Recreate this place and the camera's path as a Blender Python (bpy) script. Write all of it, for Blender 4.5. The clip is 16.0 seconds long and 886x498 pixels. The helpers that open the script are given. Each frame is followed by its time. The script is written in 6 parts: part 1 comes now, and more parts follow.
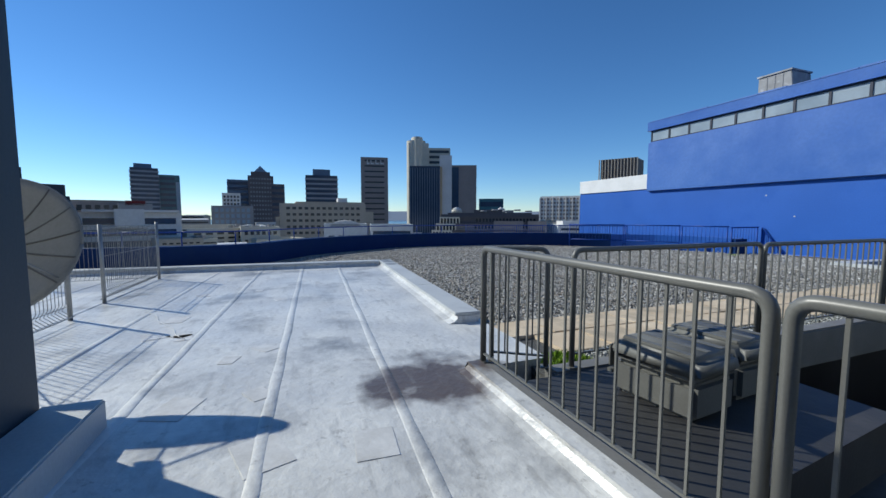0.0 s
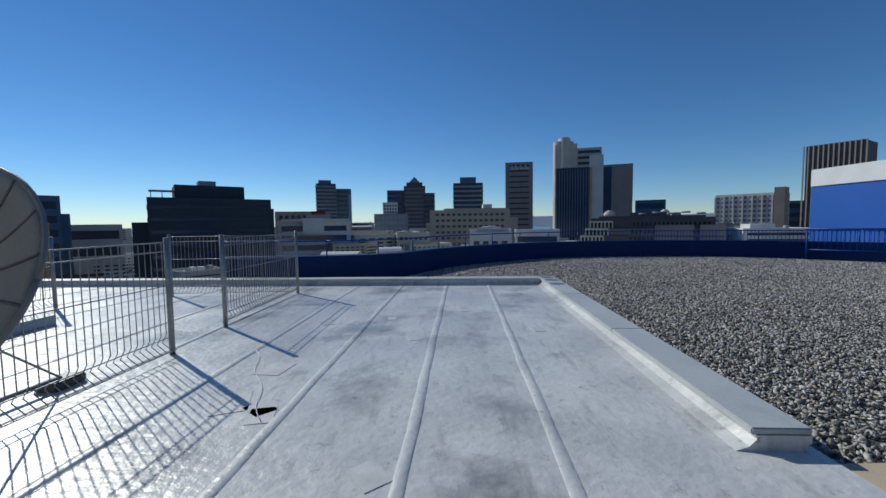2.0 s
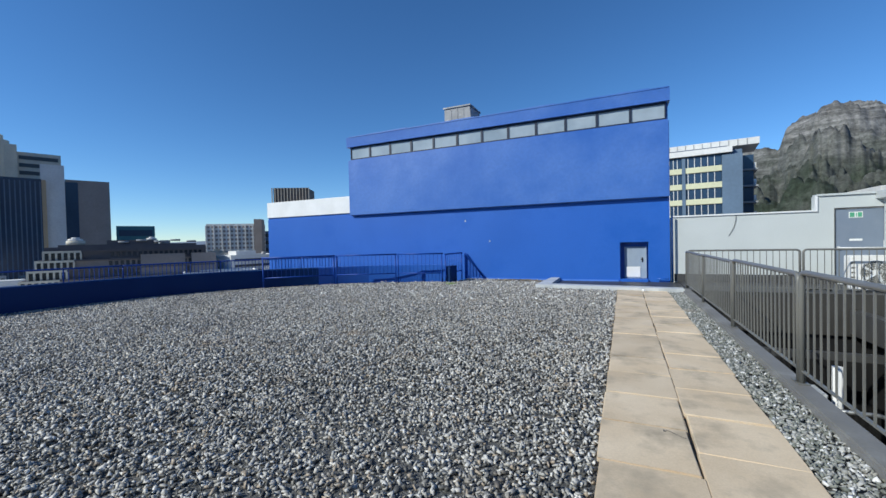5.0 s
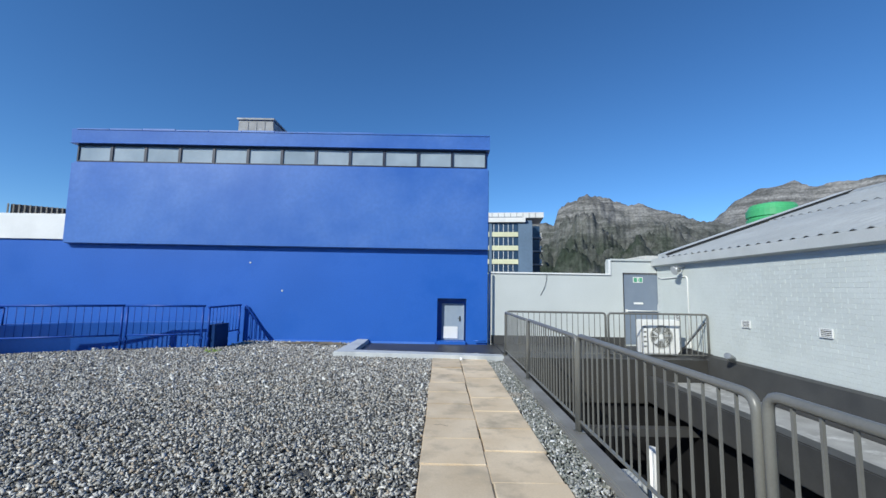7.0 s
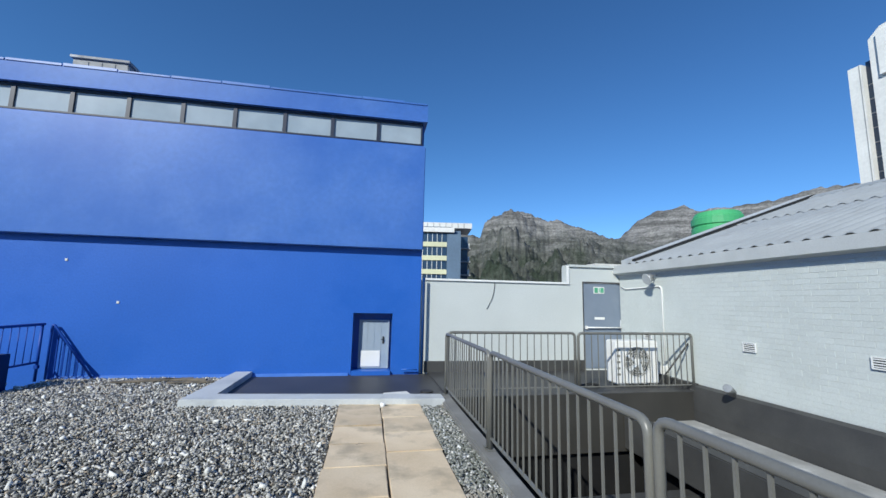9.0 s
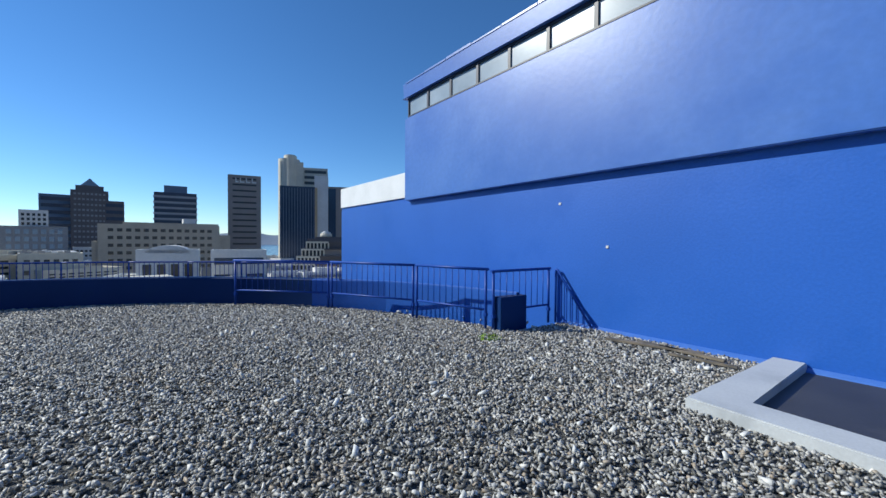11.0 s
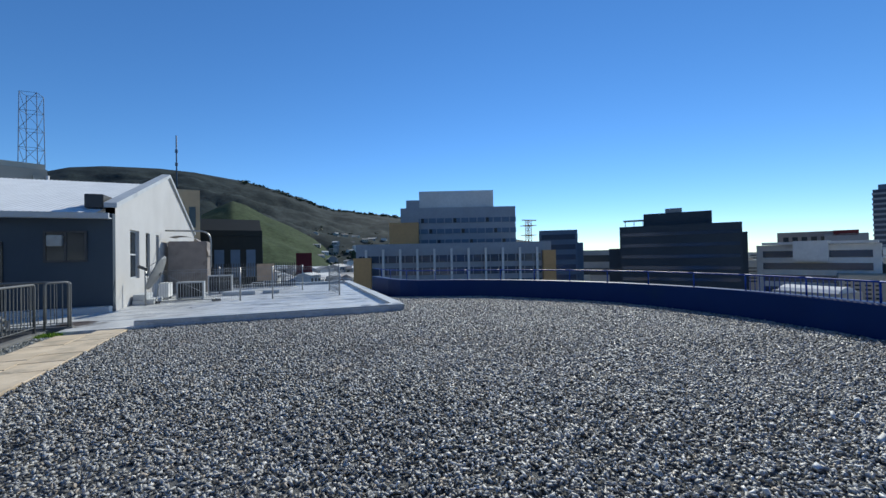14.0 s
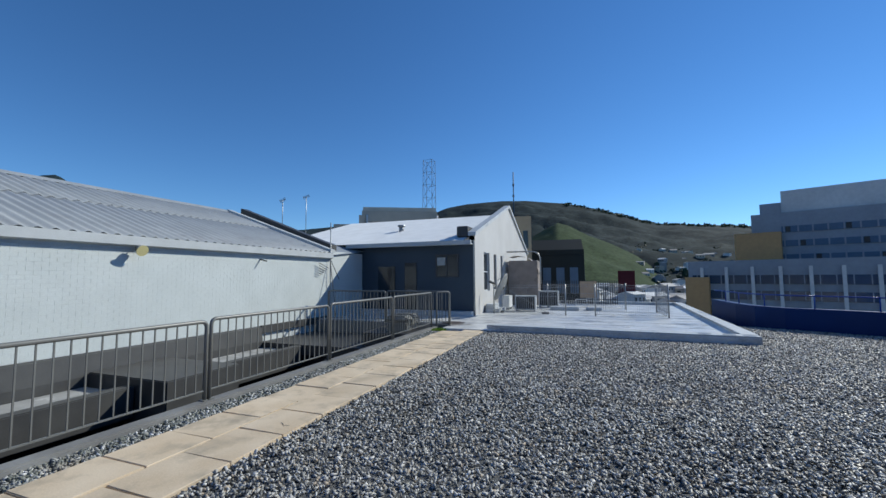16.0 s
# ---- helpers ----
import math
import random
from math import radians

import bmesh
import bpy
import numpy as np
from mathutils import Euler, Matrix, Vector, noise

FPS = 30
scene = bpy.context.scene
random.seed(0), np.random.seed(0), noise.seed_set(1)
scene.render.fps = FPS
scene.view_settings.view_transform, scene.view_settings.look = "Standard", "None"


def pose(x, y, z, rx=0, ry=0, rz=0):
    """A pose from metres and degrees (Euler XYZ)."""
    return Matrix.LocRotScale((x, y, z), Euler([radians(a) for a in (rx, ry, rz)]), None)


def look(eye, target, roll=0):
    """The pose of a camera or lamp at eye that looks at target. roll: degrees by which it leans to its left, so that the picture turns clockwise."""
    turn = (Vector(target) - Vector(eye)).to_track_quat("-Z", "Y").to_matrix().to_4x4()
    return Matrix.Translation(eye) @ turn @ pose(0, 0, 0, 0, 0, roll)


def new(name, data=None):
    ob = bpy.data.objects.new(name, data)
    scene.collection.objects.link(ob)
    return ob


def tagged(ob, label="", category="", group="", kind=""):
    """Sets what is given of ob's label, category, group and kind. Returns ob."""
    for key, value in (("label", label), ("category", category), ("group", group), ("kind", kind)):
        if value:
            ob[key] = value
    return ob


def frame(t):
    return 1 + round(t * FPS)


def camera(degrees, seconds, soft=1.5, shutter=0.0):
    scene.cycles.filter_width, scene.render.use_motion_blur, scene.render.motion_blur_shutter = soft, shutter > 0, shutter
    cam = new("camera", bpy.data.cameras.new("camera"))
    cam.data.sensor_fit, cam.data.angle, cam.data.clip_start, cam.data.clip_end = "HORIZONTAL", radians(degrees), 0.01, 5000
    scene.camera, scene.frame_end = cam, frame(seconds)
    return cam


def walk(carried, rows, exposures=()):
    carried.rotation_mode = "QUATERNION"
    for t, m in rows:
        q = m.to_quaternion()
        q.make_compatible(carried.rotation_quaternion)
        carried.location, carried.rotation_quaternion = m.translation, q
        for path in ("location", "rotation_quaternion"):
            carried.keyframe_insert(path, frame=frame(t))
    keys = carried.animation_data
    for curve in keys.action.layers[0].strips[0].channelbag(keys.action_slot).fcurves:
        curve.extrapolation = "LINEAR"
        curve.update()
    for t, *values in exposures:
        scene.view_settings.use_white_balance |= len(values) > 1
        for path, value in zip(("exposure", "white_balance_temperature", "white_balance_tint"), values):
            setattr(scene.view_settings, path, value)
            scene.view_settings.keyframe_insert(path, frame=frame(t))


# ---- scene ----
cam = camera(96.3, 16.0)
PATH = [
    (0, (4.695, -15.403, 1.474), (2.834, -14.69, 1.311), 0.1),
    (0.5, (4.113, -15.374, 1.487), (2.177, -14.891, 1.352), 1.2),
    (1, (3.495, -15.378, 1.494), (1.522, -15.079, 1.357), 0.7),
    (1.5, (2.821, -15.322, 1.481), (0.832, -15.178, 1.336), -0.4),
    (2, (2.234, -15.274, 1.468), (0.239, -15.259, 1.335), -0.7),
    (2.5, (1.666, -15.162, 1.527), (-0.326, -15.321, 1.469), -1.7),
    (3, (1.112, -14.981, 1.538), (-0.887, -14.929, 1.526), -1.9),
    (3.5, (0.697, -14.66, 1.528), (-1.077, -13.737, 1.489), -2.5),
    (3.9, (0.48, -14.197, 1.472), (-0.998, -12.851, 1.409), -2.9),
    (4.2, (0.38, -13.752, 1.474), (-0.827, -12.159, 1.389), -2.4),
    (4.7, (0.225, -13.031, 1.53), (-0.691, -11.255, 1.473), -1.5),
    (6.8, (0.124, -9.94, 1.567), (-0.078, -7.953, 1.673), 0.4),
    (7, (0.181, -9.626, 1.634), (0.183, -7.636, 1.836), 1.0),
    (7.5, (0.278, -8.914, 1.679), (0.688, -6.986, 2.019), 1.7),
    (8, (0.346, -8.225, 1.709), (0.949, -6.353, 2.073), 1.8),
    (8.5, (0.395, -7.532, 1.72), (1.0, -5.653, 2.041), 1.6),
    (9, (0.367, -6.776, 1.673), (0.726, -4.825, 1.932), 1.2),
    (9.5, (0.229, -6.059, 1.624), (0.145, -4.067, 1.782), 0.7),
    (10, (0.091, -5.431, 1.562), (-0.567, -3.544, 1.628), 0.5),
    (10.2, (0.021, -5.219, 1.562), (-0.874, -3.431, 1.597), 0.5),
    (12.3, (-2.588, -1.996, 1.639), (-4.579, -1.823, 1.589), -0.3),
    (12.5, (-2.807, -1.792, 1.64), (-4.807, -1.762, 1.597), -0.4),
    (13, (-3.231, -1.389, 1.63), (-5.056, -2.207, 1.602), 0.1),
    (13.5, (-3.248, -1.096, 1.677), (-4.363, -2.757, 1.685), -1.0),
    (14, (-3.138, -1.014, 1.677), (-3.941, -2.845, 1.705), -1.1),
    (14.5, (-3.104, -1.083, 1.676), (-3.607, -3.018, 1.722), -1.3),
    (15, (-3.078, -1.141, 1.672), (-3.202, -3.136, 1.743), -1.2),
    (15.3, (-3.096, -1.154, 1.628), (-2.974, -3.148, 1.721), -1.1),
    (15.5, (-3.087, -1.112, 1.674), (-2.807, -3.09, 1.78), -1.0),
    (16, (-3.117, -0.993, 1.692), (-2.423, -2.863, 1.83), -0.4),
]
walk(cam, [(t, look(e, g, r)) for t, e, g, r in PATH],
     [(t, ev, 6300, 4) for t, ev in ((0, -.02), (1.0, -.14), (1.5, -.3), (2.0, -.55), (2.5, -.66), (3.0, -.66), (3.5, -.38), (4.2, -.02), (7, .2), (10.2, .2), (12.4, .1), (14, .03), (16, .02))])

# ---- sky, sun ----
SUN_EL, SUN_AZ = radians(33.6), radians(221.8)      # azimuth clockwise from +y
world = bpy.data.worlds.new("world")
scene.world = world
world.use_nodes = True
_n, _l = world.node_tree.nodes, world.node_tree.links
_n.clear()
_sky = _n.new("ShaderNodeTexSky")
_sky.sky_type = "NISHITA"
_sky.sun_disc = False
_sky.sun_elevation, _sky.sun_rotation = SUN_EL, SUN_AZ
_sky.altitude, _sky.air_density, _sky.dust_density, _sky.ozone_density = 1500, 1.0, 0.0, 6.0
_bg = _n.new("ShaderNodeBackground")
_bg.inputs["Strength"].default_value = 0.128
_out = _n.new("ShaderNodeOutputWorld")
_hs = _n.new("ShaderNodeHueSaturation")
_hs.inputs["Saturation"].default_value = 1.12
_hs.inputs["Hue"].default_value = 0.503
_l.new(_sky.outputs[0], _hs.inputs["Color"])
_l.new(_hs.outputs[0], _bg.inputs["Color"])
_l.new(_bg.outputs[0], _out.inputs["Surface"])
_sl = bpy.data.lights.new("sun", "SUN")
_sl.energy, _sl.angle, _sl.color = 4.3, radians(0.53), (1.0, 0.95, 0.87)
sun = new("sun", _sl)
_sd = Vector((math.sin(SUN_AZ) * math.cos(SUN_EL), math.cos(SUN_AZ) * math.cos(SUN_EL), math.sin(SUN_EL)))
sun.matrix_world = look(tuple(_sd * 50), (0, 0, 0))

# ---- materials ----
def mat(name, c1, c2=None, rough=0.7, metal=0.0, scale=4.0, fine=60.0, bump=0.15, dist=0.004, mix=(0.35, 0.65), spec=0.5,
        island=0.0, stain=None, stain_scale=0.6, stain_at=(0.55, 0.72), island_cols=None, obj_rand=0.0):
    """A surface: two colours mixed by broad noise, fine grain, optional stains, optional variation a piece, fine relief."""
    m = bpy.data.materials.new(name)
    m.use_nodes = True
    n, l = m.node_tree.nodes, m.node_tree.links
    b = n["Principled BSDF"]
    geo = n.new("ShaderNodeNewGeometry")
    c2 = c2 or tuple(v * 0.85 for v in c1)
    big = n.new("ShaderNodeTexNoise"); big.inputs["Scale"].default_value = scale; big.inputs["Detail"].default_value = 5
    l.new(geo.outputs["Position"], big.inputs["Vector"])
    r = n.new("ShaderNodeValToRGB")
    r.color_ramp.elements[0].position, r.color_ramp.elements[1].position = mix
    r.color_ramp.elements[0].color, r.color_ramp.elements[1].color = (*c1, 1), (*c2, 1)
    l.new(big.outputs["Fac"], r.inputs[0])
    out = r.outputs[0]
    sm = n.new("ShaderNodeTexNoise"); sm.inputs["Scale"].default_value = fine; sm.inputs["Detail"].default_value = 3
    l.new(geo.outputs["Position"], sm.inputs["Vector"])
    def scaled(col, fac, lo, hi):
        mr = n.new("ShaderNodeMapRange"); mr.inputs["To Min"].default_value = lo; mr.inputs["To Max"].default_value = hi
        l.new(fac, mr.inputs["Value"])
        mx = n.new("ShaderNodeVectorMath"); mx.operation = "SCALE"
        l.new(col, mx.inputs[0]); l.new(mr.outputs[0], mx.inputs["Scale"])
        return mx.outputs[0]
    out = scaled(out, sm.outputs["Fac"], 0.86, 1.14)
    if island_cols:
        rr = n.new("ShaderNodeValToRGB"); rr.color_ramp.interpolation = "CONSTANT"
        e = rr.color_ramp.elements
        for i, (p, c) in enumerate(island_cols):
            el = e[i] if i < 2 else e.new(p)
            el.position, el.color = p, (*c, 1)
        l.new(geo.outputs["Random Per Island"], rr.inputs[0])
        out = scaled(rr.outputs[0], sm.outputs["Fac"], 0.7, 1.3)
        bn = n.new("ShaderNodeTexNoise"); bn.inputs["Scale"].default_value = 0.45; bn.inputs["Detail"].default_value = 4
        l.new(geo.outputs["Position"], bn.inputs["Vector"])
        out = scaled(out, bn.outputs["Fac"], 0.72, 1.3)
        dn = n.new("ShaderNodeTexNoise"); dn.inputs["Scale"].default_value = 0.8; dn.inputs["Detail"].default_value = 6
        dn.inputs["Roughness"].default_value = 0.6
        l.new(geo.outputs["Position"], dn.inputs["Vector"])
        dr = n.new("ShaderNodeMapRange"); dr.inputs["From Min"].default_value, dr.inputs["From Max"].default_value = 0.60, 0.72
        dr.inputs["To Max"].default_value = 0.55
        l.new(dn.outputs["Fac"], dr.inputs["Value"])
        dm = n.new("ShaderNodeMix"); dm.data_type = "RGBA"; dm.inputs["B"].default_value = (0.34, 0.27, 0.20, 1)
        l.new(dr.outputs[0], dm.inputs["Factor"]); l.new(out, dm.inputs["A"])
        out = dm.outputs["Result"]
    if island:
        out = scaled(out, geo.outputs["Random Per Island"], 1 - island, 1 + island)
    if obj_rand:
        oi = n.new("ShaderNodeObjectInfo")
        out = scaled(out, oi.outputs["Random"], 1 - obj_rand, 1 + obj_rand)
    if stain:
        st = n.new("ShaderNodeTexNoise"); st.inputs["Scale"].default_value = stain_scale; st.inputs["Detail"].default_value = 8
        st.inputs["Roughness"].default_value = 0.62
        l.new(geo.outputs["Position"], st.inputs["Vector"])
        sr = n.new("ShaderNodeMapRange"); sr.inputs["From Min"].default_value, sr.inputs["From Max"].default_value = stain_at
        l.new(st.outputs["Fac"], sr.inputs["Value"])
        mx = n.new("ShaderNodeMix"); mx.data_type = "RGBA"
        l.new(sr.outputs[0], mx.inputs["Factor"]); l.new(out, mx.inputs["A"]); mx.inputs["B"].default_value = (*stain, 1)
        out = mx.outputs["Result"]
    l.new(out, b.inputs["Base Color"])
    b.inputs["Roughness"].default_value, b.inputs["Metallic"].default_value = rough, metal
    b.inputs["Specular IOR Level"].default_value = spec
    if bump:
        bp = n.new("ShaderNodeBump"); bp.inputs["Strength"].default_value = bump; bp.inputs["Distance"].default_value = dist
        l.new(sm.outputs["Fac"], bp.inputs["Height"]); l.new(bp.outputs[0], b.inputs["Normal"])
    return m


def far(name, c, rough=0.7, spec=0.3, metal=0.0):
    return mat(name, c, tuple(v * 0.88 for v in c), rough, metal, scale=0.12, fine=1.2, bump=0.0, spec=spec)


M = {}
M["blue"] = mat("blue_paint", (0.018, 0.105, 0.44), (0.023, 0.118, 0.48), 0.42, scale=0.5, fine=25, bump=0.2, dist=0.01,
                stain=(0.008, 0.092, 0.42), stain_scale=0.45, spec=0.5)
M["blue_up"] = mat("blue_render", (0.082, 0.185, 0.50), (0.058, 0.155, 0.47), 0.36, scale=0.6, fine=9, bump=0.10, dist=0.012,
                   stain=(0.030, 0.115, 0.42), stain_scale=0.4, stain_at=(0.45, 0.68), spec=0.5)
M["blue_rail"] = mat("blue_rail_paint", (0.006, 0.05, 0.28), (0.01, 0.06, 0.33), 0.45, scale=6, bump=0.1, spec=.3)
# darker copy of the parapet's blue, with the shade in its colour
M["navy"] = mat("shade_navy_paint", (0.004, 0.028, 0.115), (0.005, 0.032, 0.13), 0.5, scale=1.2, bump=0.2, stain=(0.008, 0.036, 0.10), spec=0.15)
M["white"] = mat("white_paint", (0.78, 0.79, 0.78), (0.70, 0.71, 0.70), 0.55, scale=1.5, bump=0.2)
M["grey_wall"] = mat("grey_wall_paint", (0.50, 0.53, 0.52), (0.54, 0.57, 0.56), 0.6, scale=0.8, fine=40, bump=0.3, stain=(0.47, 0.49, 0.49))
M["brick"] = mat("painted_brick", (0.51, 0.545, 0.53), (0.55, 0.585, 0.57), 0.6, scale=1.5, fine=50, bump=0.35, obj_rand=0.03)
M["house_n"] = mat("house_plaster", (0.50, 0.49, 0.47), (0.55, 0.54, 0.52), 0.7, scale=0.7, fine=40, bump=0.3)
M["kerb"] = mat("kerb_grey_paint", (0.46, 0.48, 0.49), (0.52, 0.54, 0.54), 0.55, scale=1.5, fine=45, bump=0.3, stain=(0.36, 0.38, 0.39), stain_scale=1.2)
M["dark_kerb"] = mat("dark_grey_paint", (0.043, 0.043, 0.043), (0.06, 0.06, 0.058), 0.5, scale=2, fine=40, bump=0.3)
M["dark_deck"] = mat("dark_membrane", (0.035, 0.035, 0.036), (0.05, 0.05, 0.05), 0.5, scale=1.2, fine=30, bump=0.4,
                     stain=(0.085, 0.08, 0.075), stain_scale=0.9, stain_at=(0.58, 0.75))
M["gutter"] = mat("gutter_concrete", (0.36, 0.36, 0.35), (0.27, 0.27, 0.26), 0.8, scale=2.2, fine=30, bump=0.4, stain=(0.55, 0.55, 0.54), stain_scale=3)
M["rail"] = mat("rail_paint", (0.135, 0.135, 0.125), (0.16, 0.16, 0.145), 0.38, scale=3, fine=80, bump=0.1, dist=0.002)
M["galv"] = mat("galvanised_steel", (0.36, 0.37, 0.37), (0.28, 0.29, 0.29), 0.42, metal=0.6, scale=6, bump=0.1)
M["slab"] = mat("path_slab", (0.56, 0.44, 0.295), (0.66, 0.54, 0.385), 0.85, scale=1.6, fine=70, bump=0.45, dist=0.004, obj_rand=0.10,
                stain=(0.40, 0.33, 0.235), stain_scale=1.9, stain_at=(0.50, 0.66))
M["gravel_bed"] = mat("gravel_bed", (0.07, 0.07, 0.068), (0.15, 0.148, 0.14), 0.9, scale=40, fine=90, bump=1.0, dist=0.02)
M["stone"] = mat("crushed_stone", (0.2, 0.2, 0.2), None, 0.5, scale=30, fine=120, bump=0.0, spec=0.4,
                 island_cols=[(0.0, (0.095, 0.093, 0.086)), (0.20, (0.23, 0.225, 0.208)), (0.40, (0.37, 0.36, 0.33)), (0.62, (0.50, 0.485, 0.45)), (0.87, (0.36, 0.30, 0.23)), (0.95, (0.68, 0.66, 0.61))])
M["pebble"] = mat("pale_stone_chips", (0.3, 0.3, 0.3), None, 0.75, scale=30, fine=120, bump=0.0,
                  island_cols=[(0.0, (0.19, 0.20, 0.18)), (0.3, (0.28, 0.28, 0.26)), (0.55, (0.14, 0.15, 0.13)), (0.75, (0.40, 0.40, 0.38)), (0.95, (0.66, 0.66, 0.65))])
M["door_blue"] = mat("blue_grey_door", (0.17, 0.21, 0.27), (0.19, 0.23, 0.29), 0.45, scale=3, bump=0.15)
M["grey_door"] = mat("pale_blue_grey_paint", (0.27, 0.33, 0.40), (0.3, 0.36, 0.43), 0.5, scale=3, bump=0.15)
M["zinc"] = mat("roof_sheet", (0.28, 0.30, 0.315), (0.33, 0.35, 0.365), 0.5, scale=1.0, fine=30, bump=0.15, stain=(0.26, 0.27, 0.28), stain_scale=1.5)
M["fascia"] = mat("fascia_paint", (0.44, 0.46, 0.46), (0.5, 0.52, 0.52), 0.5, scale=2, bump=0.2)
M["patch"] = mat("membrane_patch", (0.54, 0.535, 0.52), (0.66, 0.66, 0.65), 0.5, scale=5, fine=30, bump=.4)
M["patch_dark"] = mat("dark_kerb_patch", (0.20, 0.22, 0.24), None, 0.5, scale=5, bump=.3)
# north side of the house: its shade is put into this dark blue-grey
M["house_shaded"] = mat("house_shaded_side", (0.030, 0.048, 0.068), (0.038, 0.057, 0.076), .6, scale=.8, fine=40, bump=.3)
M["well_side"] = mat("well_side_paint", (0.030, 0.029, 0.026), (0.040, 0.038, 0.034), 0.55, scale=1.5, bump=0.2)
# near-black base colour for the well's floor and lower walls
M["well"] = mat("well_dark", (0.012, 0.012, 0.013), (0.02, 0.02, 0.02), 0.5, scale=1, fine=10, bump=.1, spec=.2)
M["rail_kerb"] = mat("rail_kerb_paint", (0.17, 0.165, 0.155), (0.21, 0.205, 0.19), 0.55, scale=2, fine=40, bump=0.3, stain=(.26, .26, .25), stain_scale=2)
M["cowl"] = mat("weathered_cowl_sheet", (0.30, 0.25, 0.215), (0.23, 0.195, 0.17), 0.6, scale=2, bump=0.2, stain=(0.14, 0.11, 0.09), stain_scale=1.5)
M["black"] = mat("black_rubber", (0.02, 0.02, 0.02), None, 0.6, scale=5)
M["plastic_w"] = mat("white_enamel", (0.76, 0.76, 0.74), (0.72, 0.72, 0.70), 0.4, scale=3, bump=0.05)
M["chest"] = mat("grey_plastic", (0.13, 0.13, 0.12), (0.16, 0.16, 0.145), 0.5, scale=4, fine=60, bump=0.2)
M["dish_rib"] = mat("dish_rib_grey", (0.12, 0.12, 0.115), None, 0.5, scale=2, bump=0.1)
M["dish"] = mat("dish_grey", (0.24, 0.24, 0.225), (0.20, 0.20, 0.19), 0.5, scale=2, fine=40, bump=0.15)
M["green_tank"] = mat("green_tank_plastic", (0.07, 0.36, 0.14), (0.08, 0.40, 0.16), 0.4, scale=2, bump=0.1)
M["moss"] = mat("green_moss", (0.26, 0.40, 0.02), (0.10, 0.20, 0.02), 0.9, scale=20, bump=0.6, dist=0.02, island=0.35)
M["plank"] = mat("weathered_timber", (0.10, 0.09, 0.075), (0.22, 0.18, 0.13), 0.8, scale=5, bump=0.3)
M["sheet_w"] = mat("pale_board", (0.68, 0.67, 0.63), (0.6, 0.6, 0.57), 0.6, scale=4, bump=0.2)
M["lampglass"] = mat("lamp_lens", (0.70, 0.62, 0.30), (0.66, 0.58, 0.3), 0.25, scale=5, bump=0)
M["tan"] = mat("tan_board", (0.50, 0.36, 0.24), None, 0.8, scale=3)
M["dark_red"] = mat("red_paint", (0.30, 0.03, 0.03), None, 0.6, scale=1)
M["sign_green"] = mat("exit_sign_green", (0.10, 0.38, 0.22), None, 0.4, scale=5, bump=0)
M["win_frame"] = mat("dark_navy_frame", (0.012, 0.02, 0.045), None, 0.45, scale=3, bump=0.05)
# pale blue-grey base colour stands in for sky reflected in the panes
M["window"] = mat("sky_tinted_pane", (0.25, 0.31, 0.36), (0.33, 0.39, 0.44), 0.22, scale=0.7, fine=3, bump=0.0, spec=0.6)
M["dark_glass"] = mat("dark_pane", (0.015, 0.02, 0.025), (0.02, 0.028, 0.034), 0.1, scale=0.4, fine=2, bump=0.0, spec=0.6)


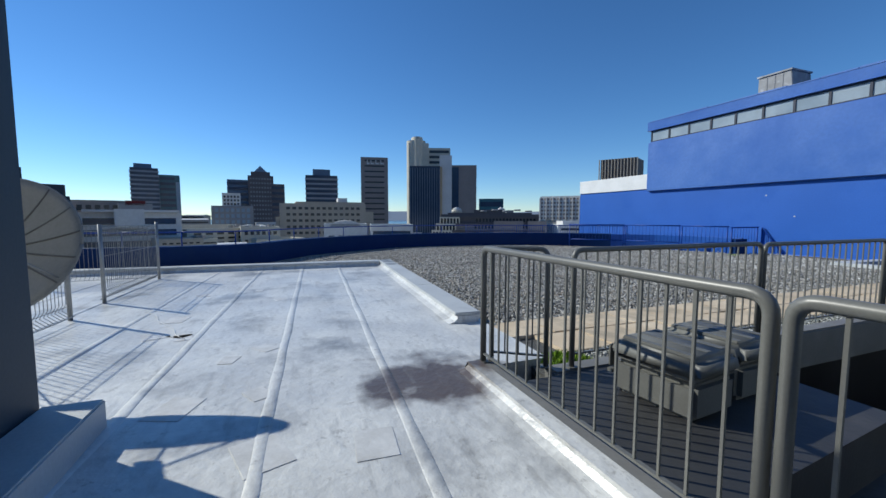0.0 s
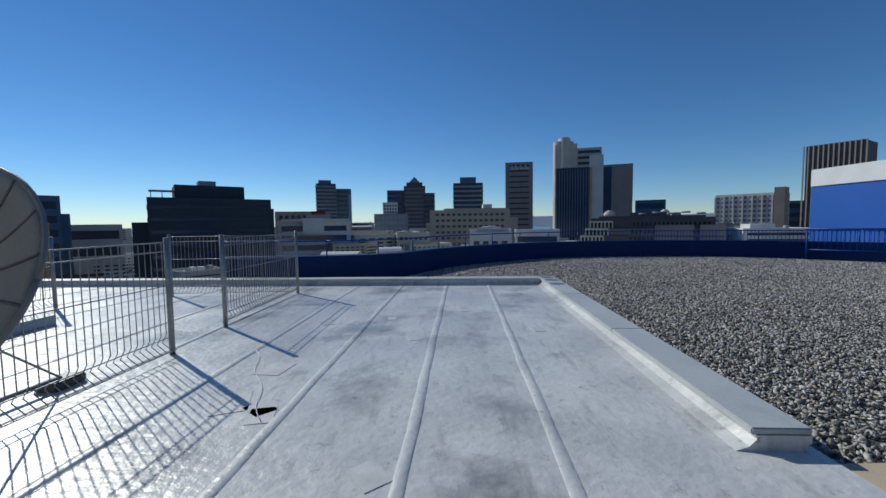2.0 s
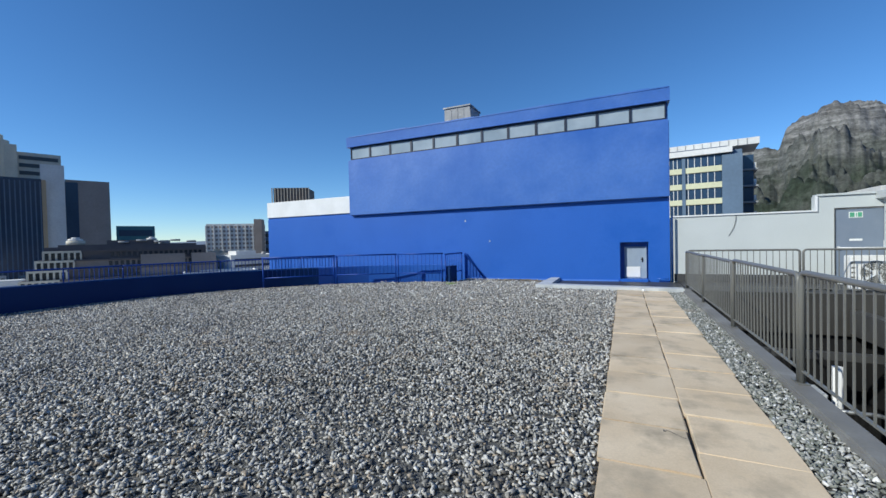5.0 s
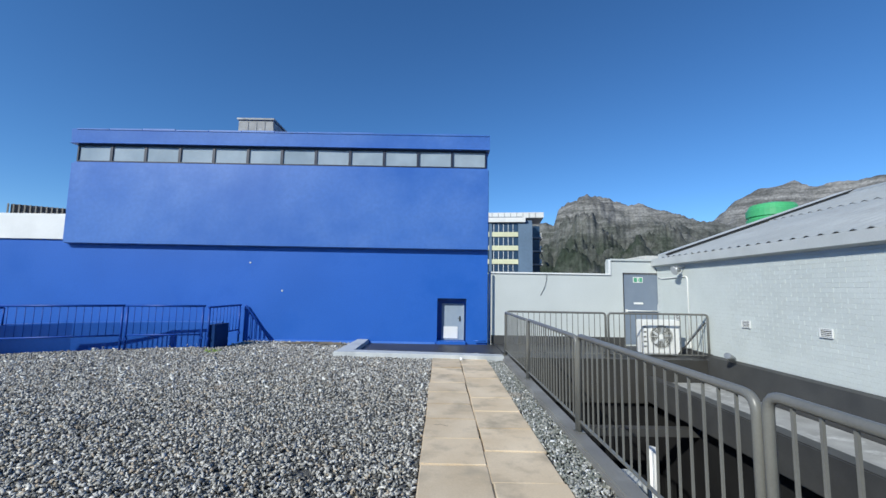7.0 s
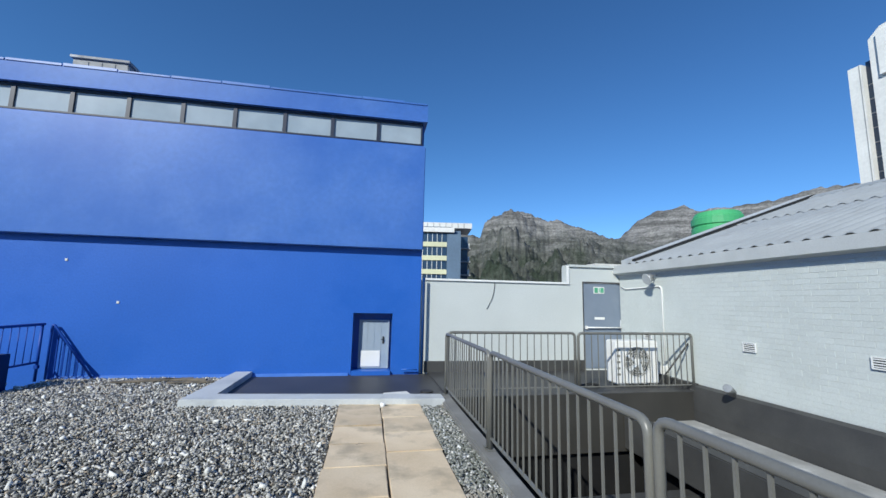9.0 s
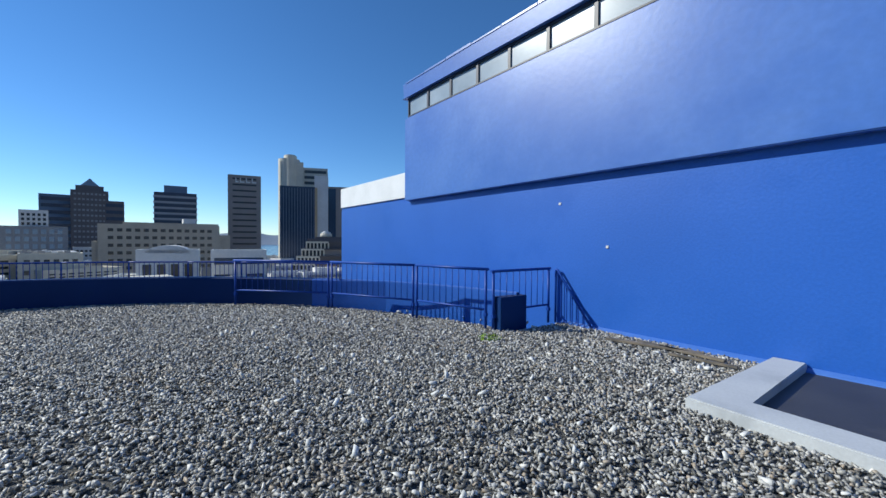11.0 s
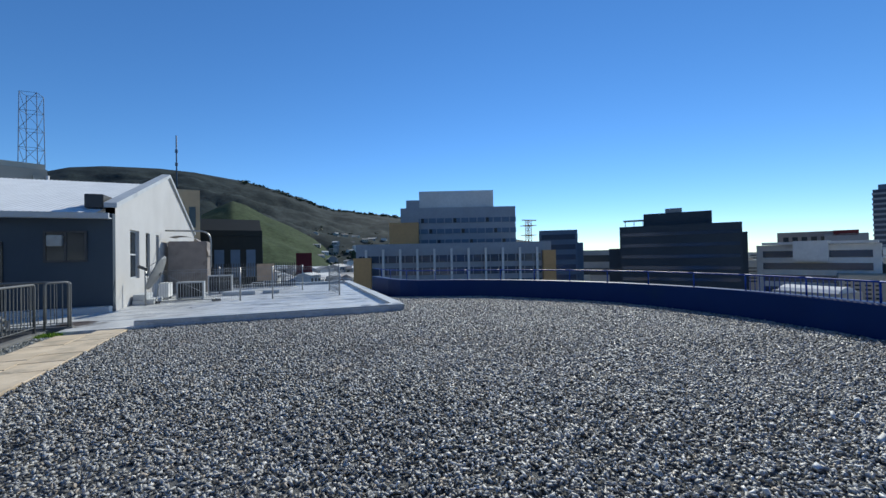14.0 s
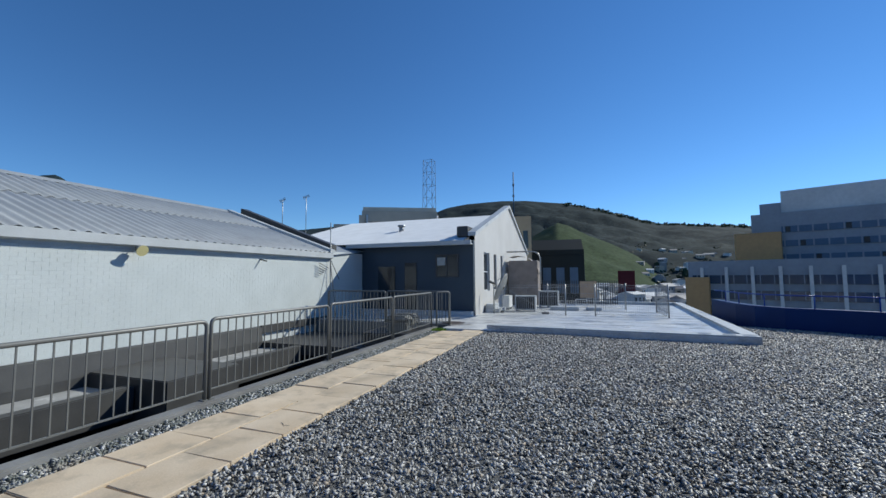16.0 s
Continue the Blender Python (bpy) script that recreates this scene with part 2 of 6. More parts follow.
def membrane():
    """White waterproofing coat: uneven sheen, soft dirt, dark damp blotches, blisters."""
    m = mat("white_membrane", (0.70, 0.70, 0.675), (0.545, 0.55, 0.545), 0.33, scale=1.1, fine=14, bump=0.45, dist=0.02,
            stain=(0.25, 0.255, 0.26), stain_scale=0.9, stain_at=(0.53, 0.70))
    n, l = m.node_tree.nodes, m.node_tree.links
    b = n["Principled BSDF"]
    geo = n["Geometry"] if "Geometry" in n else n.new("ShaderNodeNewGeometry")
    prev = b.inputs["Base Color"].links[0].from_socket
    mp = n.new("ShaderNodeMapping"); mp.inputs["Location"].default_value = (-1.45, 14.3, 0); mp.inputs["Scale"].default_value = (1, 1, 0)
    l.new(geo.outputs["Position"], mp.inputs["Vector"])
    wob = n.new("ShaderNodeTexNoise"); wob.inputs["Scale"].default_value = 2.6; wob.inputs["Detail"].default_value = 7
    l.new(geo.outputs["Position"], wob.inputs["Vector"])
    ln = n.new("ShaderNodeVectorMath"); ln.operation = "LENGTH"
    l.new(mp.outputs[0], ln.inputs[0])
    ad = n.new("ShaderNodeMath"); ad.operation = "MULTIPLY_ADD"; ad.inputs[1].default_value = 1.5
    l.new(wob.outputs["Fac"], ad.inputs[0]); l.new(ln.outputs["Value"], ad.inputs[2])
    mr = n.new("ShaderNodeMapRange"); mr.inputs["From Min"].default_value, mr.inputs["From Max"].default_value = 1.10, 1.42
    mr.inputs["To Min"].default_value, mr.inputs["To Max"].default_value = 0.93, 0.0
    l.new(ad.outputs[0], mr.inputs["Value"])
    mx = n.new("ShaderNodeMix"); mx.data_type = "RGBA"; mx.inputs["B"].default_value = (0.085, 0.060, 0.050, 1)
    l.new(mr.outputs[0], mx.inputs["Factor"]); l.new(prev, mx.inputs["A"])
    l.new(mx.outputs["Result"], b.inputs["Base Color"])
    # fine dark specks and scrapes along the laps
    sp = n.new("ShaderNodeTexNoise"); sp.inputs["Scale"].default_value = 9; sp.inputs["Detail"].default_value = 10; sp.inputs["Roughness"].default_value = .8
    l.new(geo.outputs["Position"], sp.inputs["Vector"])
    sr2 = n.new("ShaderNodeMapRange"); sr2.inputs["From Min"].default_value, sr2.inputs["From Max"].default_value = .565, .66
    sr2.inputs["To Max"].default_value = .55
    l.new(sp.outputs["Fac"], sr2.inputs["Value"])
    mx2 = n.new("ShaderNodeMix"); mx2.data_type = "RGBA"; mx2.inputs["B"].default_value = (0.15, 0.14, 0.13, 1)
    l.new(sr2.outputs[0], mx2.inputs["Factor"]); l.new(mx.outputs["Result"], mx2.inputs["A"])
    l.new(mx2.outputs["Result"], b.inputs["Base Color"])
    st = n.new("ShaderNodeMapping"); st.inputs["Scale"].default_value = (0.9, 5.0, 1); l.new(geo.outputs["Position"], st.inputs["Vector"])
    sn = n.new("ShaderNodeTexNoise"); sn.inputs["Scale"].default_value = 1.6; sn.inputs["Detail"].default_value = 8; sn.inputs["Roughness"].default_value = .68
    l.new(st.outputs[0], sn.inputs["Vector"])
    sr3 = n.new("ShaderNodeMapRange"); sr3.inputs["From Min"].default_value, sr3.inputs["From Max"].default_value = .54, .70
    sr3.inputs["To Max"].default_value = .5
    l.new(sn.outputs["Fac"], sr3.inputs["Value"])
    mx3 = n.new("ShaderNodeMix"); mx3.data_type = "RGBA"; mx3.inputs["B"].default_value = (0.27, 0.265, 0.25, 1)
    l.new(sr3.outputs[0], mx3.inputs["Factor"]); l.new(mx2.outputs["Result"], mx3.inputs["A"])
    l.new(mx3.outputs["Result"], b.inputs["Base Color"])
    rn = n.new("ShaderNodeTexNoise"); rn.inputs["Scale"].default_value = 1.7; rn.inputs["Detail"].default_value = 6
    l.new(geo.outputs["Position"], rn.inputs["Vector"])
    rr = n.new("ShaderNodeMapRange"); rr.inputs["To Min"].default_value, rr.inputs["To Max"].default_value = 0.2, 0.55
    l.new(rn.outputs["Fac"], rr.inputs["Value"]); l.new(rr.outputs[0], b.inputs["Roughness"])
    return m


M["membrane"] = membrane()


# ---- building helpers ----
def finish(name, bm, m=None, parent=None, label="", smooth=False):
    me = bpy.data.meshes.new(name)
    bmesh.ops.recalc_face_normals(bm, faces=bm.faces)
    if smooth:
        for f in bm.faces:
            f.smooth = True
    bm.to_mesh(me)
    bm.free()
    for x in (m if isinstance(m, (list, tuple)) else [m]):
        if x:
            me.materials.append(x)
    ob = new(name, me)
    if parent:
        ob.parent = parent
    if label:
        ob["label"] = label
    return ob


def part(name, bm, m, parent, label="", smooth=False):
    return finish(name, bm, m, parent, label, smooth)


def thing(name, x, y, z, label, category, group="", kind="", rz=0):
    ob = new(name)
    ob.empty_display_size = 0.2
    ob.matrix_world = pose(x, y, z, 0, 0, rz)
    return tagged(ob, label, category, group, kind)


def box(bm, x0, x1, y0, y1, z0, z1, m=None, bevel=0.0, mi=0):
    vs = [bm.verts.new(p) for p in ((x0, y0, z0), (x1, y0, z0), (x1, y1, z0), (x0, y1, z0), (x0, y0, z1), (x1, y0, z1), (x1, y1, z1), (x0, y1, z1))]
    if m is not None:
        for v in vs:
            v.co = m @ v.co
    fs = [bm.faces.new([vs[i] for i in q]) for q in ((3, 2, 1, 0), (4, 5, 6, 7), (0, 1, 5, 4), (1, 2, 6, 5), (2, 3, 7, 6), (3, 0, 4, 7))]
    for f in fs:
        f.material_index = mi
    if bevel:
        es = list({e for f in fs for e in f.edges})
        bmesh.ops.bevel(bm, geom=es, offset=bevel, segments=2, affect="EDGES")
    return bm


def bbox(*a, **k):
    return box(bmesh.new(), *a, **k)


def prism(bm, pts, z0, z1):
    lo = [bm.verts.new((x, y, z0)) for x, y in pts]
    hi = [bm.verts.new((x, y, z1)) for x, y in pts]
    n = len(pts)
    bm.faces.new(lo[::-1]); bm.faces.new(hi)
    for i in range(n):
        bm.faces.new((lo[i], lo[(i + 1) % n], hi[(i + 1) % n], hi[i]))
    return bm


def extrude_profile(bm, prof, a, b, up=(0, 0, 1)):
    """Sweep a closed profile of (side, height) pairs straight from a to b; side points to the right of the way."""
    a, b = Vector(a), Vector(b)
    d = (b - a).normalized(); s = d.cross(Vector(up)).normalized(); u = Vector(up)
    r0 = [bm.verts.new(a + s * p + u * q) for p, q in prof]
    r1 = [bm.verts.new(b + s * p + u * q) for p, q in prof]
    n = len(prof)
    bm.faces.new(r0); bm.faces.new(r1[::-1])
    for i in range(n):
        bm.faces.new((r0[i], r1[i], r1[(i + 1) % n], r0[(i + 1) % n]))
    return bm


def tube(bm, pts, r, sides=8, cap=True):
    pts = [Vector(p) for p in pts]
    rings = []
    ref = None
    for i, p in enumerate(pts):
        d = (pts[min(i + 1, len(pts) - 1)] - pts[max(i - 1, 0)]).normalized()
        if ref is None:
            ref = d.orthogonal().normalized()
        ref = (ref - d * ref.dot(d)).normalized()
        o = d.cross(ref)
        rings.append([bm.verts.new(p + (ref * math.cos(2 * math.pi * k / sides) + o * math.sin(2 * math.pi * k / sides)) * r) for k in range(sides)])
    for q0, q1 in zip(rings, rings[1:]):
        for k in range(sides):
            f = bm.faces.new((q0[k], q0[(k + 1) % sides], q1[(k + 1) % sides], q1[k])); f.smooth = True
    if cap:
        bm.faces.new(rings[0][::-1]); bm.faces.new(rings[-1])
    return bm


def bend(a, corner, b, r, n=5):
    """Points of a rounded corner on the way a > corner > b."""
    a, c, b = Vector(a), Vector(corner), Vector(b)
    u, v = (a - c).normalized() * r, (b - c).normalized() * r
    return [tuple((c + u) * (1 - t) ** 2 + c * 2 * t * (1 - t) + (c + v) * t * t) for t in [i / n for i in range(n + 1)]]

# ---- the roof: floors, kerbs, walls ----
CX, CY, RG, RW = -4.6, -8.0, 9.22, 9.25                 # circle of the gravel roof


def on_arc(r, deg, z=0.0):
    return (CX + r * math.cos(radians(deg)), CY + r * math.sin(radians(deg)), z)


WR = pose(-6.92, -12.68, 0, 0, 0, -3.15)                # the white roof's own frame: its outer corner, x along the kerb


def wr(x, y, z=0.0):
    return tuple(WR @ Vector((x, y, z)))


def slab(name, pts, z, m, thick=0.3, label="", category="floor"):
    return tagged(finish(name, prism(bmesh.new(), pts, z - thick, z), m), label, category, "", "structure")


arc = [on_arc(RG, a)[:2] for a in np.linspace(96.5, 250, 52)]
gravel_pts = [(1.68, 2.46), (1.68, -13.2), (-6.85, -12.85), (-7.0, -17.0)] + [p for p in arc[::-1] if p[0] < -7.1 or p[1] > -12] + [(-5.65, 2.46)]
slab("floor_gravel_bed", gravel_pts, -0.02, M["gravel_bed"], 0.3, "grey crushed-stone bed of the flat roof inside a curved parapet")
slab("floor_white_roof", [wr(.2, -13.1)[:2], (1.46, -26.3), (1.46, -16.95), (7.6, -16.95), (7.6, -13.9), (1.40, -13.9), (1.40, -13.0), wr(.2, -.2)[:2]], 0.05, M["membrane"], 0.35,
     "white painted roofing membrane with seams, blisters and damp stains")
slab("floor_dark_deck", [(1.8, 0.2), (6.8, 0.2), (6.8, 2.6), (1.8, 2.6)], 0.03, M["dark_deck"], 0.25, "dark grey roofing membrane deck before the grey door")
slab("floor_dark_strip", [(-2.02, 0.42), (1.8, 0.2), (1.8, 2.6), (-2.02, 2.6)], 0.0, M["dark_deck"], 0.2, "dark membrane strip at the foot of the blue wall")
slab("floor_south_ledge", [(1.825, -13.58), (3.5, -13.58), (3.3, -11.35), (1.825, -11.35)], 0.05, M["dark_deck"], 0.6, "dark ledge inside the railing")
slab("floor_south_deck", [(1.825, -13.59), (6.8, -13.59), (6.8, -10.9), (1.825, -10.9)], -0.34, M["dark_deck"], 0.3, "dark deck under the grey chests beside the railing")
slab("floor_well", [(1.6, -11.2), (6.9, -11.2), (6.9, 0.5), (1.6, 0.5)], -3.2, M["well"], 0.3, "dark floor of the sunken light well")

# seams of the membrane: lapped strips that run the length of the roof
for i in range(11):
    y = -1.49 - (.95 + 1.0 * (i - 1) if i else 0)
    bm = bmesh.new()
    x1 = 8.3 if i > 2 else 13.8
    n = 60
    prev = None
    for k in range(n + 1):
        x = .47 + (x1 - .47) * k / n
        w = 0.045 + 0.008 * noise.noise((x * 2, y, 0))
        yy = y + 0.014 * noise.noise((x * 1.3, y * 3, 2))
        ring = [bm.verts.new(wr(x, yy + a, b)) for a, b in ((-w, .0495), (-w * .75, .058), (w * .75, .059), (w, .0495))]
        if prev:
            for j in range(3):
                bm.faces.new((prev[j], ring[j], ring[j + 1], prev[j + 1])).smooth = True
        prev = ring
    tagged(finish("membrane_seam", bm, M["membrane"]), "raised white lapped seam along the roofing membrane", "seam", "membrane seams", "structure")

# patches: small squares of membrane laid on, some torn
PATCHES = [(2.31, -14.94, .34, -6), (2.18, -15.61, .38, 18), (1.34, -16.24, .36, -22), (1.29, -15.68, .24, 30), (.08, -15.69, .24, 35), (.37, -16.01, .20, -15),
           (-.64, -16.62, .26, 12), (-.75, -16.67, .24, 48), (-.85, -16.95, .36, 20), (-2.6, -15.6, .22, 15), (-1.6, -16.9, .34, -12), (-3.4, -16.9, .26, 25), (-4.1, -14.9, .2, 10),
           (-2.9, -14.0, .22, 5), (-5.1, -15.9, .2, 40), (-3.6, -16.0, .18, 0), (1.2, -17.4, .4, 15)]
for x, y, s, a in PATCHES:
    bm = bmesh.new()
    box(bm, -s / 2, s / 2, -s * .38, s * .38, 0, 0.0155, pose(x, y, 0.039, 0, 0, a), bevel=0.003)
    for v in bm.verts:
        v.co.x += 0.02 * noise.noise(v.co * 7); v.co.y += 0.02 * noise.noise(v.co * 9 + Vector((5, 0, 0)))
    tagged(finish("membrane_patch", bm, M["patch"]), "small square patch on the white membrane", "patch", "membrane patches", "structure")


def kerb(name, a, b, w, h, m, label, fillet=0.12, coping=True, side=1):
    """A low upstand from a to b (its outer face on the way's left), with a coped top and a coved foot on the inner side."""
    bm = bmesh.new()
    s = side
    prof = [(0, -0.25), (0, h - 0.055), (-0.025 * s, h - 0.05), (-0.025 * s, h), (s * w, h), (s * w, h - 0.05), (s * (w - 0.02), h - 0.055), (s * (w - .02), 0.05 + fillet * .8),
            (s * (w + fillet * .35), 0.05 + fillet * .25), (s * (w + fillet), 0.0515), (s * (w + fillet), -0.1)]
    extrude_profile(bm, prof, a, b)
    return tagged(finish(name, bm, m), label, "kerb", "", "structure")


def roof_kerb(name, a, b, label, pieces):
    """Coved white upstand with a grey coping laid in lengths."""
    kerb(name, a, b, .30, .15, M["membrane"], label)
    a, b = Vector(a), Vector(b)
    d = (b - a).normalized(); sd = d.cross(Vector((0, 0, 1)))
    L = (b - a).length
    for k in range(pieces):
        p0, p1 = L * k / pieces + .004, L * (k + 1) / pieces - .004
        m = Matrix.Translation(a + d * p0) @ Matrix.Rotation(math.atan2(d.y, d.x), 4, "Z")
        tagged(finish("coping", bbox(0, p1 - p0, -.33, .03, .152, .195, m, bevel=.008), M["kerb"]), "flat grey painted coping length on the roof kerb", "coping", "kerb copings", "structure")


roof_kerb("kerb_north", wr(0, 0), wr(6.86, 0), "coved white upstand with grey coping beside the gravel", 3)
roof_kerb("kerb_west", wr(0, -13.1), wr(0, -.335), "coved white upstand with grey coping at the roof's edge", 5)
roof_kerb("kerb_south", wr(8.35, -13.1), wr(.34, -13.1), "coved white upstand with grey coping at the far end", 3)
kerb("kerb_well_white", (1.42, -13.80, 0), (7.4, -13.80, 0), 0.10, 0.13, M["membrane"], "white coved kerb beside the dark railing base", 0.09)
tagged(finish("kerb_house_plinth", bbox(1.47, 7.5, -16.94, -16.60, -.1, .25, bevel=.012), M["kerb"]), "pale plinth kerb along the foot of the house wall", "plinth", "", "structure")
# the dark kerbs that carry the railings
tagged(finish("kerb_railing_west", bbox(1.62, 1.82, -13.2, 0.17, -0.4, 0.07, bevel=0.02), M["rail_kerb"]), "dark grey painted kerb under the path railing", "kerb", "", "structure")
tagged(finish("kerb_railing_south", bbox(1.30, 7.3, -13.77, -13.595, -0.4, 0.09, bevel=0.012), M["rail_kerb"]), "dark grey painted kerb under the railing", "kerb", "", "structure")
# kerb before the blue door: an L
bm = bmesh.new()
prism(bm, [(-2.4, 0.1), (1.66, -0.22), (1.66, 0.12), (-1.98, 0.44), (-1.98, 2.5), (-2.32, 2.5)], -0.2, 0.105)
bmesh.ops.bevel(bm, geom=[e for e in bm.edges if all(v.co.z > 0 for v in e.verts)], offset=0.012, segments=2, affect="EDGES")
tagged(finish("kerb_blue_door", bm, M["kerb"]), "pale grey L-shaped kerb before the small door", "kerb", "", "structure")

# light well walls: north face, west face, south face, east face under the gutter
tagged(finish("wall_well_north", bbox(1.97, 6.64, 0.185, 0.42, -1.0, 0.022), M["well_side"]), "dark wall of the light well", "wall", "", "structure")
tagged(finish("wall_well_west", bbox(1.64, 1.79, -11.0, 0.18, -3.2, -0.41), M["well"]), "dark wall of the light well", "wall", "", "structure")
tagged(finish("wall_well_south", bbox(1.9, 6.8, -11.15, -10.93, -3.2, -0.645), M["well"]), "dark wall of the light well", "wall", "", "structure")
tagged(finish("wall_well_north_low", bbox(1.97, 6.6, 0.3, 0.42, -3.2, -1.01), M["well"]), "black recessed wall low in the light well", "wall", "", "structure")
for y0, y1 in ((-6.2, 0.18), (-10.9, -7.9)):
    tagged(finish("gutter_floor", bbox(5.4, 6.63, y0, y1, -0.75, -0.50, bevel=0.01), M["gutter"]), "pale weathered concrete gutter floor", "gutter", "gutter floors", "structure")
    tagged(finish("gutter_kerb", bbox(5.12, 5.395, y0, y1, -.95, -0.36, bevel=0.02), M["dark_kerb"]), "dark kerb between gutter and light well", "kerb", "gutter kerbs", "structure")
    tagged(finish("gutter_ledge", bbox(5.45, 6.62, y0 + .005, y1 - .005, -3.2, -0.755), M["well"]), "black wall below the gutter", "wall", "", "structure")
tagged(finish("wall_gutter_box", bbox(4.3, 6.62, -7.87, -6.23, -1.3, -0.22, bevel=0.02), M["dark_kerb"]), "dark painted roof box across the gutter", "wall", "", "structure")
bm = bmesh.new()
extrude_profile(bm, [(0.0, -3.2), (0, 0.16), (-0.10, 0.12), (-0.16, -0.3), (-0.16, -3.2)], (6.8, -10.9, 0), (6.8, 0.2, 0))
tagged(finish("upstand_dark", bm, M["dark_kerb"]), "dark bituminous upstand along the foot of the grey brick wall", "upstand", "", "structure")
bm = bmesh.new()
box(bm, 6.7, 6.8, 0.2, 2.6, 0.03, 0.17); box(bm, 6.7, 6.8, -14.3, -10.9, -0.06, 0.17)
tagged(finish("upstand_low", bm, M["dark_kerb"]), "dark upstand at the foot of the grey wall", "upstand", "", "structure")

# the curved parapet and its coping
bm = bmesh.new()
def wall_line(r):
    """The parapet's plan line: the arc, then a straight run along the white roof's edge."""
    pts = [on_arc(r, a)[:2] for a in np.linspace(97.5, 240, 100)]
    k = r - RW
    return pts + [(-8.72 - k, -16.3), (-8.2 - k, -17.1), (-7.98 - k, -18.2), (-7.90 - k, -20.9)]


bm = bmesh.new()
rings = []
L0, L1, L2, L3 = wall_line(RW + .28), wall_line(RW + .36), wall_line(RW), wall_line(RW + .02)
for i in range(len(L0)):
    f = max(0.0, min(1.0, (i - 14) / 8))                 # the inner face steps forward past the railing panels
    pi = Vector(L0[i]).lerp(Vector(L2[i]), f)
    out = Vector(wall_line(RW + .36)[i]) if i == 0 else Vector(L1[i])
    rings.append([bm.verts.new((p.x, p.y, z)) for p, z in ((pi, -.3), (pi, .62), (pi.lerp(out, .06), .645), (pi.lerp(out, .9), .645), (out, .62), (out, -3.0))])
# sunlit first run in bright blue, the shaded rest in the darker copy
for i, (p, q) in enumerate(zip(rings, rings[1:])):
    for j in range(5):
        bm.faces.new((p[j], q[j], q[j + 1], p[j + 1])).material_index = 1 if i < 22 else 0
bm.faces.new(rings[0]); bm.faces.new(rings[-1][::-1])
tagged(finish("wall_parapet", bm, [M["navy"], M["blue"]]), "curved blue parapet wall round the gravel roof, coloured navy where shaded", "wall", "", "structure")
tagged(finish("wall_parapet_end", bbox(-5.95, -5.74, 0.95, 1.62, -0.1, 0.6, bevel=0.01), M["navy"]), "end block of the blue parapet, coloured dark for its shaded face", "wall", "", "structure")
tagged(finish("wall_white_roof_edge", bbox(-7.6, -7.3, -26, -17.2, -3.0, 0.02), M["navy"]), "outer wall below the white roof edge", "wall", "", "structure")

# building mass below
bm = bmesh.new()
prism(bm, [on_arc(9.3, a)[:2] for a in np.linspace(97, 241, 40)] + [(-7.4, -25.6), (1.4, -26.3), (1.4, -12.8)], -30, -3.25)
tagged(finish("wall_building_below", bm, M["kerb"]), "lower storeys of the building", "wall", "", "structure")
tagged(finish("wall_building_east", bbox(1.45, 40, -60, 2.6, -30, -3.6), M["kerb"]), "lower storeys of the east wing", "wall", "", "structure")

# ---- the blue building ----
BX0, BX1 = -11.36, 1.57
WL, WU, WTOP = 2.52, 2.35, 5.34
bm = bmesh.new()
for x0, x1, z0, z1 in ((-16.75, -0.0 + 0.05, -30, 2.84), (0.05, 0.93, 1.36, 2.84), (0.05, .93, -30, -0.02), (0.93, BX1, -30, 2.84)):
    box(bm, x0, x1, WL, 2.9, z0, z1)
box(bm, 0.05, 0.93, 2.86, 2.9, -0.02, 1.36)
bmesh.ops.remove_doubles(bm, verts=bm.verts, dist=0.0005)
tagged(finish("wall_blue_lower", bm, M["blue"]), "bright blue painted rendered wall above the gravel roof", "wall", "", "structure")
tagged(finish("wall_blue_upper", bbox(BX0, BX1, WU, 9, 2.84, WTOP, bevel=0.015), M["blue_up"]), "blue painted upper storey that overhangs the wall below", "wall", "", "structure")
tagged(finish("wall_blue_core", bbox(BX0 + .1, BX1 - .02, WU + .22, 8.9, WTOP, 5.95), M["blue"]), "blue wall behind the strip windows", "wall", "", "structure")
tagged(finish("wall_blue_body", bbox(-16.7, BX1 - .01, 2.91, 9, -30, 2.83), M["blue"]), "blue body of the neighbouring building", "wall", "", "structure")
tagged(finish("wall_white_band", bbox(-16.75, BX0 - .01, 2.48, 9, 2.96, 3.75, bevel=0.01), M["white"]), "white painted parapet band on the blue building", "wall", "", "structure")
tagged(finish("wall_blue_band_low", bbox(-16.74, BX0 - .01, 2.54, 8.9, 2.84, 2.955), M["blue"]), "blue wall under the white band", "wall", "", "structure")
bm = bmesh.new()
extrude_profile(bm, [(0.06, 5.955), (0.0, 5.965), (0.03, 6.41), (-6.5, 6.53), (-6.5, 5.955)], (BX0 - .06, WU, 0), (BX1 + .03, WU, 0))
tagged(finish("fascia_blue", bm, M["blue_up"]), "blue sheet fascia above the strip windows", "fascia", "", "structure")
bm = bmesh.new()
for i in range(13):
    x = BX0 + (BX1 - BX0) * i / 12.6 + 0.1
    extrude_profile(bm, [(-0.3, 6.42), (0.045, 6.39), (0.045, 6.425 + .012 * (i % 3)), (-0.3, 6.46)], (x, WU, 0), (min(x + 1.0, BX1), WU, 0))
tagged(finish("flashing_roof_edge", bm, M["blue_up"]), "lapped blue flashings along the roof edge", "flashing", "", "structure")
bm = bmesh.new()
box(bm, BX0 + .05, BX1 - .03, 2.40, 2.56, WTOP + .0, WTOP + .05)
tagged(finish("window_sill_strip", bm, M["blue_up"]), "blue sill under the strip windows", "sill", "", "structure")
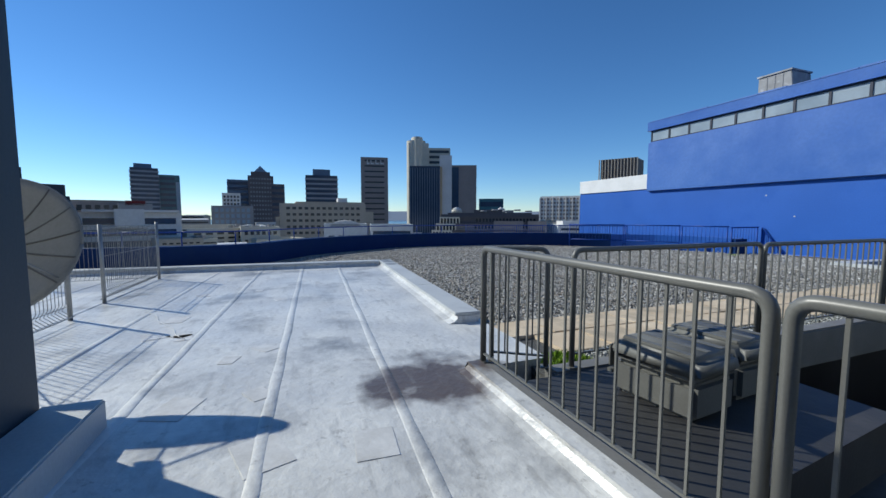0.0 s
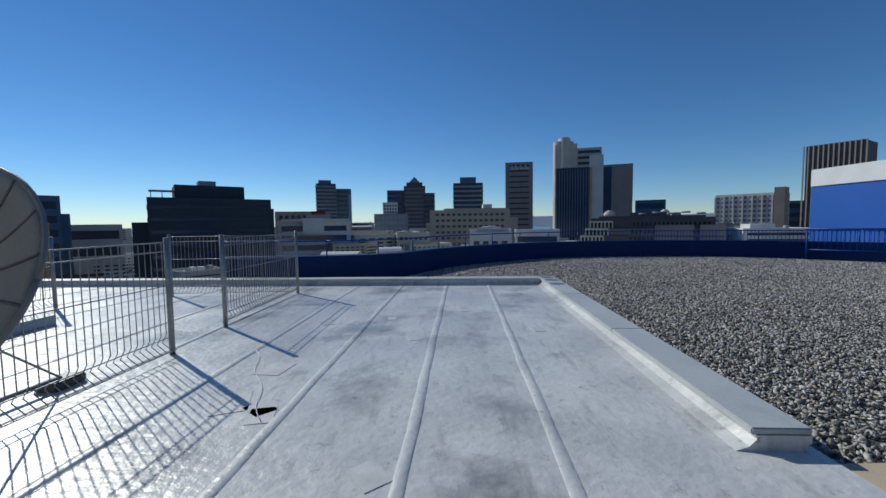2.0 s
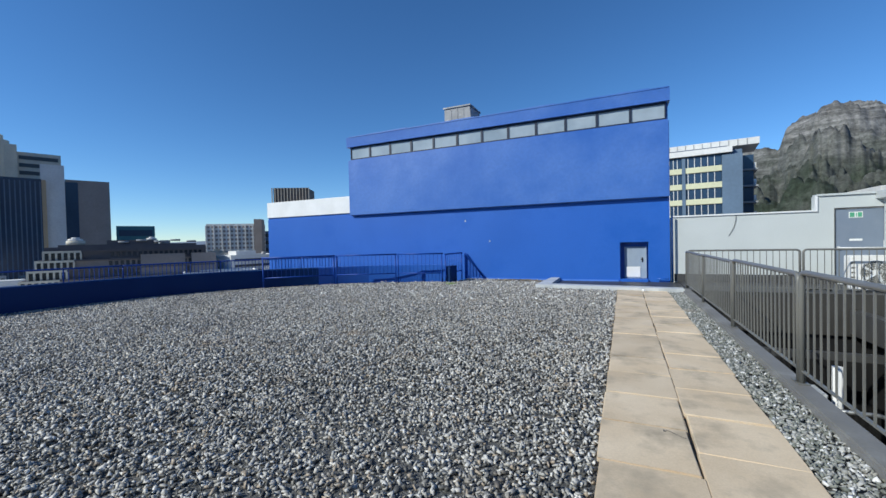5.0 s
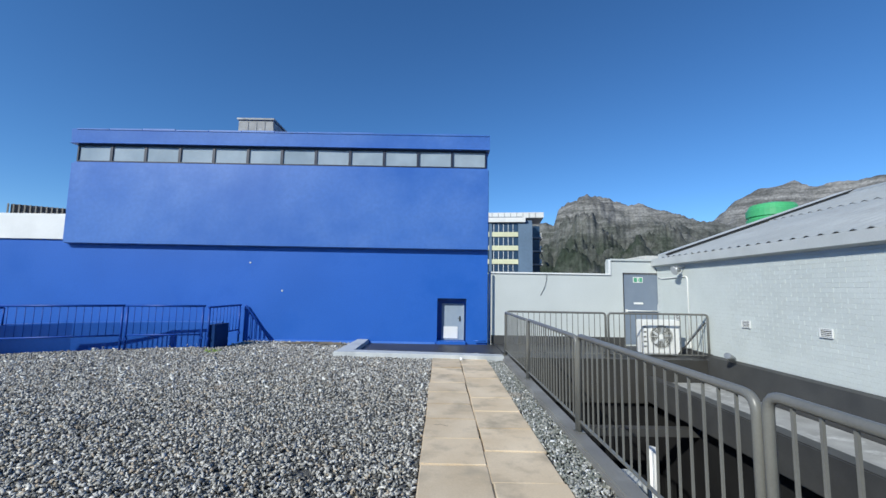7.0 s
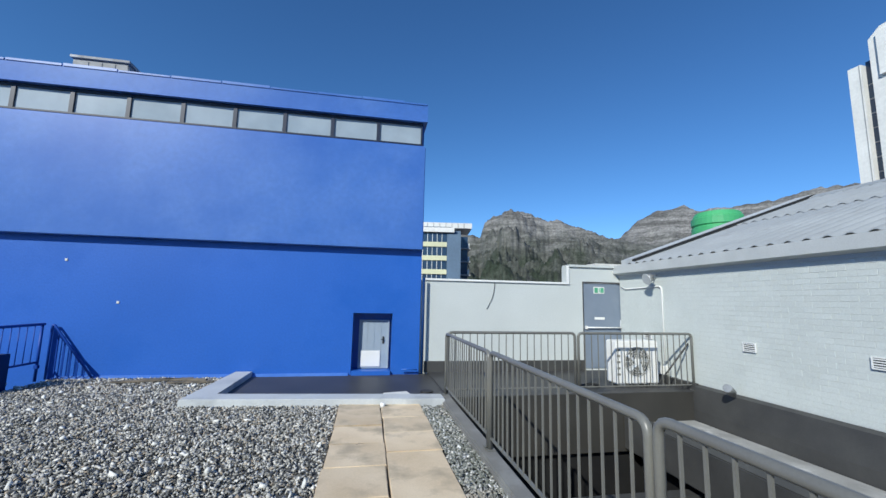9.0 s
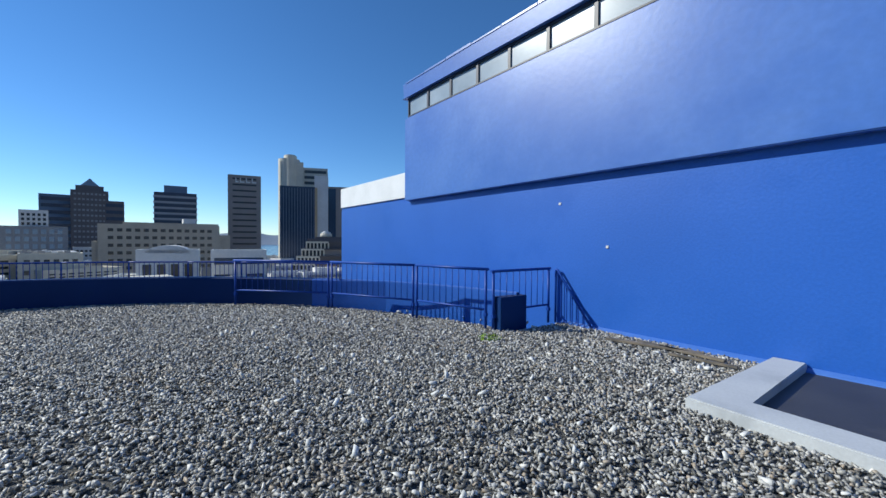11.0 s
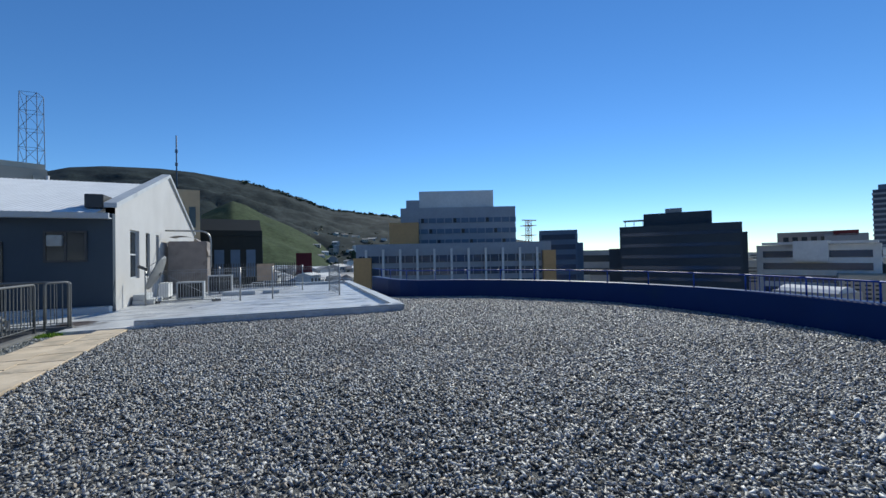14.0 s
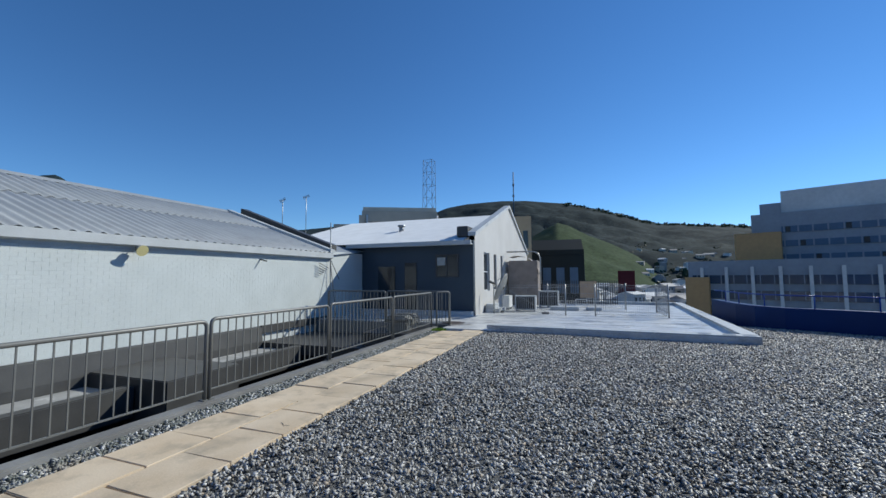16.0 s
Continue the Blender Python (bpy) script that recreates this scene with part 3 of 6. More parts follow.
for i in range(12):
    w = (BX1 - BX0 - 0.2) / 12
    x = BX0 + 0.12 + i * w
    win = thing("window", x + w / 2, 2.44, WTOP + 0.05, "strip window with a dark frame in the blue wall, panes coloured as reflected sky", "window", "strip windows", "structure")
    bm = bmesh.new()
    for a in ((0, 0.04, 0, 0.56), (w - .0401, w, 0, .56), (0.04, w - .04, 0, 0.035), (0.04, w - .04, 0.50, 0.56)):
        box(bm, a[0] - w / 2, a[1] - w / 2, -0.05, 0.03, a[2], a[3])
    part("window_frame", bm, M["win_frame"], win)
    part("pane", bbox(.04 - w / 2, w / 2 - .04, -.015, -.005, 0.035, 0.50, Matrix.Rotation(radians((i * 7 % 5 - 2) * .35), 4, "Z")), M["window"], win)

d = thing("door", 0.49, 2.80, 0.0, "small pale grey-blue door with a white panel, set in the blue wall", "door", "", "structure")
part("door_frame", box(box(bbox(-.30, -.27, -.06, .02, .1, 1.2), .36, .39, -.06, .02, .1, 1.2), -.27, .36, -.06, .02, 1.165, 1.2), M["grey_door"], d)
bm = bbox(-.27, .36, -.03, .0, .1, 1.16)
for k in range(1, 4):
    box(bm, -.27 + k * .158 - .006, -.27 + k * .158 + .006, -.036, -.031, .12, 1.14)
part("leaf", bm, M["grey_door"], d, "boarded grey-blue door leaf")
part("panel", bbox(-.25, .2, -.05, -.037, .14, .50, bevel=.006), M["plastic_w"], d, "white rectangular panel on the door")
part("door_handle", tube(bbox(.24, .28, -.045, -.037, .66, .82), [(.26, -.04, .76), (.26, -.08, .76), (.20, -.085, .755)], .009, 6), M["black"], d)
tagged(finish("door_step", bbox(.06, .92, 2.44, 2.85, -.02, .09, bevel=.008), M["blue"]), "blue painted sill of the small door", "sill", "", "structure")
bm = bmesh.new()
tube(bm, [(1.16, 2.42, .12), (1.30, 2.41, .13), (1.52, 2.42, .12)], .018, 6)
tagged(finish("pipe_stub", bm, M["blue"]), "short blue pipe at the foot of the wall", "pipe")
tagged(finish("wall_blue_edge_pipe", tube(bmesh.new(), [(1.63, 2.45, 0.02), (1.63, 2.45, 2.2)], .03, 8), M["navy"]), "dark blue downpipe at the wall's corner", "pipe", "", "structure")
bm = bmesh.new()
extrude_profile(bm, [(0, 0), (0, 0.07), (-0.06, 0.04), (-.10, 0)], (0.0, 2.52, -0.02), (-5.6, 2.52, -.02))
tagged(finish("skirting_blue", bm, M["blue_up"]), "pale blue flashing at the foot of the wall", "skirting", "", "structure")
bm = bmesh.new()
box(bm, -7.22, -5.85, 4.1, 5.4, 6.35, 7.55, bevel=0.02)
for v in bm.verts:
    if v.co.x > -6.1 and v.co.z > 7.1:
        v.co.x -= 0.12
box(bm, -7.26, -5.93, 4.05, 5.45, 7.56, 7.62)
for k in range(3):
    box(bm, -6.9 + k * .3, -6.86 + k * .3, 4.085, 4.099, 6.5, 7.5)
tagged(finish("roof_vent_box", bm, M["gutter"]), "galvanised sheet ventilation box on the blue building's roof", "vent box")
tagged(finish("wall_lamp_side", tube(bmesh.new(), [(BX0 - .02, 3.2, 4.4), (BX0 - .28, 3.2, 4.4)], .17, 14), M["navy"]), "round dark fixture on the side of the blue wall", "wall fixture")
for x, z in ((-5.72, 2.32), (-4.7, 1.48)):
    tagged(finish("wall_spot", bbox(x, x + .05, 2.505, 2.522, z, z + .05, bevel=.004), M["sheet_w"]), "small pale bracket plate on the blue wall", "plate")

# ---- grey wall with the door, grey brick wall, sheet roof ----
bm = bmesh.new()
for a, b, c, d_ in ((1.58, 5.33, -3, 2.15), (5.33, 5.74, -3, 2.6), (5.74, 6.9, 2.24, 2.6), (5.74, 6.9, -3, .06), (6.9, 7.4, -3, 2.6)):
    box(bm, a, b, 2.6, 2.9, c, d_)
bmesh.ops.remove_doubles(bm, verts=bm.verts, dist=.0005)
tagged(finish("wall_grey_north", bm, M["grey_wall"]), "light grey painted plaster wall with a step up at the door", "wall", "", "structure")
tagged(finish("trim_white", box(bbox(1.66, 5.36, 2.56, 2.92, 2.155, 2.20), 5.30, 5.36, 2.56, 2.592, 2.2, 2.62), M["white"]), "white coping trim on the grey wall", "trim", "", "structure")
tagged(finish("wall_grey_base", bbox(1.69, 5.735, 2.56, 2.597, .03, .28), M["dark_kerb"]), "dark band at the foot of the grey wall", "skirting", "", "structure")
tagged(finish("coping_step", bbox(5.37, 7.4, 2.55, 2.95, 2.605, 2.66), M["grey_wall"]), "grey coping over the door", "coping", "", "structure")
tagged(finish("cable", tube(bmesh.new(), [(3.4, 2.585, 2.14), (3.38, 2.58, 1.95), (3.33, 2.58, 1.75), (3.2, 2.585, 1.5)], .006, 5), M["black"]), "thin black cable hanging on the grey wall", "cable")
d = thing("door", 6.32, 2.62, 0.06, "blue-grey steel fire door with a push bar", "door", "", "structure")
part("leaf", bbox(-.56, .57, 0, .05, 0.02, 2.14, bevel=.004), M["door_blue"], d)
part("door_frame", box(box(bbox(-.575, -.56, -.03, .02, 0, 2.17), .571, .59, -.03, .02, 0, 2.17), -.56, .571, -.03, .02, 2.145, 2.17), M["dark_kerb"], d)
bm = bmesh.new()
tube(bm, [(-.5, -.05, 1.02), (.5, -.05, 1.02)], .018, 6); box(bm, -.52, -.47, -.06, -.002, .98, 1.06); box(bm, .47, .52, -.06, -.002, .98, 1.22)
part("push_bar", bm, M["plastic_w"], d, "white push bar")
part("sign_plate", bbox(-.26, .04, -.012, -.002, 1.88, 2.05), M["plastic_w"], d, "pale exit sign")
part("sign_mark", box(box(bbox(-.24, -.14, -.016, -.0125, 1.9, 2.03), -.11, -.09, -.016, -.0125, 1.91, 2.02), -.07, .02, -.016, -.0125, 1.9, 2.03), M["sign_green"], d, "green exit symbols")
part("notice", bbox(-.25, .03, -.008, -.002, 1.22, 1.28), M["plastic_w"], d, "small white notice strip")
# white conduit and flood lamp by the door
bm = bmesh.new()
pts = [(6.78, 2.5, 2.12), (6.77, 2.3, 2.06)] + bend((6.77, 2.3, 2.06), (6.77, 1.05, 2.1), (6.77, 1.05, .5), .12) + [(6.77, 1.05, .25)]
tube(bm, pts, .018, 6)
tagged(finish("conduit", bm, M["plastic_w"]), "white plastic conduit down the grey brick wall", "conduit")


def flood_lamp(x, y, z, rz, label, lens="lampglass"):
    t = thing("flood_lamp", x, y, z, label, "lamp", "wall flood lamps")
    part("bracket", tube(bmesh.new(), [(.16, 0, .05), (.06, 0, .04), (0, 0, 0)], .014, 6), M["galv"], t)
    part("housing", tube(bmesh.new(), [(-.0, 0, 0), (-.05, 0, -.02), (-.12, 0, -.05)], .09, 14), M["galv"], t)
    part("lens", tube(bmesh.new(), [(-.12, 0, -.05), (-.135, 0, -.056)], .13, 16), M[lens], t, "pale round lens")
    return t


flood_lamp(6.62, 1.17, 2.3, 0, "small round flood lamp on the grey wall near the door", "kerb")
flood_lamp(6.62, -7.1, 2.38, 0, "round flood lamp with a yellowed lens under the eave")
tagged(finish("lamp_bracket", tube(bmesh.new(), [(6.8, -4.05, 2.25), (6.62, -4.05, 2.19), (6.56, -4.05, 2.12)], .014, 6), M["black"]), "small dark bracket under the eave", "bracket")
tagged(finish("pipe_bracket", tube(bmesh.new(), [(6.8, -10.85, 2.28), (6.55, -10.9, 2.22)], .02, 6), M["black"]), "black pipe stub under the eave", "pipe")

tagged(finish("wall_brick_backing", bbox(6.82, 7.1, -14.3, 2.6, -3, 2.5), M["grey_wall"]), "backing of the grey painted brick wall", "wall", "", "structure")
tagged(finish("wall_brick_end", bbox(6.8, 7.6, -16.94, -14.31, -3, 2.75), M["grey_wall"]), "grey wall that joins the house", "wall", "", "structure")
# fascia gutter and sheet roof
EZ, RX, RZ = 2.56, 12.4, 4.9
bm = bmesh.new()
extrude_profile(bm, [(0.0, 2.36), (0.0, 2.42), (-.14, 2.46), (-.14, 2.66), (-.04, 2.66), (-.02, 2.5), (.6, 2.5), (.6, 2.36)], (6.76, -14.5, 0), (6.76, 2.62, 0))
tagged(finish("fascia_gutter", bm, M["fascia"]), "pale grey box gutter along the eave", "gutter", "", "structure")
RY0, RY1, RIX, RIZ = -14.5, 2.1, 12.4, 4.70
SL = (RIZ - 2.68) / (RIX - 6.66)
pitch = 0.27
ncol = int((RY1 - RY0) / pitch) * 8
for x0, x1, dz in ((6.66, 10.0, 0.0), (9.8, RIX, 0.03)):
    bm = bmesh.new()
    lo, hi, un = [], [], []
    for k in range(ncol + 1):
        y = RY0 + (RY1 - RY0) * k / ncol
        c = 0.027 * math.cos(2 * math.pi * (y - RY0) / pitch) + dz
        lo.append(bm.verts.new((x0, y, 2.68 + (x0 - 6.66) * SL + c)))
        hi.append(bm.verts.new((x1, y, 2.68 + (x1 - 6.66) * SL + c)))
        un.append(bm.verts.new((x0, y, 2.665 + (x0 - 6.66) * SL + c)))
    for k in range(ncol):
        f = bm.faces.new((lo[k], lo[k + 1], hi[k + 1], hi[k])); f.smooth = True
        bm.faces.new((un[k], un[k + 1], lo[k + 1], lo[k]))
    tagged(finish("roof_corrugated", bm, M["zinc"]), "pale grey corrugated metal roof above the brick wall", "roof", "", "structure")
bm = bmesh.new()
prism(bm, [(7.11, -14.3), (17.8, -14.3), (17.8, 2.59), (7.11, 2.59)], -3, 2.45)
tagged(finish("wall_east_mass", bm, M["grey_wall"]), "body of the grey building under the sheet roof", "wall", "", "structure")
tagged(finish("ridge_cap", extrude_profile(bmesh.new(), [(-.16, -.07), (-.16, -.04), (0, .05), (.16, -.04), (.16, -.07)], (12.4, -14.5, 4.75), (12.4, 2.3, 4.75)), M["zinc"]), "grey ridge capping of the sheet roof", "ridge", "", "structure")
bm = bmesh.new()
extrude_profile(bm, [(-.22, -.04), (-.22, .10), (.2, .10), (.2, -.04)], (6.75, 2.2, 2.70), (12.45, 2.2, 4.74))
# thin black strip added as the capping's shadow line
tagged(finish("barge_shadow_gap", extrude_profile(bmesh.new(), [(.21, .0), (.21, .05), (.30, .05), (.30, .0)], (6.75, 2.2, 2.74), (12.45, 2.2, 4.78)), M["black"]), "black strip that draws the shadow line beside the barge capping", "barge", "", "structure")
tagged(finish("barge_north", bm, M["kerb"]), "pale grey barge capping at the roof's end", "barge", "", "structure")
bm = bmesh.new()
v = [bm.verts.new(p) for p in ((6.8, 2.25, 2.4), (12.4, 2.25, 4.63), (17.8, 2.25, 2.6), (17.8, 2.25, 2.4), (6.8, 2.15, 2.4), (12.4, 2.15, 4.63), (17.8, 2.15, 2.6), (17.8, 2.15, 2.4))]
bm.faces.new(v[:4]); bm.faces.new(v[:3:-1])
tagged(finish("wall_gable_north", bm, M["grey_wall"]), "grey gable end of the sheet roof", "wall", "", "structure")
bm = bmesh.new()
vs = [bm.verts.new(p) for p in ((12.4, RY0, 4.66), (12.4, 2.3, 4.66), (18, 2.3, 2.7), (18, RY0, 2.7))]
bm.faces.new(vs)
tagged(finish("roof_back_slope", bm, M["zinc"]), "back slope of the sheet roof", "roof", "", "structure")
bm = bmesh.new()
extrude_profile(bm, [(-.14, -.02), (-.14, .1), (.14, .1), (.14, -.02)], (6.7, -14.57, 2.70), (12.4, -14.57, 4.73))
tagged(finish("barge_south", bm, M["fascia"]), "grey barge capping where the roofs meet", "barge", "", "structure")
# lower sheet roof between the two, seen as dark slope
bm = bmesh.new()
vs = [bm.verts.new(p) for p in ((6.7, -16.95, 2.85), (6.7, -14.7, 2.6), (12.4, -14.7, 4.15), (12.4, -16.95, 4.4))]
bm.faces.new(vs)
tagged(finish("roof_valley", bm, M["zinc"]), "grey sheet valley roof between the two buildings", "roof", "", "structure")
bm = bmesh.new()
extrude_profile(bm, [(-.2, -.3), (-.2, .12), (.2, .12), (.2, -.3)], (7.2, -15.3, 2.95), (12.3, -15.3, 4.85))
tagged(finish("parapet_valley", bm, M["dark_kerb"]), "dark sloped coping between the roofs", "coping", "", "structure")

# ---- house ----
HX0, HX1, HY0, HY1 = 1.46, 12.5, -32.0, -16.95
GY, GZT = -24.75, 5.83
def gable_z(y):
    return 3.5 + (y + 17.2) / (GY + 17.2) * (GZT - 3.5) if y > GY else GZT + (y - GY) * (GZT - 3.3) / (GY - HY0)
bm = bmesh.new()
WINS = [(-18.7, -19.8, 1.0, 2.8), (-20.7, -21.3, 1.0, 2.8), (-22.3, -22.8, 1.0, 2.8)]
tagged(finish("wall_house_north", bbox(HX0 + .0, HX1, HY1 - .25, HY1 + .0, -3, 3.2), M["house_shaded"]), "north wall of the house, coloured dark for its shaded side", "wall", "", "structure")
# west wall as strips between window holes
edges = [HY1 - .251, -17.2, -18.7, -19.8, -20.7, -21.3, -22.3, -22.8, GY, HY0]
for i in range(len(edges) - 1):
    ya, yb = edges[i], edges[i + 1]
    hole = any(abs(ya - w[0]) < .001 for w in WINS)
    w = next((w for w in WINS if abs(ya - w[0]) < .001), None)
    spans = [(-.3, None)] if not hole else [(-.3, w[2]), (w[3], None)]
    for z0, z1 in spans:
        za, zb = (gable_z(ya) if ya <= -17.2 else 3.5, gable_z(yb)) if z1 is None else (z1, z1)
        vv = [bm.verts.new(p) for p in ((HX0, ya, z0), (HX0, yb, z0), (HX0, yb, zb), (HX0, ya, za), (HX0 + .25, ya, z0), (HX0 + .25, yb, z0), (HX0 + .25, yb, zb), (HX0 + .25, ya, za))]
        for q in ((0, 1, 2, 3), (7, 6, 5, 4), (0, 3, 7, 4), (1, 5, 6, 2), (3, 2, 6, 7), (0, 4, 5, 1)):
            bm.faces.new([vv[j] for j in q])
tagged(finish("wall_house", bm, M["house_n"]), "pale plastered house wall with a gable", "wall", "", "structure")
for ya, yb, z0, z1 in WINS:
    w = thing("window", HX0 + .12, (ya + yb) / 2, z0, "tall dark sash window in the sunlit gable wall", "window", "house gable windows", "structure")
    h = (ya - yb) / 2
    bm = bmesh.new()
    for a in ((-h, -h + .06, 0, z1 - z0), (h - .06, h, 0, z1 - z0), (-h + .06, h - .06, 0, .06), (-h + .06, h - .06, z1 - z0 - .06, z1 - z0), (-h + .06, h - .06, (z1 - z0) / 2 - .03, (z1 - z0) / 2 + .03)):
        box(bm, -.03, .03, a[0], a[1], a[2], a[3])
    part("window_frame", bm, M["kerb"] if h > .4 else M["dark_kerb"], w)
    part("pane", bbox(.0, .01, -h + .06, h - .06, .06, z1 - z0 - .06), M["dark_glass"], w)
w = thing("window", 2.62, -16.93, 1.66, "shaded window with a small air unit in its upper pane", "window", "", "structure")
part("window_frame", box(box(box(box(bbox(-.52, -.46, -.02, .03, 0, .98), .46, .52, -.02, .03, 0, .98), -.46, .46, -.02, .03, 0, .06), -.46, .46, -.02, .03, .92, .98), -.03, .03, -.02, .03, .06, .92), M["dark_kerb"], w)
part("pane", bbox(-.46, .46, -.01, .0, .06, .92), M["dark_glass"], w)
part("air_unit", bbox(.04, .42, .0, .12, .5, .84, bevel=.02), M["galv"], w, "small grey window air unit")
for x0, x1, z1 in ((5.1, 5.95, 2.15), (4.05, 4.6, 2.3)):
    w = thing("door_recess", (x0 + x1) / 2, -16.93, .2, "dark shaded doorway of the house", "doorway", "", "structure")
    part("leaf", bbox((x0 - x1) / 2, (x1 - x0) / 2, -.02, .02, 0, z1 - .2), M["dark_glass"], w)
# north eave: roof pitch rising away from the path
bm = bmesh.new()
e = (HX0 + .3, HX1)
n = 70
rows = []
for k in range(n * 3 + 1):
    x = e[0] + (e[1] - e[0]) * k / (n * 3)
    c = .018 * (1 if k % 3 == 0 else 0)
    rows.append((bm.verts.new((x, -16.6, 3.18 + c)), bm.verts.new((x, GY, 5.42 + c))))
for p, q in zip(rows, rows[1:]):
    bm.faces.new((p[0], q[0], q[1], p[1]))
tagged(finish("roof_house", bm, M["white"]), "white painted ribbed metal roof of the house", "roof", "", "structure")
bm = bmesh.new()
vs = [bm.verts.new(p) for p in ((HX0 + .3, GY, 5.42), (HX1, GY, 5.42), (HX1, -32, 3.1), (HX0 + .3, -32, 3.1))]
bm.faces.new(vs)
tagged(finish("roof_house_back", bm, M["zinc"]), "back slope of the house roof", "roof", "", "structure")
tagged(finish("fascia_house", box(bbox(HX0 - .02, 7.4, -16.62, -16.5, 3.0, 3.18, bevel=.01), HX0 + .02, 7.3, -16.94, -16.63, 3.02, 3.06), M["fascia"]), "pale gutter under the house eave", "gutter", "", "structure")
bm = bmesh.new()
extrude_profile(bm, [(-.14, -.1), (-.14, .06), (.2, .06), (.2, -.1)], (HX0 + .1, -17.0, 3.5), (HX0 + .1, GY, 5.9))
extrude_profile(bm, [(-.14, -.1), (-.14, .06), (.2, .06), (.2, -.1)], (HX0 + .1, GY, 5.9), (HX0 + .1, -32, 3.4))
tagged(finish("coping_gable", bm, M["kerb"]), "grey coping on the house gable", "coping", "", "structure")
tagged(finish("coping_gable_end", bbox(HX0 + .31, HX0 + .8, -18.2, -17.2, 3.4, 3.85, bevel=.02), M["dark_kerb"]), "dark sheet flashing behind the gable", "flashing", "", "structure")

# ---- railings ----
def rail_panel(a, b, top, foot, m, label, group, low=0.12, spacing=0.135, r=0.026, bar=0.0068, inset=0.035, base=None):
    """One railing panel between plan points a and b: a bent tube for posts and top rail, a bottom rail and thin bars."""
    a, b = Vector(a), Vector(b)
    L = (b - a).length - 2 * inset
    ang = math.degrees(math.atan2(b.y - a.y, b.x - a.x))
    d = (b - a).normalized()
    o = a + d * inset
    base = foot if base is None else base
    t = thing("railing", o.x, o.y, base, label, "railing", group, "", ang)
    h, f = top - base, foot - base
    pts = [(0, 0, f), (0, 0, h - .1)] + bend((0, 0, h - .1), (0, 0, h), (.1, 0, h), .085) + bend((L - .1, 0, h), (L, 0, h), (L, 0, h - .1), .085) + [(L, 0, f)]
    part("frame", tube(bmesh.new(), pts, r, 10), m, t, "bent tubular frame")
    part("bottom_rail", bbox(.01, L - .01, -.014, .014, f + low, f + low + .016), m, t)
    n = max(1, round(L / spacing))
    me = None
    for k in range(1, n):
        x = L * k / n
        if me is None:
            ob = part("bar", bbox(-bar, bar, -bar, bar, f + low + .016, h - r * .6), m, t)
            me = ob.data
        else:
            ob = new("bar", me); ob.parent = t
        ob.location = (x, 0, 0)
    for px in (0, L):
        part("base_plate", bbox(px - .05, px + .05, -.05, .05, f, f + .012, bevel=.003), m, t)
    return t


PR = "grey-brown tubular railing panel with thin bars "
RX_ = 1.75
for ya, yb, top in ((-13.02, -10.31, 1.17), (-10.31, -7.63, 1.16), (-7.63, -4.98, 1.135), (-4.98, -2.34, 1.11), (-2.34, .24, 1.10)):
    rail_panel((RX_, ya), (RX_, yb), top, .07, M["rail"], PR + "beside the slab path", "path railings")
for xa, xb in ((1.75, 4.26), (4.26, 6.78)):
    rail_panel((xa, .27), (xb, .27), 1.12, .03, M["rail"], PR + "before the grey door deck", "door deck railings", low=.10)
for xa, xb in ((1.345, 3.80), (3.80, 6.3)):
    rail_panel((xa, -13.72), (xb, -13.72), 1.18, .09, M["rail"], PR + "beside the white roof", "white roof railings", low=.08, spacing=.15, r=.03)
rail_panel((1.36, -13.66), (1.68, -13.18), 1.18, .07, M["rail"], "short grey-brown railing return at the corner of the path", "path railings", low=.1, r=.024)

# blue panels round the end of the parapet
def blue_panel(a, b, top, low, spacing, label):
    """A blue panel: a stout square-ended top pipe on two straight posts, a lower pipe, thin bars between."""
    a, b = Vector(a), Vector(b)
    L = (b - a).length - .10
    d = (b - a).normalized()
    o = a + d * .05
    t = thing("railing", o.x, o.y, 0, label, "railing", "blue railings", "", math.degrees(math.atan2(b.y - a.y, b.x - a.x)))
    part("top_rail", tube(bmesh.new(), [(-.05, 0, top), (L + .05, 0, top)], .027, 10), M["blue_rail"], t)
    part("bottom_rail", tube(bmesh.new(), [(.02, 0, low), (L - .02, 0, low)], .021, 8), M["blue_rail"], t)
    for x in (0, L):
        part("post", tube(bmesh.new(), [(x, 0, -.02), (x, 0, top - .02)], .026, 10), M["blue_rail"], t)
        part("clamp", bbox(x - .032, x + .032, -.034, .034, low - .12, low - .06, bevel=.004), M["blue_rail"], t)
    n = max(2, round(L / spacing))
    me = None
    for k in range(1, n):
        if me is None:
            ob = part("bar", tube(bmesh.new(), [(0, 0, low), (0, 0, top - .02)], .0085, 6), M["blue_rail"], t)
            me = ob.data
        else:
            ob = new("bar", me); ob.parent = t
        ob.location = (L * k / n, 0, 0)
    return t


P = [(-11.7, -2.35), (-9.83, -.60), (-7.72, .42), (-5.98, .86)]
for p, q in zip(P, P[1:]):
    blue_panel(p, q, 1.09, .36, .15, "blue painted railing panel before the curved parapet")
blue_panel((-5.90, .86), (-5.84, 2.42), 1.06, .34, .17, "blue railing panel that returns to the blue wall")
t = thing("stair_rail", -5.72, 2.44, 0, "blue sloping handrail with bars at the foot of the blue wall", "railing", "blue railings")
bm = bmesh.new(); tube(bm, [(0, 0, 0), (0, 0, 1.0)] + bend((0, 0, 1.0), (0, 0, 1.06), (.1, 0, 1.0), .05) + [(.8, 0, .02)], .022, 8)
part("frame", bm, M["blue_rail"], t)
for k in range(1, 6):
    x = k * .13
    part("bar", bbox(x - .008, x + .008, -.008, .008, 0, 1.04 - x * 1.28), M["blue_rail"], t)

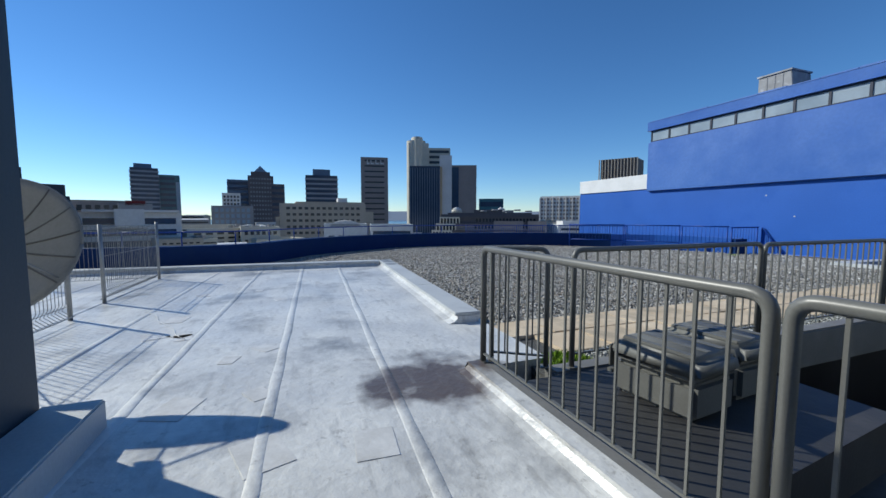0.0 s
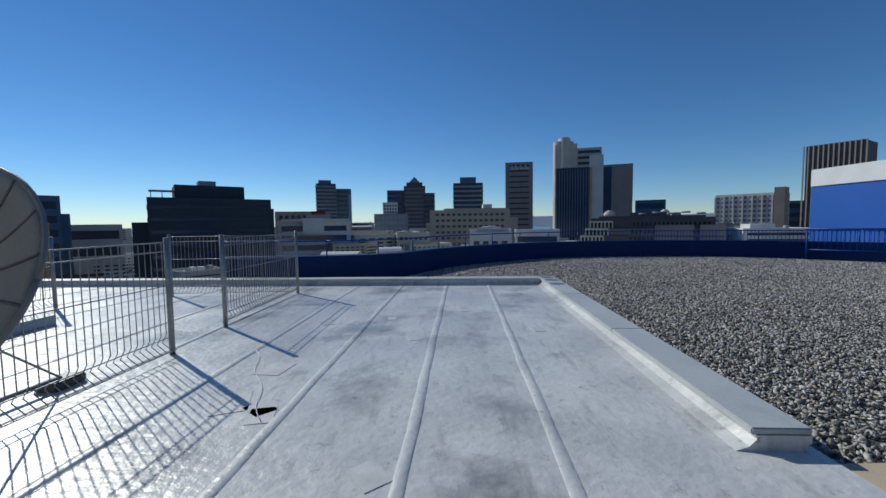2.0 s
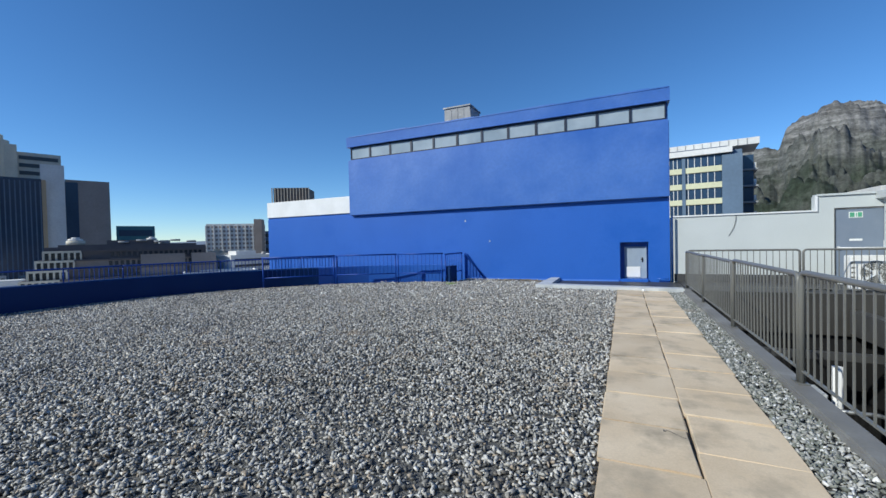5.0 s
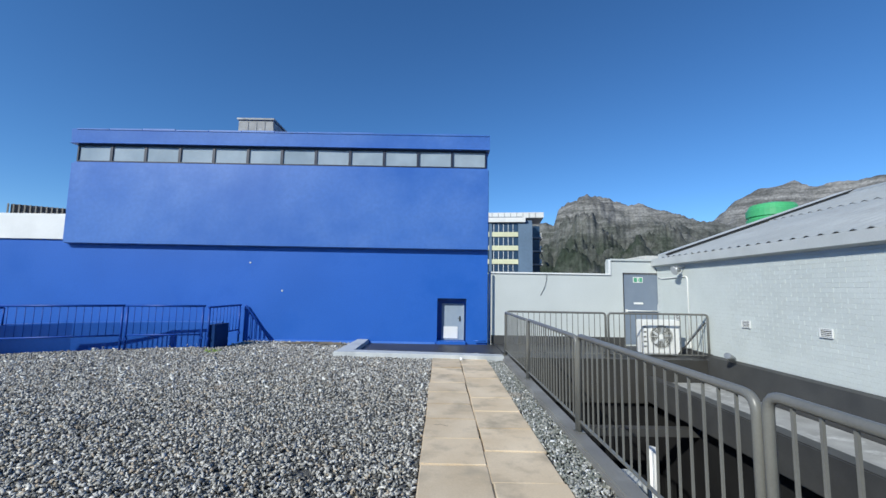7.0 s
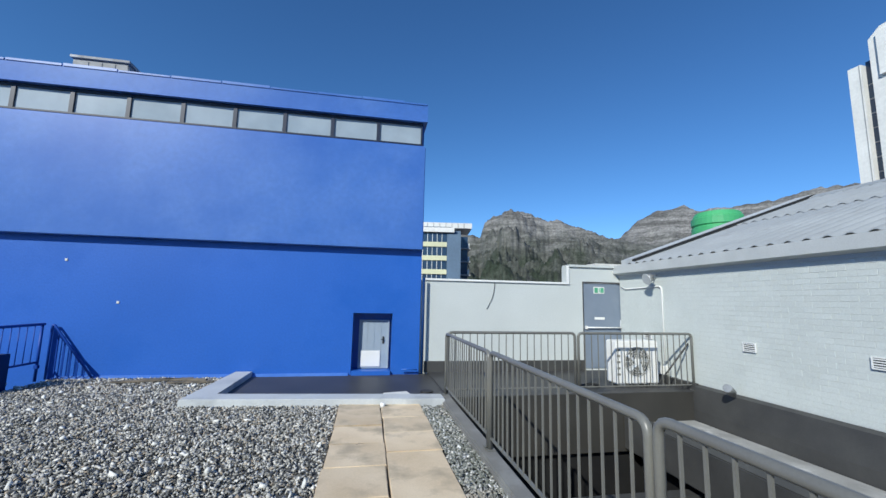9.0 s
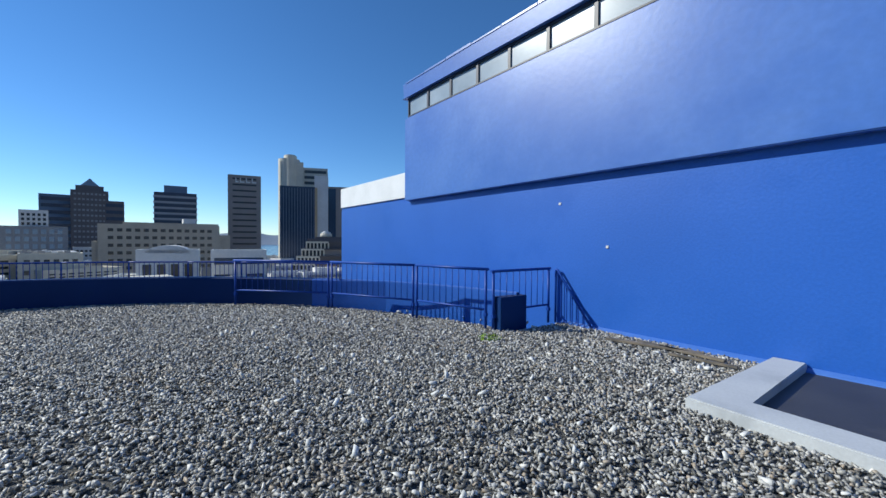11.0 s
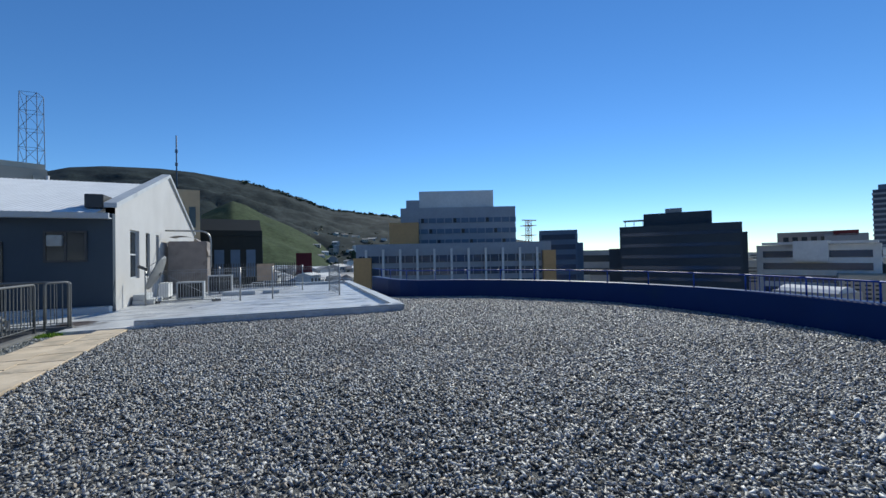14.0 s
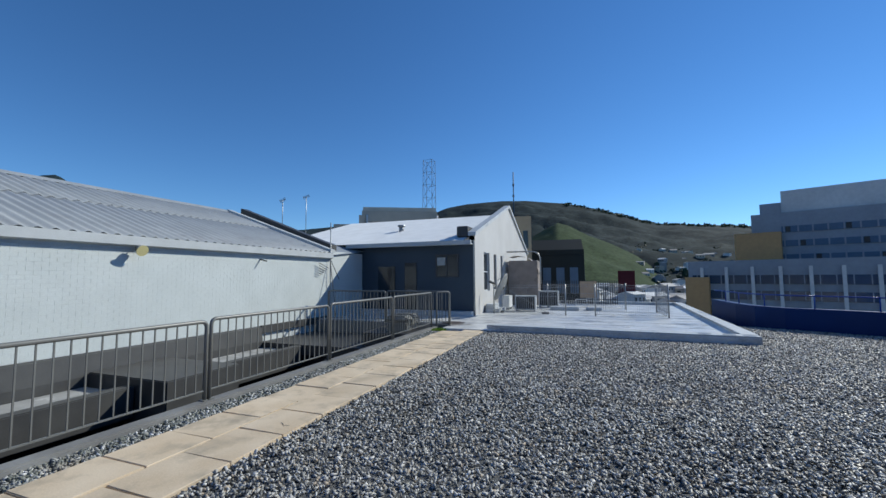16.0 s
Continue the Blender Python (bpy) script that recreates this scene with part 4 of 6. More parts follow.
# railing on top of the parapet: sections of a curved rail on posts
line = [Vector((*p, 1.03)) for p in wall_line(RW + .12)[19:]]
cum = [0.0]
for p, q in zip(line, line[1:]):
    cum.append(cum[-1] + (q - p).length)


def at_len(s):
    k = max(i for i, c in enumerate(cum) if c <= s + 1e-6)
    k = min(k, len(line) - 2)
    return line[k].lerp(line[k + 1], (s - cum[k]) / (cum[k + 1] - cum[k]))


NS = 18
for i in range(NS):
    s0, s1 = cum[-1] * i / NS, cum[-1] * (i + 1) / NS
    o = at_len(s0)
    t = thing("parapet_rail", o.x, o.y, .64, "dark blue curved rail with thin bars on top of the parapet", "railing", "parapet rails")
    pts = [at_len(s0 + (s1 - s0) * k / 8) - Vector((o.x, o.y, .64)) for k in range(9)]
    part("top_rail", tube(bmesh.new(), pts, .02, 8), M["blue_rail"], t)
    part("post", tube(bmesh.new(), [pts[0] + Vector((0, 0, -.40)), pts[0]], .018, 6), M["blue_rail"], t)
    if i < 6:
        for k in range(1, 12):
            p = at_len(s0 + (s1 - s0) * k / 12) - Vector((o.x, o.y, .64))
            part("bar", bbox(p.x - .007, p.x + .007, p.y - .007, p.y + .007, 0, .38), M["blue_rail"], t)

# ---- bent-wire fence panels on the white roof ----
def wire_fence(a, b, top, label, posts=(True, True)):
    a, b = Vector(a), Vector(b)
    L = (b - a).length
    ang = math.degrees(math.atan2(b.y - a.y, b.x - a.x))
    t = thing("wire_fence", a.x, a.y, .05, label, "fence", "white roof fences", "", ang)
    for k, on in enumerate(posts):
        if on:
            part("post", tube(bmesh.new(), [(L * k, 0, 0), (L * k, 0, top - .05)], .03, 8), M["galv"], t, "galvanised round post")
    h = top - .1
    for z, y in ((h, .0), (h - .1, .0), (h * .62, 0), (.2, -.0), (.06, .06)):
        part("wire", tube(bmesh.new(), [(0.02, y, z), (L - .02, y, z)], .006, 5), M["galv"], t)
    n = int(L / .075)
    me = None
    for k in range(1, n):
        if me is None:
            ob = part("upright_wire", tube(bmesh.new(), [(0, 0, h), (0, 0, .24), (0, -.05, .15), (0, .06, .06)], .0045, 4, False), M["galv"], t)
            me = ob.data
        else:
            ob = new("upright_wire", me); ob.parent = t
        ob.location = (L * k / n, 0, 0)
    return t


WF = "galvanised wire fence panel with kinked foot"
wire_fence((-2.1, -18.25), (.95, -18.42), 1.34, WF + ", near the dish")
wire_fence((-3.25, -18.28), (-5.85, -18.2), 1.34, WF)
wire_fence((-5.84, -18.3), (-5.78, -20.72), 1.30, WF + ", at the roof's edge", (False, True))
wire_fence((-4.65, -21.98), (-1.0, -22.2), 1.3, WF + ", at the far side")
bm = bmesh.new()
t = thing("palisade_fence", 1.3, -25.5, .05, "dark palisade fence along the far end of the white roof", "fence", rz=180)
for z in (.25, 1.1):
    part("fence_rail", bbox(0, 5.8, -.02, .02, z, z + .04), M["dark_kerb"], t)
for k in range(49):
    part("pale", bbox(k * .12, k * .12 + .045, .021, .027, 0, 1.35), M["dark_kerb"], t)
tagged(finish("sign_back", bbox(-3.4, -2.5, -25.47, -25.44, .4, 1.35, bevel=.004), M["tan"]), "plain tan board fixed to the far fence", "sign")

# ---- satellite dish ----
def dish(x, y, z, dia, az, el, name, label):
    t = thing(name, x, y, .05, label, "satellite dish")
    axis = Vector((math.cos(radians(az)) * math.cos(radians(el)), math.sin(radians(az)) * math.cos(radians(el)), math.sin(radians(el))))
    q = axis.to_track_quat("Z", "Y").to_matrix().to_4x4()
    m = Matrix.Translation((0, 0, z - .05)) @ q
    bm = bmesh.new()
    R, N, K = dia / 2, 48, 9
    rings = [[bm.verts.new(m @ Vector((0, 0, 0)))]]
    for i in range(1, K + 1):
        r = R * i / K
        ring = []
        for k in range(N):
            a = 2 * math.pi * k / N
            rib = .008 * (1 if k % 4 == 0 else 0) * (i / K)
            ring.append(bm.verts.new(m @ Vector((r * math.cos(a), r * math.sin(a), .36 * dia * (r / dia) ** 2 * 1.0 + rib))))
        rings.append(ring)
    for k in range(N):
        bm.faces.new((rings[0][0], rings[1][k], rings[1][(k + 1) % N]))
    for p, s in zip(rings[1:], rings[2:]):
        for k in range(N):
            bm.faces.new((p[k], s[k], s[(k + 1) % N], p[(k + 1) % N]))
    for f in bm.faces:
        f.smooth = True
    ob = part("reflector", bm, M["dish"], t, "ribbed grey reflector bowl")
    sol = ob.modifiers.new("thickness", "SOLIDIFY"); sol.thickness = .015
    rim = [m @ Vector((R * math.cos(2 * math.pi * k / N), R * math.sin(2 * math.pi * k / N), .36 * dia * .25)) for k in range(N + 1)]
    part("rim", tube(bmesh.new(), rim, .014, 6), M["dish"], t)
    f = m @ Vector((0, 0, .40 * dia))
    bm = bmesh.new()
    for a in (90, 210, 330):
        p = m @ Vector((R * .97 * math.cos(radians(a)), R * .97 * math.sin(radians(a)), .09 * dia))
        tube(bm, [p, f], .009, 5)
    part("feed_arms", bm, M["galv"], t)
    part("feed_horn", tube(bmesh.new(), [f + axis * .20, f - axis * .08], .055, 12), M["dish_rib"], t, "dark grey feed horn")
    for k in range(16):                                    # panel ribs from the hub to the rim
        a = 2 * math.pi * (k + .5) / 16
        part("rib", tube(bmesh.new(), [m @ Vector((R * q * math.cos(a), R * q * math.sin(a), .36 * dia * (q / 2) ** 2 + .018)) for q in (.06, .25, .45, .65, .85, .99)], .008, 5), M["dish_rib"], t)
    part("hub", tube(bmesh.new(), [m @ Vector((0, 0, -.02)), m @ Vector((0, 0, .03))], .075, 16), M["dish_rib"], t)
    back = m @ Vector((0, 0, -.04))
    foot = Vector((-1.6, -1.0, 0)); inner = Vector((.4, -1.2, 0))
    bm = bmesh.new()
    tube(bm, [m @ Vector((-R * .55, 0, .05)), foot + Vector((0, 0, .08))], .009, 6)
    tube(bm, [back, inner + Vector((0, 0, .1))], .012, 6)
    part("stay", bm, M["galv"], t)
    part("base_bar", tube(bmesh.new(), [foot + Vector((0, 0, .08)), inner + Vector((0, 0, .08))], .02, 6), M["galv"], t)
    for e in (foot, inner):
        part("foot_block", bbox(e.x - .15, e.x + .15, e.y - .1, e.y + .1, 0, .08, bevel=.012), M["dark_kerb"], t)
    return t


dish(.35, -17.67, 1.19, 1.22, -2, 24, "satellite_dish", "grey ribbed satellite dish with long stays by the house wall")

# ---- things along the house wall ----
tagged(finish("steps", box(bbox(.75, 1.40, -20.0, -18.6, .05, .22, bevel=.012), 1.05, 1.40, -19.9, -18.7, .222, .42, bevel=.012), M["kerb"]), "two pale steps below the house door", "steps")
t = thing("air_conditioner", .8, -20.7, .05, "small white air-conditioner outdoor unit on a stand", "air conditioner")
part("casing", bbox(-.17, .17, -.4, .4, .1, .68, bevel=.015), M["plastic_w"], t)
part("stand", box(bbox(-.15, .15, -.33, -.27, 0, .1), -.15, .15, .27, .33, 0, .1), M["galv"], t)
def slatted_box(x, y, rz, w, dp, h):
    t = thing("condenser_box", x, y, .05, "grey condenser with a dark slatted grille on the white roof", "condenser", "condensers", "", rz)
    bm = bmesh.new()
    for a in ((-w / 2, -w / 2 + .05), (w / 2 - .05, w / 2)):
        box(bm, a[0], a[1], 0, dp, .05, h, bevel=.005)
    box(bm, -w / 2 + .05, w / 2 - .05, 0, dp, h - .05, h); box(bm, -w / 2 + .05, w / 2 - .05, 0, dp, .05, .1)
    part("casing", bm, M["kerb"], t)
    part("coil", bbox(-w / 2 + .06, w / 2 - .06, .05, dp - .05, .1, h - .06), M["black"], t)
    for k in range(1, 9):
        xx = -w / 2 + .05 + (w - .1) * k / 9
        part("slat", bbox(xx - .006, xx + .006, dp - .02, dp - .005, .1, h - .05), M["kerb"], t)
    part("foot", box(bbox(-w / 2 + .02, -w / 2 + .1, .02, dp - .02, 0, .05), w / 2 - .1, w / 2 - .02, .02, dp - .02, 0, .05), M["galv"], t)
slatted_box(-.2, -20.3, 0, .95, .45, .72)
slatted_box(-1.0, -22.9, 0, 1.0, .45, .85)
for x, y, w, dp, h in ((-1.9, -21.4, 1.3, .7, .16), (-3.2, -21.5, .7, .6, .14)):
    tagged(finish("roof_hatch", bbox(x - w / 2, x + w / 2, y, y + dp, .05, .05 + h, bevel=.02), M["kerb"]), "low pale hatch cover on the white roof", "hatch", "roof hatches")
t = thing("guard_rail", -2.9, -21.2, .05, "small white guard rail beside a hatch", "railing")
part("frame", tube(bmesh.new(), [(0, 0, 0), (0, 0, .45)] + bend((0, 0, .45), (0, 0, .5), (.1, 0, .5), .04) + bend((.4, 0, .5), (.5, 0, .5), (.5, 0, .4), .04) + [(.5, 0, 0)], .015, 6), M["plastic_w"], t)
# large ventilation cowl
t = thing("vent_cowl", .72, -24.2, .05, "large brown-grey curved ventilation cowl behind the fence", "vent cowl")
t.scale = (1.25, 1.25, 1.32)
bm = bmesh.new()
prof = [(1.0 * math.cos(a), 1.0 * math.sin(a)) for a in np.linspace(0, math.pi * .62, 10)]
q0 = [bm.verts.new((-.9 + .95 * (1 - c), -.55, 1.35 + .75 * s)) for c, s in prof]
q1 = [bm.verts.new((-.9 + .95 * (1 - c), .55, 1.35 + .75 * s)) for c, s in prof]
for i in range(len(prof) - 1):
    bm.faces.new((q0[i], q1[i], q1[i + 1], q0[i + 1])).smooth = True
part("hood", bm, M["cowl"], t)
part("duct", bbox(-.85, .45, -.5, .5, 0, 1.9, bevel=.03), M["cowl"], t)
bm = bmesh.new()
tube(bm, [(-1.0, .62, .9), (-1.0, .62, 1.5)] + bend((-1.0, .62, 1.9), (-.95, .62, 2.25), (-.4, .62, 2.28), .3) + [(.5, .62, 2.28)], .03, 6)
part("pipe", bm, M["galv"], t)
# pipe and ladder-like aerials on the wall between the houses
t = thing("aerial_mast", 6.7, -14.4, 2.3, "bent aerial mast with stays on the grey wall", "aerial")
part("mast", tube(bmesh.new(), [(0, 0, -2.2), (0, 0, 1.6)], .02, 6), M["galv"], t)
bm = bmesh.new()
for k in range(5):
    tube(bm, [(-.03, .15 + .1 * k, -.25 - .06 * k), (-.03, .75, -.05 - .1 * k)], .012, 5)
tube(bm, [(0, 0, .1), (-.25, -.25, -.7)], .015, 5); tube(bm, [(0, 0, .0), (-.5, .3, -2.1)], .015, 5)
part("stay", bm, M["dark_kerb"], t)
t2 = thing("roof_vent", 6.3, -20.0, 4.1, "small round metal roof ventilator", "roof ventilator")
part("collar", tube(bmesh.new(), [(0, 0, 0), (0, 0, .25)], .13, 12), M["galv"], t2)
part("cap", tube(bmesh.new(), [(0, 0, .25), (0, 0, .34)], .2, 14), M["galv"], t2)
for x, y, h in ((11.2, -16.6, 1.65), (11.2, -18.35, 2.15)):
    t = thing("tv_aerial", x, y, 3.9, "thin television aerial on the roof", "aerial", "roof aerials")
    part("mast", tube(bmesh.new(), [(0, 0, 0), (0, 0, h)], .018, 5), M["galv"], t)
    bm = bmesh.new()
    tube(bm, [(-.35, .2, h), (.35, -.2, h)], .012, 5)
    for k in range(6):
        a = -.32 + k * .13
        tube(bm, [(a - .02, -a * .57 - .03, h - .08), (a + .02, -a * .57 + .03, h + .08)], .01, 4)
    part("elements", bm, M["dark_kerb"], t)
# thin cable over the white roof
tagged(finish("cable", tube(bmesh.new(), [(-2.15 + .115 * k, -17.35 + .055 * k + .03 * math.sin(k * .9), .062) for k in range(15)], .0035, 5), M["white"]), "thin pale cable lying on the white roof", "cable")

# ---- grey chests ----
def chest(x, y, z, rz):
    t = thing("storage_chest", x, y, z, "ribbed dark grey plastic chest on the dark deck", "chest", "grey chests", "", rz)
    w, dp, h = .76, .60, .28
    bm = bmesh.new(); box(bm, -w / 2 + .05, w / 2 - .05, -dp / 2 + .05, dp / 2 - .05, 0, h, bevel=.04)
    part("body", bm, M["chest"], t)
    bm = bmesh.new(); box(bm, -w / 2, w / 2, -dp / 2, dp / 2, h + .004, h + .18)
    for v in bm.verts:
        if v.co.z > h + .1:
            v.co.x *= .88; v.co.y *= .86
    bmesh.ops.bevel(bm, geom=bm.edges[:], offset=.055, segments=5, affect="EDGES")
    part("lid", bm, M["chest"], t, "smooth domed lid", True)
    for yy in (-.18, .0, .18):
        bm = bmesh.new(); box(bm, -w / 2 + .1, w / 2 - .1, yy - .035, yy + .035, h + .155, h + .184, bevel=.008)
        part("rib", bm, M["chest"], t)
    for yy in (-.18, .18):
        part("clasp", bbox(-w / 2 - .02, -w / 2 + .005, yy - .05, yy + .05, h - .10, h + .08, bevel=.006), M["chest"], t)
        part("flange", bbox(-w / 2 - .0, -w / 2 + .045, yy - .08, yy + .08, .14, .17), M["chest"], t)
    return t


chest(2.52, -12.66, .05, 6)
chest(2.42, -12.0, .05, 3)

# ---- air conditioner by the door ----
t = thing("air_conditioner", 5.82, .66, .06, "white air-conditioner unit with round fan grille on dark deck", "air conditioner")
part("casing", bbox(-.48, .48, 0, .36, .03, .88, bevel=.02), M["plastic_w"], t)
bm = bmesh.new(); tube(bm, [(-.02, -.002, .47), (-.02, .03, .47)], .29, 28)
part("fan_well", bm, M["chest"], t, "dark fan opening")
bm = bmesh.new()
for r in (.07, .12, .17, .22, .27, .29):
    tube(bm, [(-.02 + r * math.cos(a), -.012, .47 + r * math.sin(a)) for a in np.linspace(0, 2 * math.pi, 25)], .0045, 4, False)
for a in np.linspace(0, math.pi, 7)[:-1]:
    tube(bm, [(-.02 - .29 * math.cos(a), -.012, .47 - .29 * math.sin(a)), (-.02 + .29 * math.cos(a), -.012, .47 + .29 * math.sin(a))], .0045, 4)
part("grille", bm, M["plastic_w"], t, "white wire fan grille")
bm = bmesh.new(); 
for k in range(5):
    a = k * 72
    box(bm, .05, .25, -.004, .004, -.06, .06, pose(-.02, .0, .47) @ Matrix.Rotation(radians(a), 4, "Y") @ Matrix.Rotation(radians(25), 4, "X"))
part("fan", bm, M["kerb"], t, "pale fan blades")
part("hub", tube(bmesh.new(), [(-.02, -.02, .47), (-.02, .0, .47)], .06, 14), M["plastic_w"], t)
for k in range(5):
    part("louvre", bbox(-.47, -.40, -.006, .0, .2 + k * .12, .24 + k * .12), M["chest"], t)
part("foot", box(bbox(-.4, -.3, .02, .34, 0, .03), .3, .4, .02, .34, 0, .03), M["galv"], t)
tagged(finish("brace_bar", tube(bmesh.new(), [(6.1, .45, .12), (6.74, .35, .92)], .018, 6), M["dark_kerb"]), "diagonal dark steel brace by the railing", "brace")
tagged(finish("pipe_bend", tube(bmesh.new(), [(5.0, .75, .05), (4.8, .7, .1), (4.55, .72, .06), (4.4, .9, .05)], .03, 6), M["black"]), "black rubber hose on the deck", "hose")
tagged(finish("junction_box", bbox(6.66, 6.78, .98, 1.12, .2, .38, bevel=.01), M["plastic_w"]), "small white box on the grey wall", "junction box")
for y in (-.95, -2.75, 1.55):
    t = thing("wall_vent", 6.775, y, 1.0 if y < 0 else .98, "slatted white wall vent in the painted brick", "vent", "wall vents")
    part("frame", box(box(box(bbox(-.02, .0, -.12, -.105, -.08, .08), -.02, 0, .105, .12, -.08, .08), -.02, 0, -.105, .105, .065, .08), -.02, 0, -.105, .105, -.08, -.065), M["white"], t)
    part("backing", bbox(.002, .01, -.105, .105, -.065, .065), M["black"], t)
    for k in range(4):
        part("slat", bbox(-.018, .0, -.105, .105, -.055 + k * .032, -.04 + k * .032), M["white"], t)
tagged(finish("scupper", tube(bmesh.new(), [(6.62, -.7, .2), (6.5, -.75, .27), (6.44, -.78, .30)], .07, 10), M["galv"]), "small metal spout at the foot of the brick wall", "spout")
tagged(finish("pipe_post", bbox(5.95, 6.08, -4.55, -4.42, -.55, .2, bevel=.01), M["dark_kerb"]), "short dark post in the gutter", "post")
# things down in the well
t = thing("pipework", 4.1, -2.0, -3.2, "white pipes and ducts down in the light well", "pipes")
part("pipe", tube(bmesh.new(), [(0, 0, 0), (0, 0, 2.0)], .09, 10), M["plastic_w"], t)
part("duct", bbox(-.9, -.25, -.3, .3, 0, 1.5, bevel=.02), M["kerb"], t)
part("pipe_bend", tube(bmesh.new(), [(-.6, -.6, 1.3)] + bend((-.6, -.6, 1.3), (.6, -.6, 1.3), (.6, -.6, .4), .3) + [(.6, -.6, 0)], .04, 8), M["galv"], t)
tagged(finish("well_beam", bbox(1.92, 5.49, -1.3, -1.1, -1.25, -1.1), M["dark_kerb"]), "dark beam across the light well", "beam", "", "structure")

# ---- bits on the gravel and the ledge ----
for x0, y0, x1, y1, w in ((-4.3, 1.9, -3.0, 2.2, .10), (-3.9, 2.15, -2.7, 2.05, .08), (-3.3, 1.8, -2.5, 1.85, .05)):
    L = math.hypot(x1 - x0, y1 - y0)
    tagged(finish("plank", bbox(0, L, -w / 2, w / 2, .015, .05, pose(x0, y0, 0, 0, 0, math.degrees(math.atan2(y1 - y0, x1 - x0))), bevel=.004), M["plank"]), "weathered loose plank on the gravel by the blue wall", "plank", "loose planks")
tagged(finish("board_piece", bbox(-.22, .22, -.17, .17, 0, .03, pose(.95, .5, .0, 0, 0, 12), bevel=.006), M["sheet_w"]), "pale loose board piece on the dark strip", "board")
tagged(finish("drain_cap", tube(bmesh.new(), [(1.5, .75, .0), (1.5, .75, .02)], .12, 16), M["black"]), "dark round drain cover", "drain")
tagged(finish("cup", tube(bmesh.new(), [(.66, -.27, .0), (.66, -.27, .08)], .04, 10), M["plastic_w"]), "small white cup in the gap of the slabs", "cup")
tagged(finish("debris", bbox(-.04, .04, -.02, .02, 0, .02, pose(-.55, -13.2, .05, 0, 0, 30)), M["black"]), "small dark scrap on the white roof", "scrap")
for x, y in ((.62, -.15), (1.15, -.16), (.2, -.16)):
    bm = bmesh.new(); tube(bm, [wr(x, y, .190), wr(x, y, .1985)], .15, 20)
    tagged(finish("kerb_stain_patch", bm, M["patch_dark"]), "round repair patch on the kerb", "patch", "kerb patches", "structure")
# moss tufts
rng = random.Random(4)
for cx, cy, rad, n in ((1.47, -12.82, .27, 900), (-5.5, .45, .2, 110)):
    bm = bmesh.new()
    for k in range(n):
        a, r = rng.uniform(0, 6.283), rad * math.sqrt(rng.random())
        x, y = cx + r * math.cos(a), cy + r * math.sin(a)
        h, w, b = rng.uniform(.02, .075), rng.uniform(.006, .014), rng.uniform(0, 3.14)
        dx, dy = w * math.cos(b), w * math.sin(b)
        bm.faces.new([bm.verts.new(p) for p in ((x - dx, y - dy, .0), (x + dx, y + dy, .0), (x + dx * .3 + .01, y + .01, h))])
    tagged(finish("moss", bm, M["moss"]), "bright green moss tuft", "moss", "moss tufts", "stuff")

# green tank on the roof behind
t = thing("water_tank", 13.2, 5.8, 2.0, "green ribbed plastic water tank", "water tank")
t.scale = (.8, .8, .8)
bm = bmesh.new()
pr = []
for k in range(9):
    z = k * .42
    pr += [(1.08, z), (1.08, z + .3), (1.02, z + .34), (1.02, z + .38)]
rings = [[bm.verts.new((r * math.cos(2 * math.pi * j / 32), r * math.sin(2 * math.pi * j / 32), z)) for j in range(32)] for r, z in pr + [(.9, 3.95), (.25, 4.1)]]
for p, q in zip(rings, rings[1:]):
    for j in range(32):
        bm.faces.new((p[j], p[(j + 1) % 32], q[(j + 1) % 32], q[j]))
bm.faces.new(rings[-1])
part("tank", bm, M["green_tank"], t, "green tank with ring ribs")
part("tank_base", bbox(-1.2, 1.2, -1.2, 1.2, -34, -.01), M["grey_wall"], t)
tagged(finish("roof_hut", bbox(8.2, 10.4, 6.0, 8.5, -32, 3.1, bevel=.02), M["sheet_w"]), "pale flat-roofed hut beyond the grey door", "hut")

# ---- the city ----
GZ = -32.0
# slate, blue-grey, browns and dark glass are lifted to include distance haze
CM = {
    "beige": far("beige_facade", (0.46, 0.42, 0.35)), "cream": far("cream_facade", (0.62, 0.58, 0.48)), "white": far("white_facade", (0.72, 0.72, 0.70)),
    "brown": far("brown_facade", (0.30, 0.265, 0.245)), "dbrown": far("dark_brown_facade", (0.13, 0.12, 0.125)), "grey": far("grey_facade", (0.30, 0.31, 0.32)),
    "slate": far("hazed_slate_facade", (0.12, 0.18, 0.26)), "dslate": far("dark_slate_facade", (0.045, 0.062, 0.08)), "bluegrey": far("hazed_blue_grey_facade", (0.33, 0.36, 0.40)), "glass": far("dark_glass", (0.03, 0.06, 0.11), 0.15, 0.6), "teal": far("teal_glass", (0.05, 0.16, 0.2), 0.15, 0.6),
    "pale": far("pale_glass", (0.30, 0.40, 0.48), 0.2, 0.6), "orange": far("orange_render", (0.60, 0.36, 0.16)), "win": far("far_window", (0.03, 0.04, 0.05), 0.2, 0.6),
    "red": far("red_board", (0.13, 0.02, 0.025)), "roofw": far("pale_roof", (0.7, 0.7, 0.69)), "roofg": far("grey_roof", (0.35, 0.34, 0.33)),
    "yel": far("pale_yellow_panel", (0.66, 0.66, 0.45)), "blackgreen": far("black_green_wall", (.02, .026, .026)), "tan": far("tan_render", (0.50, 0.38, 0.24)),
}


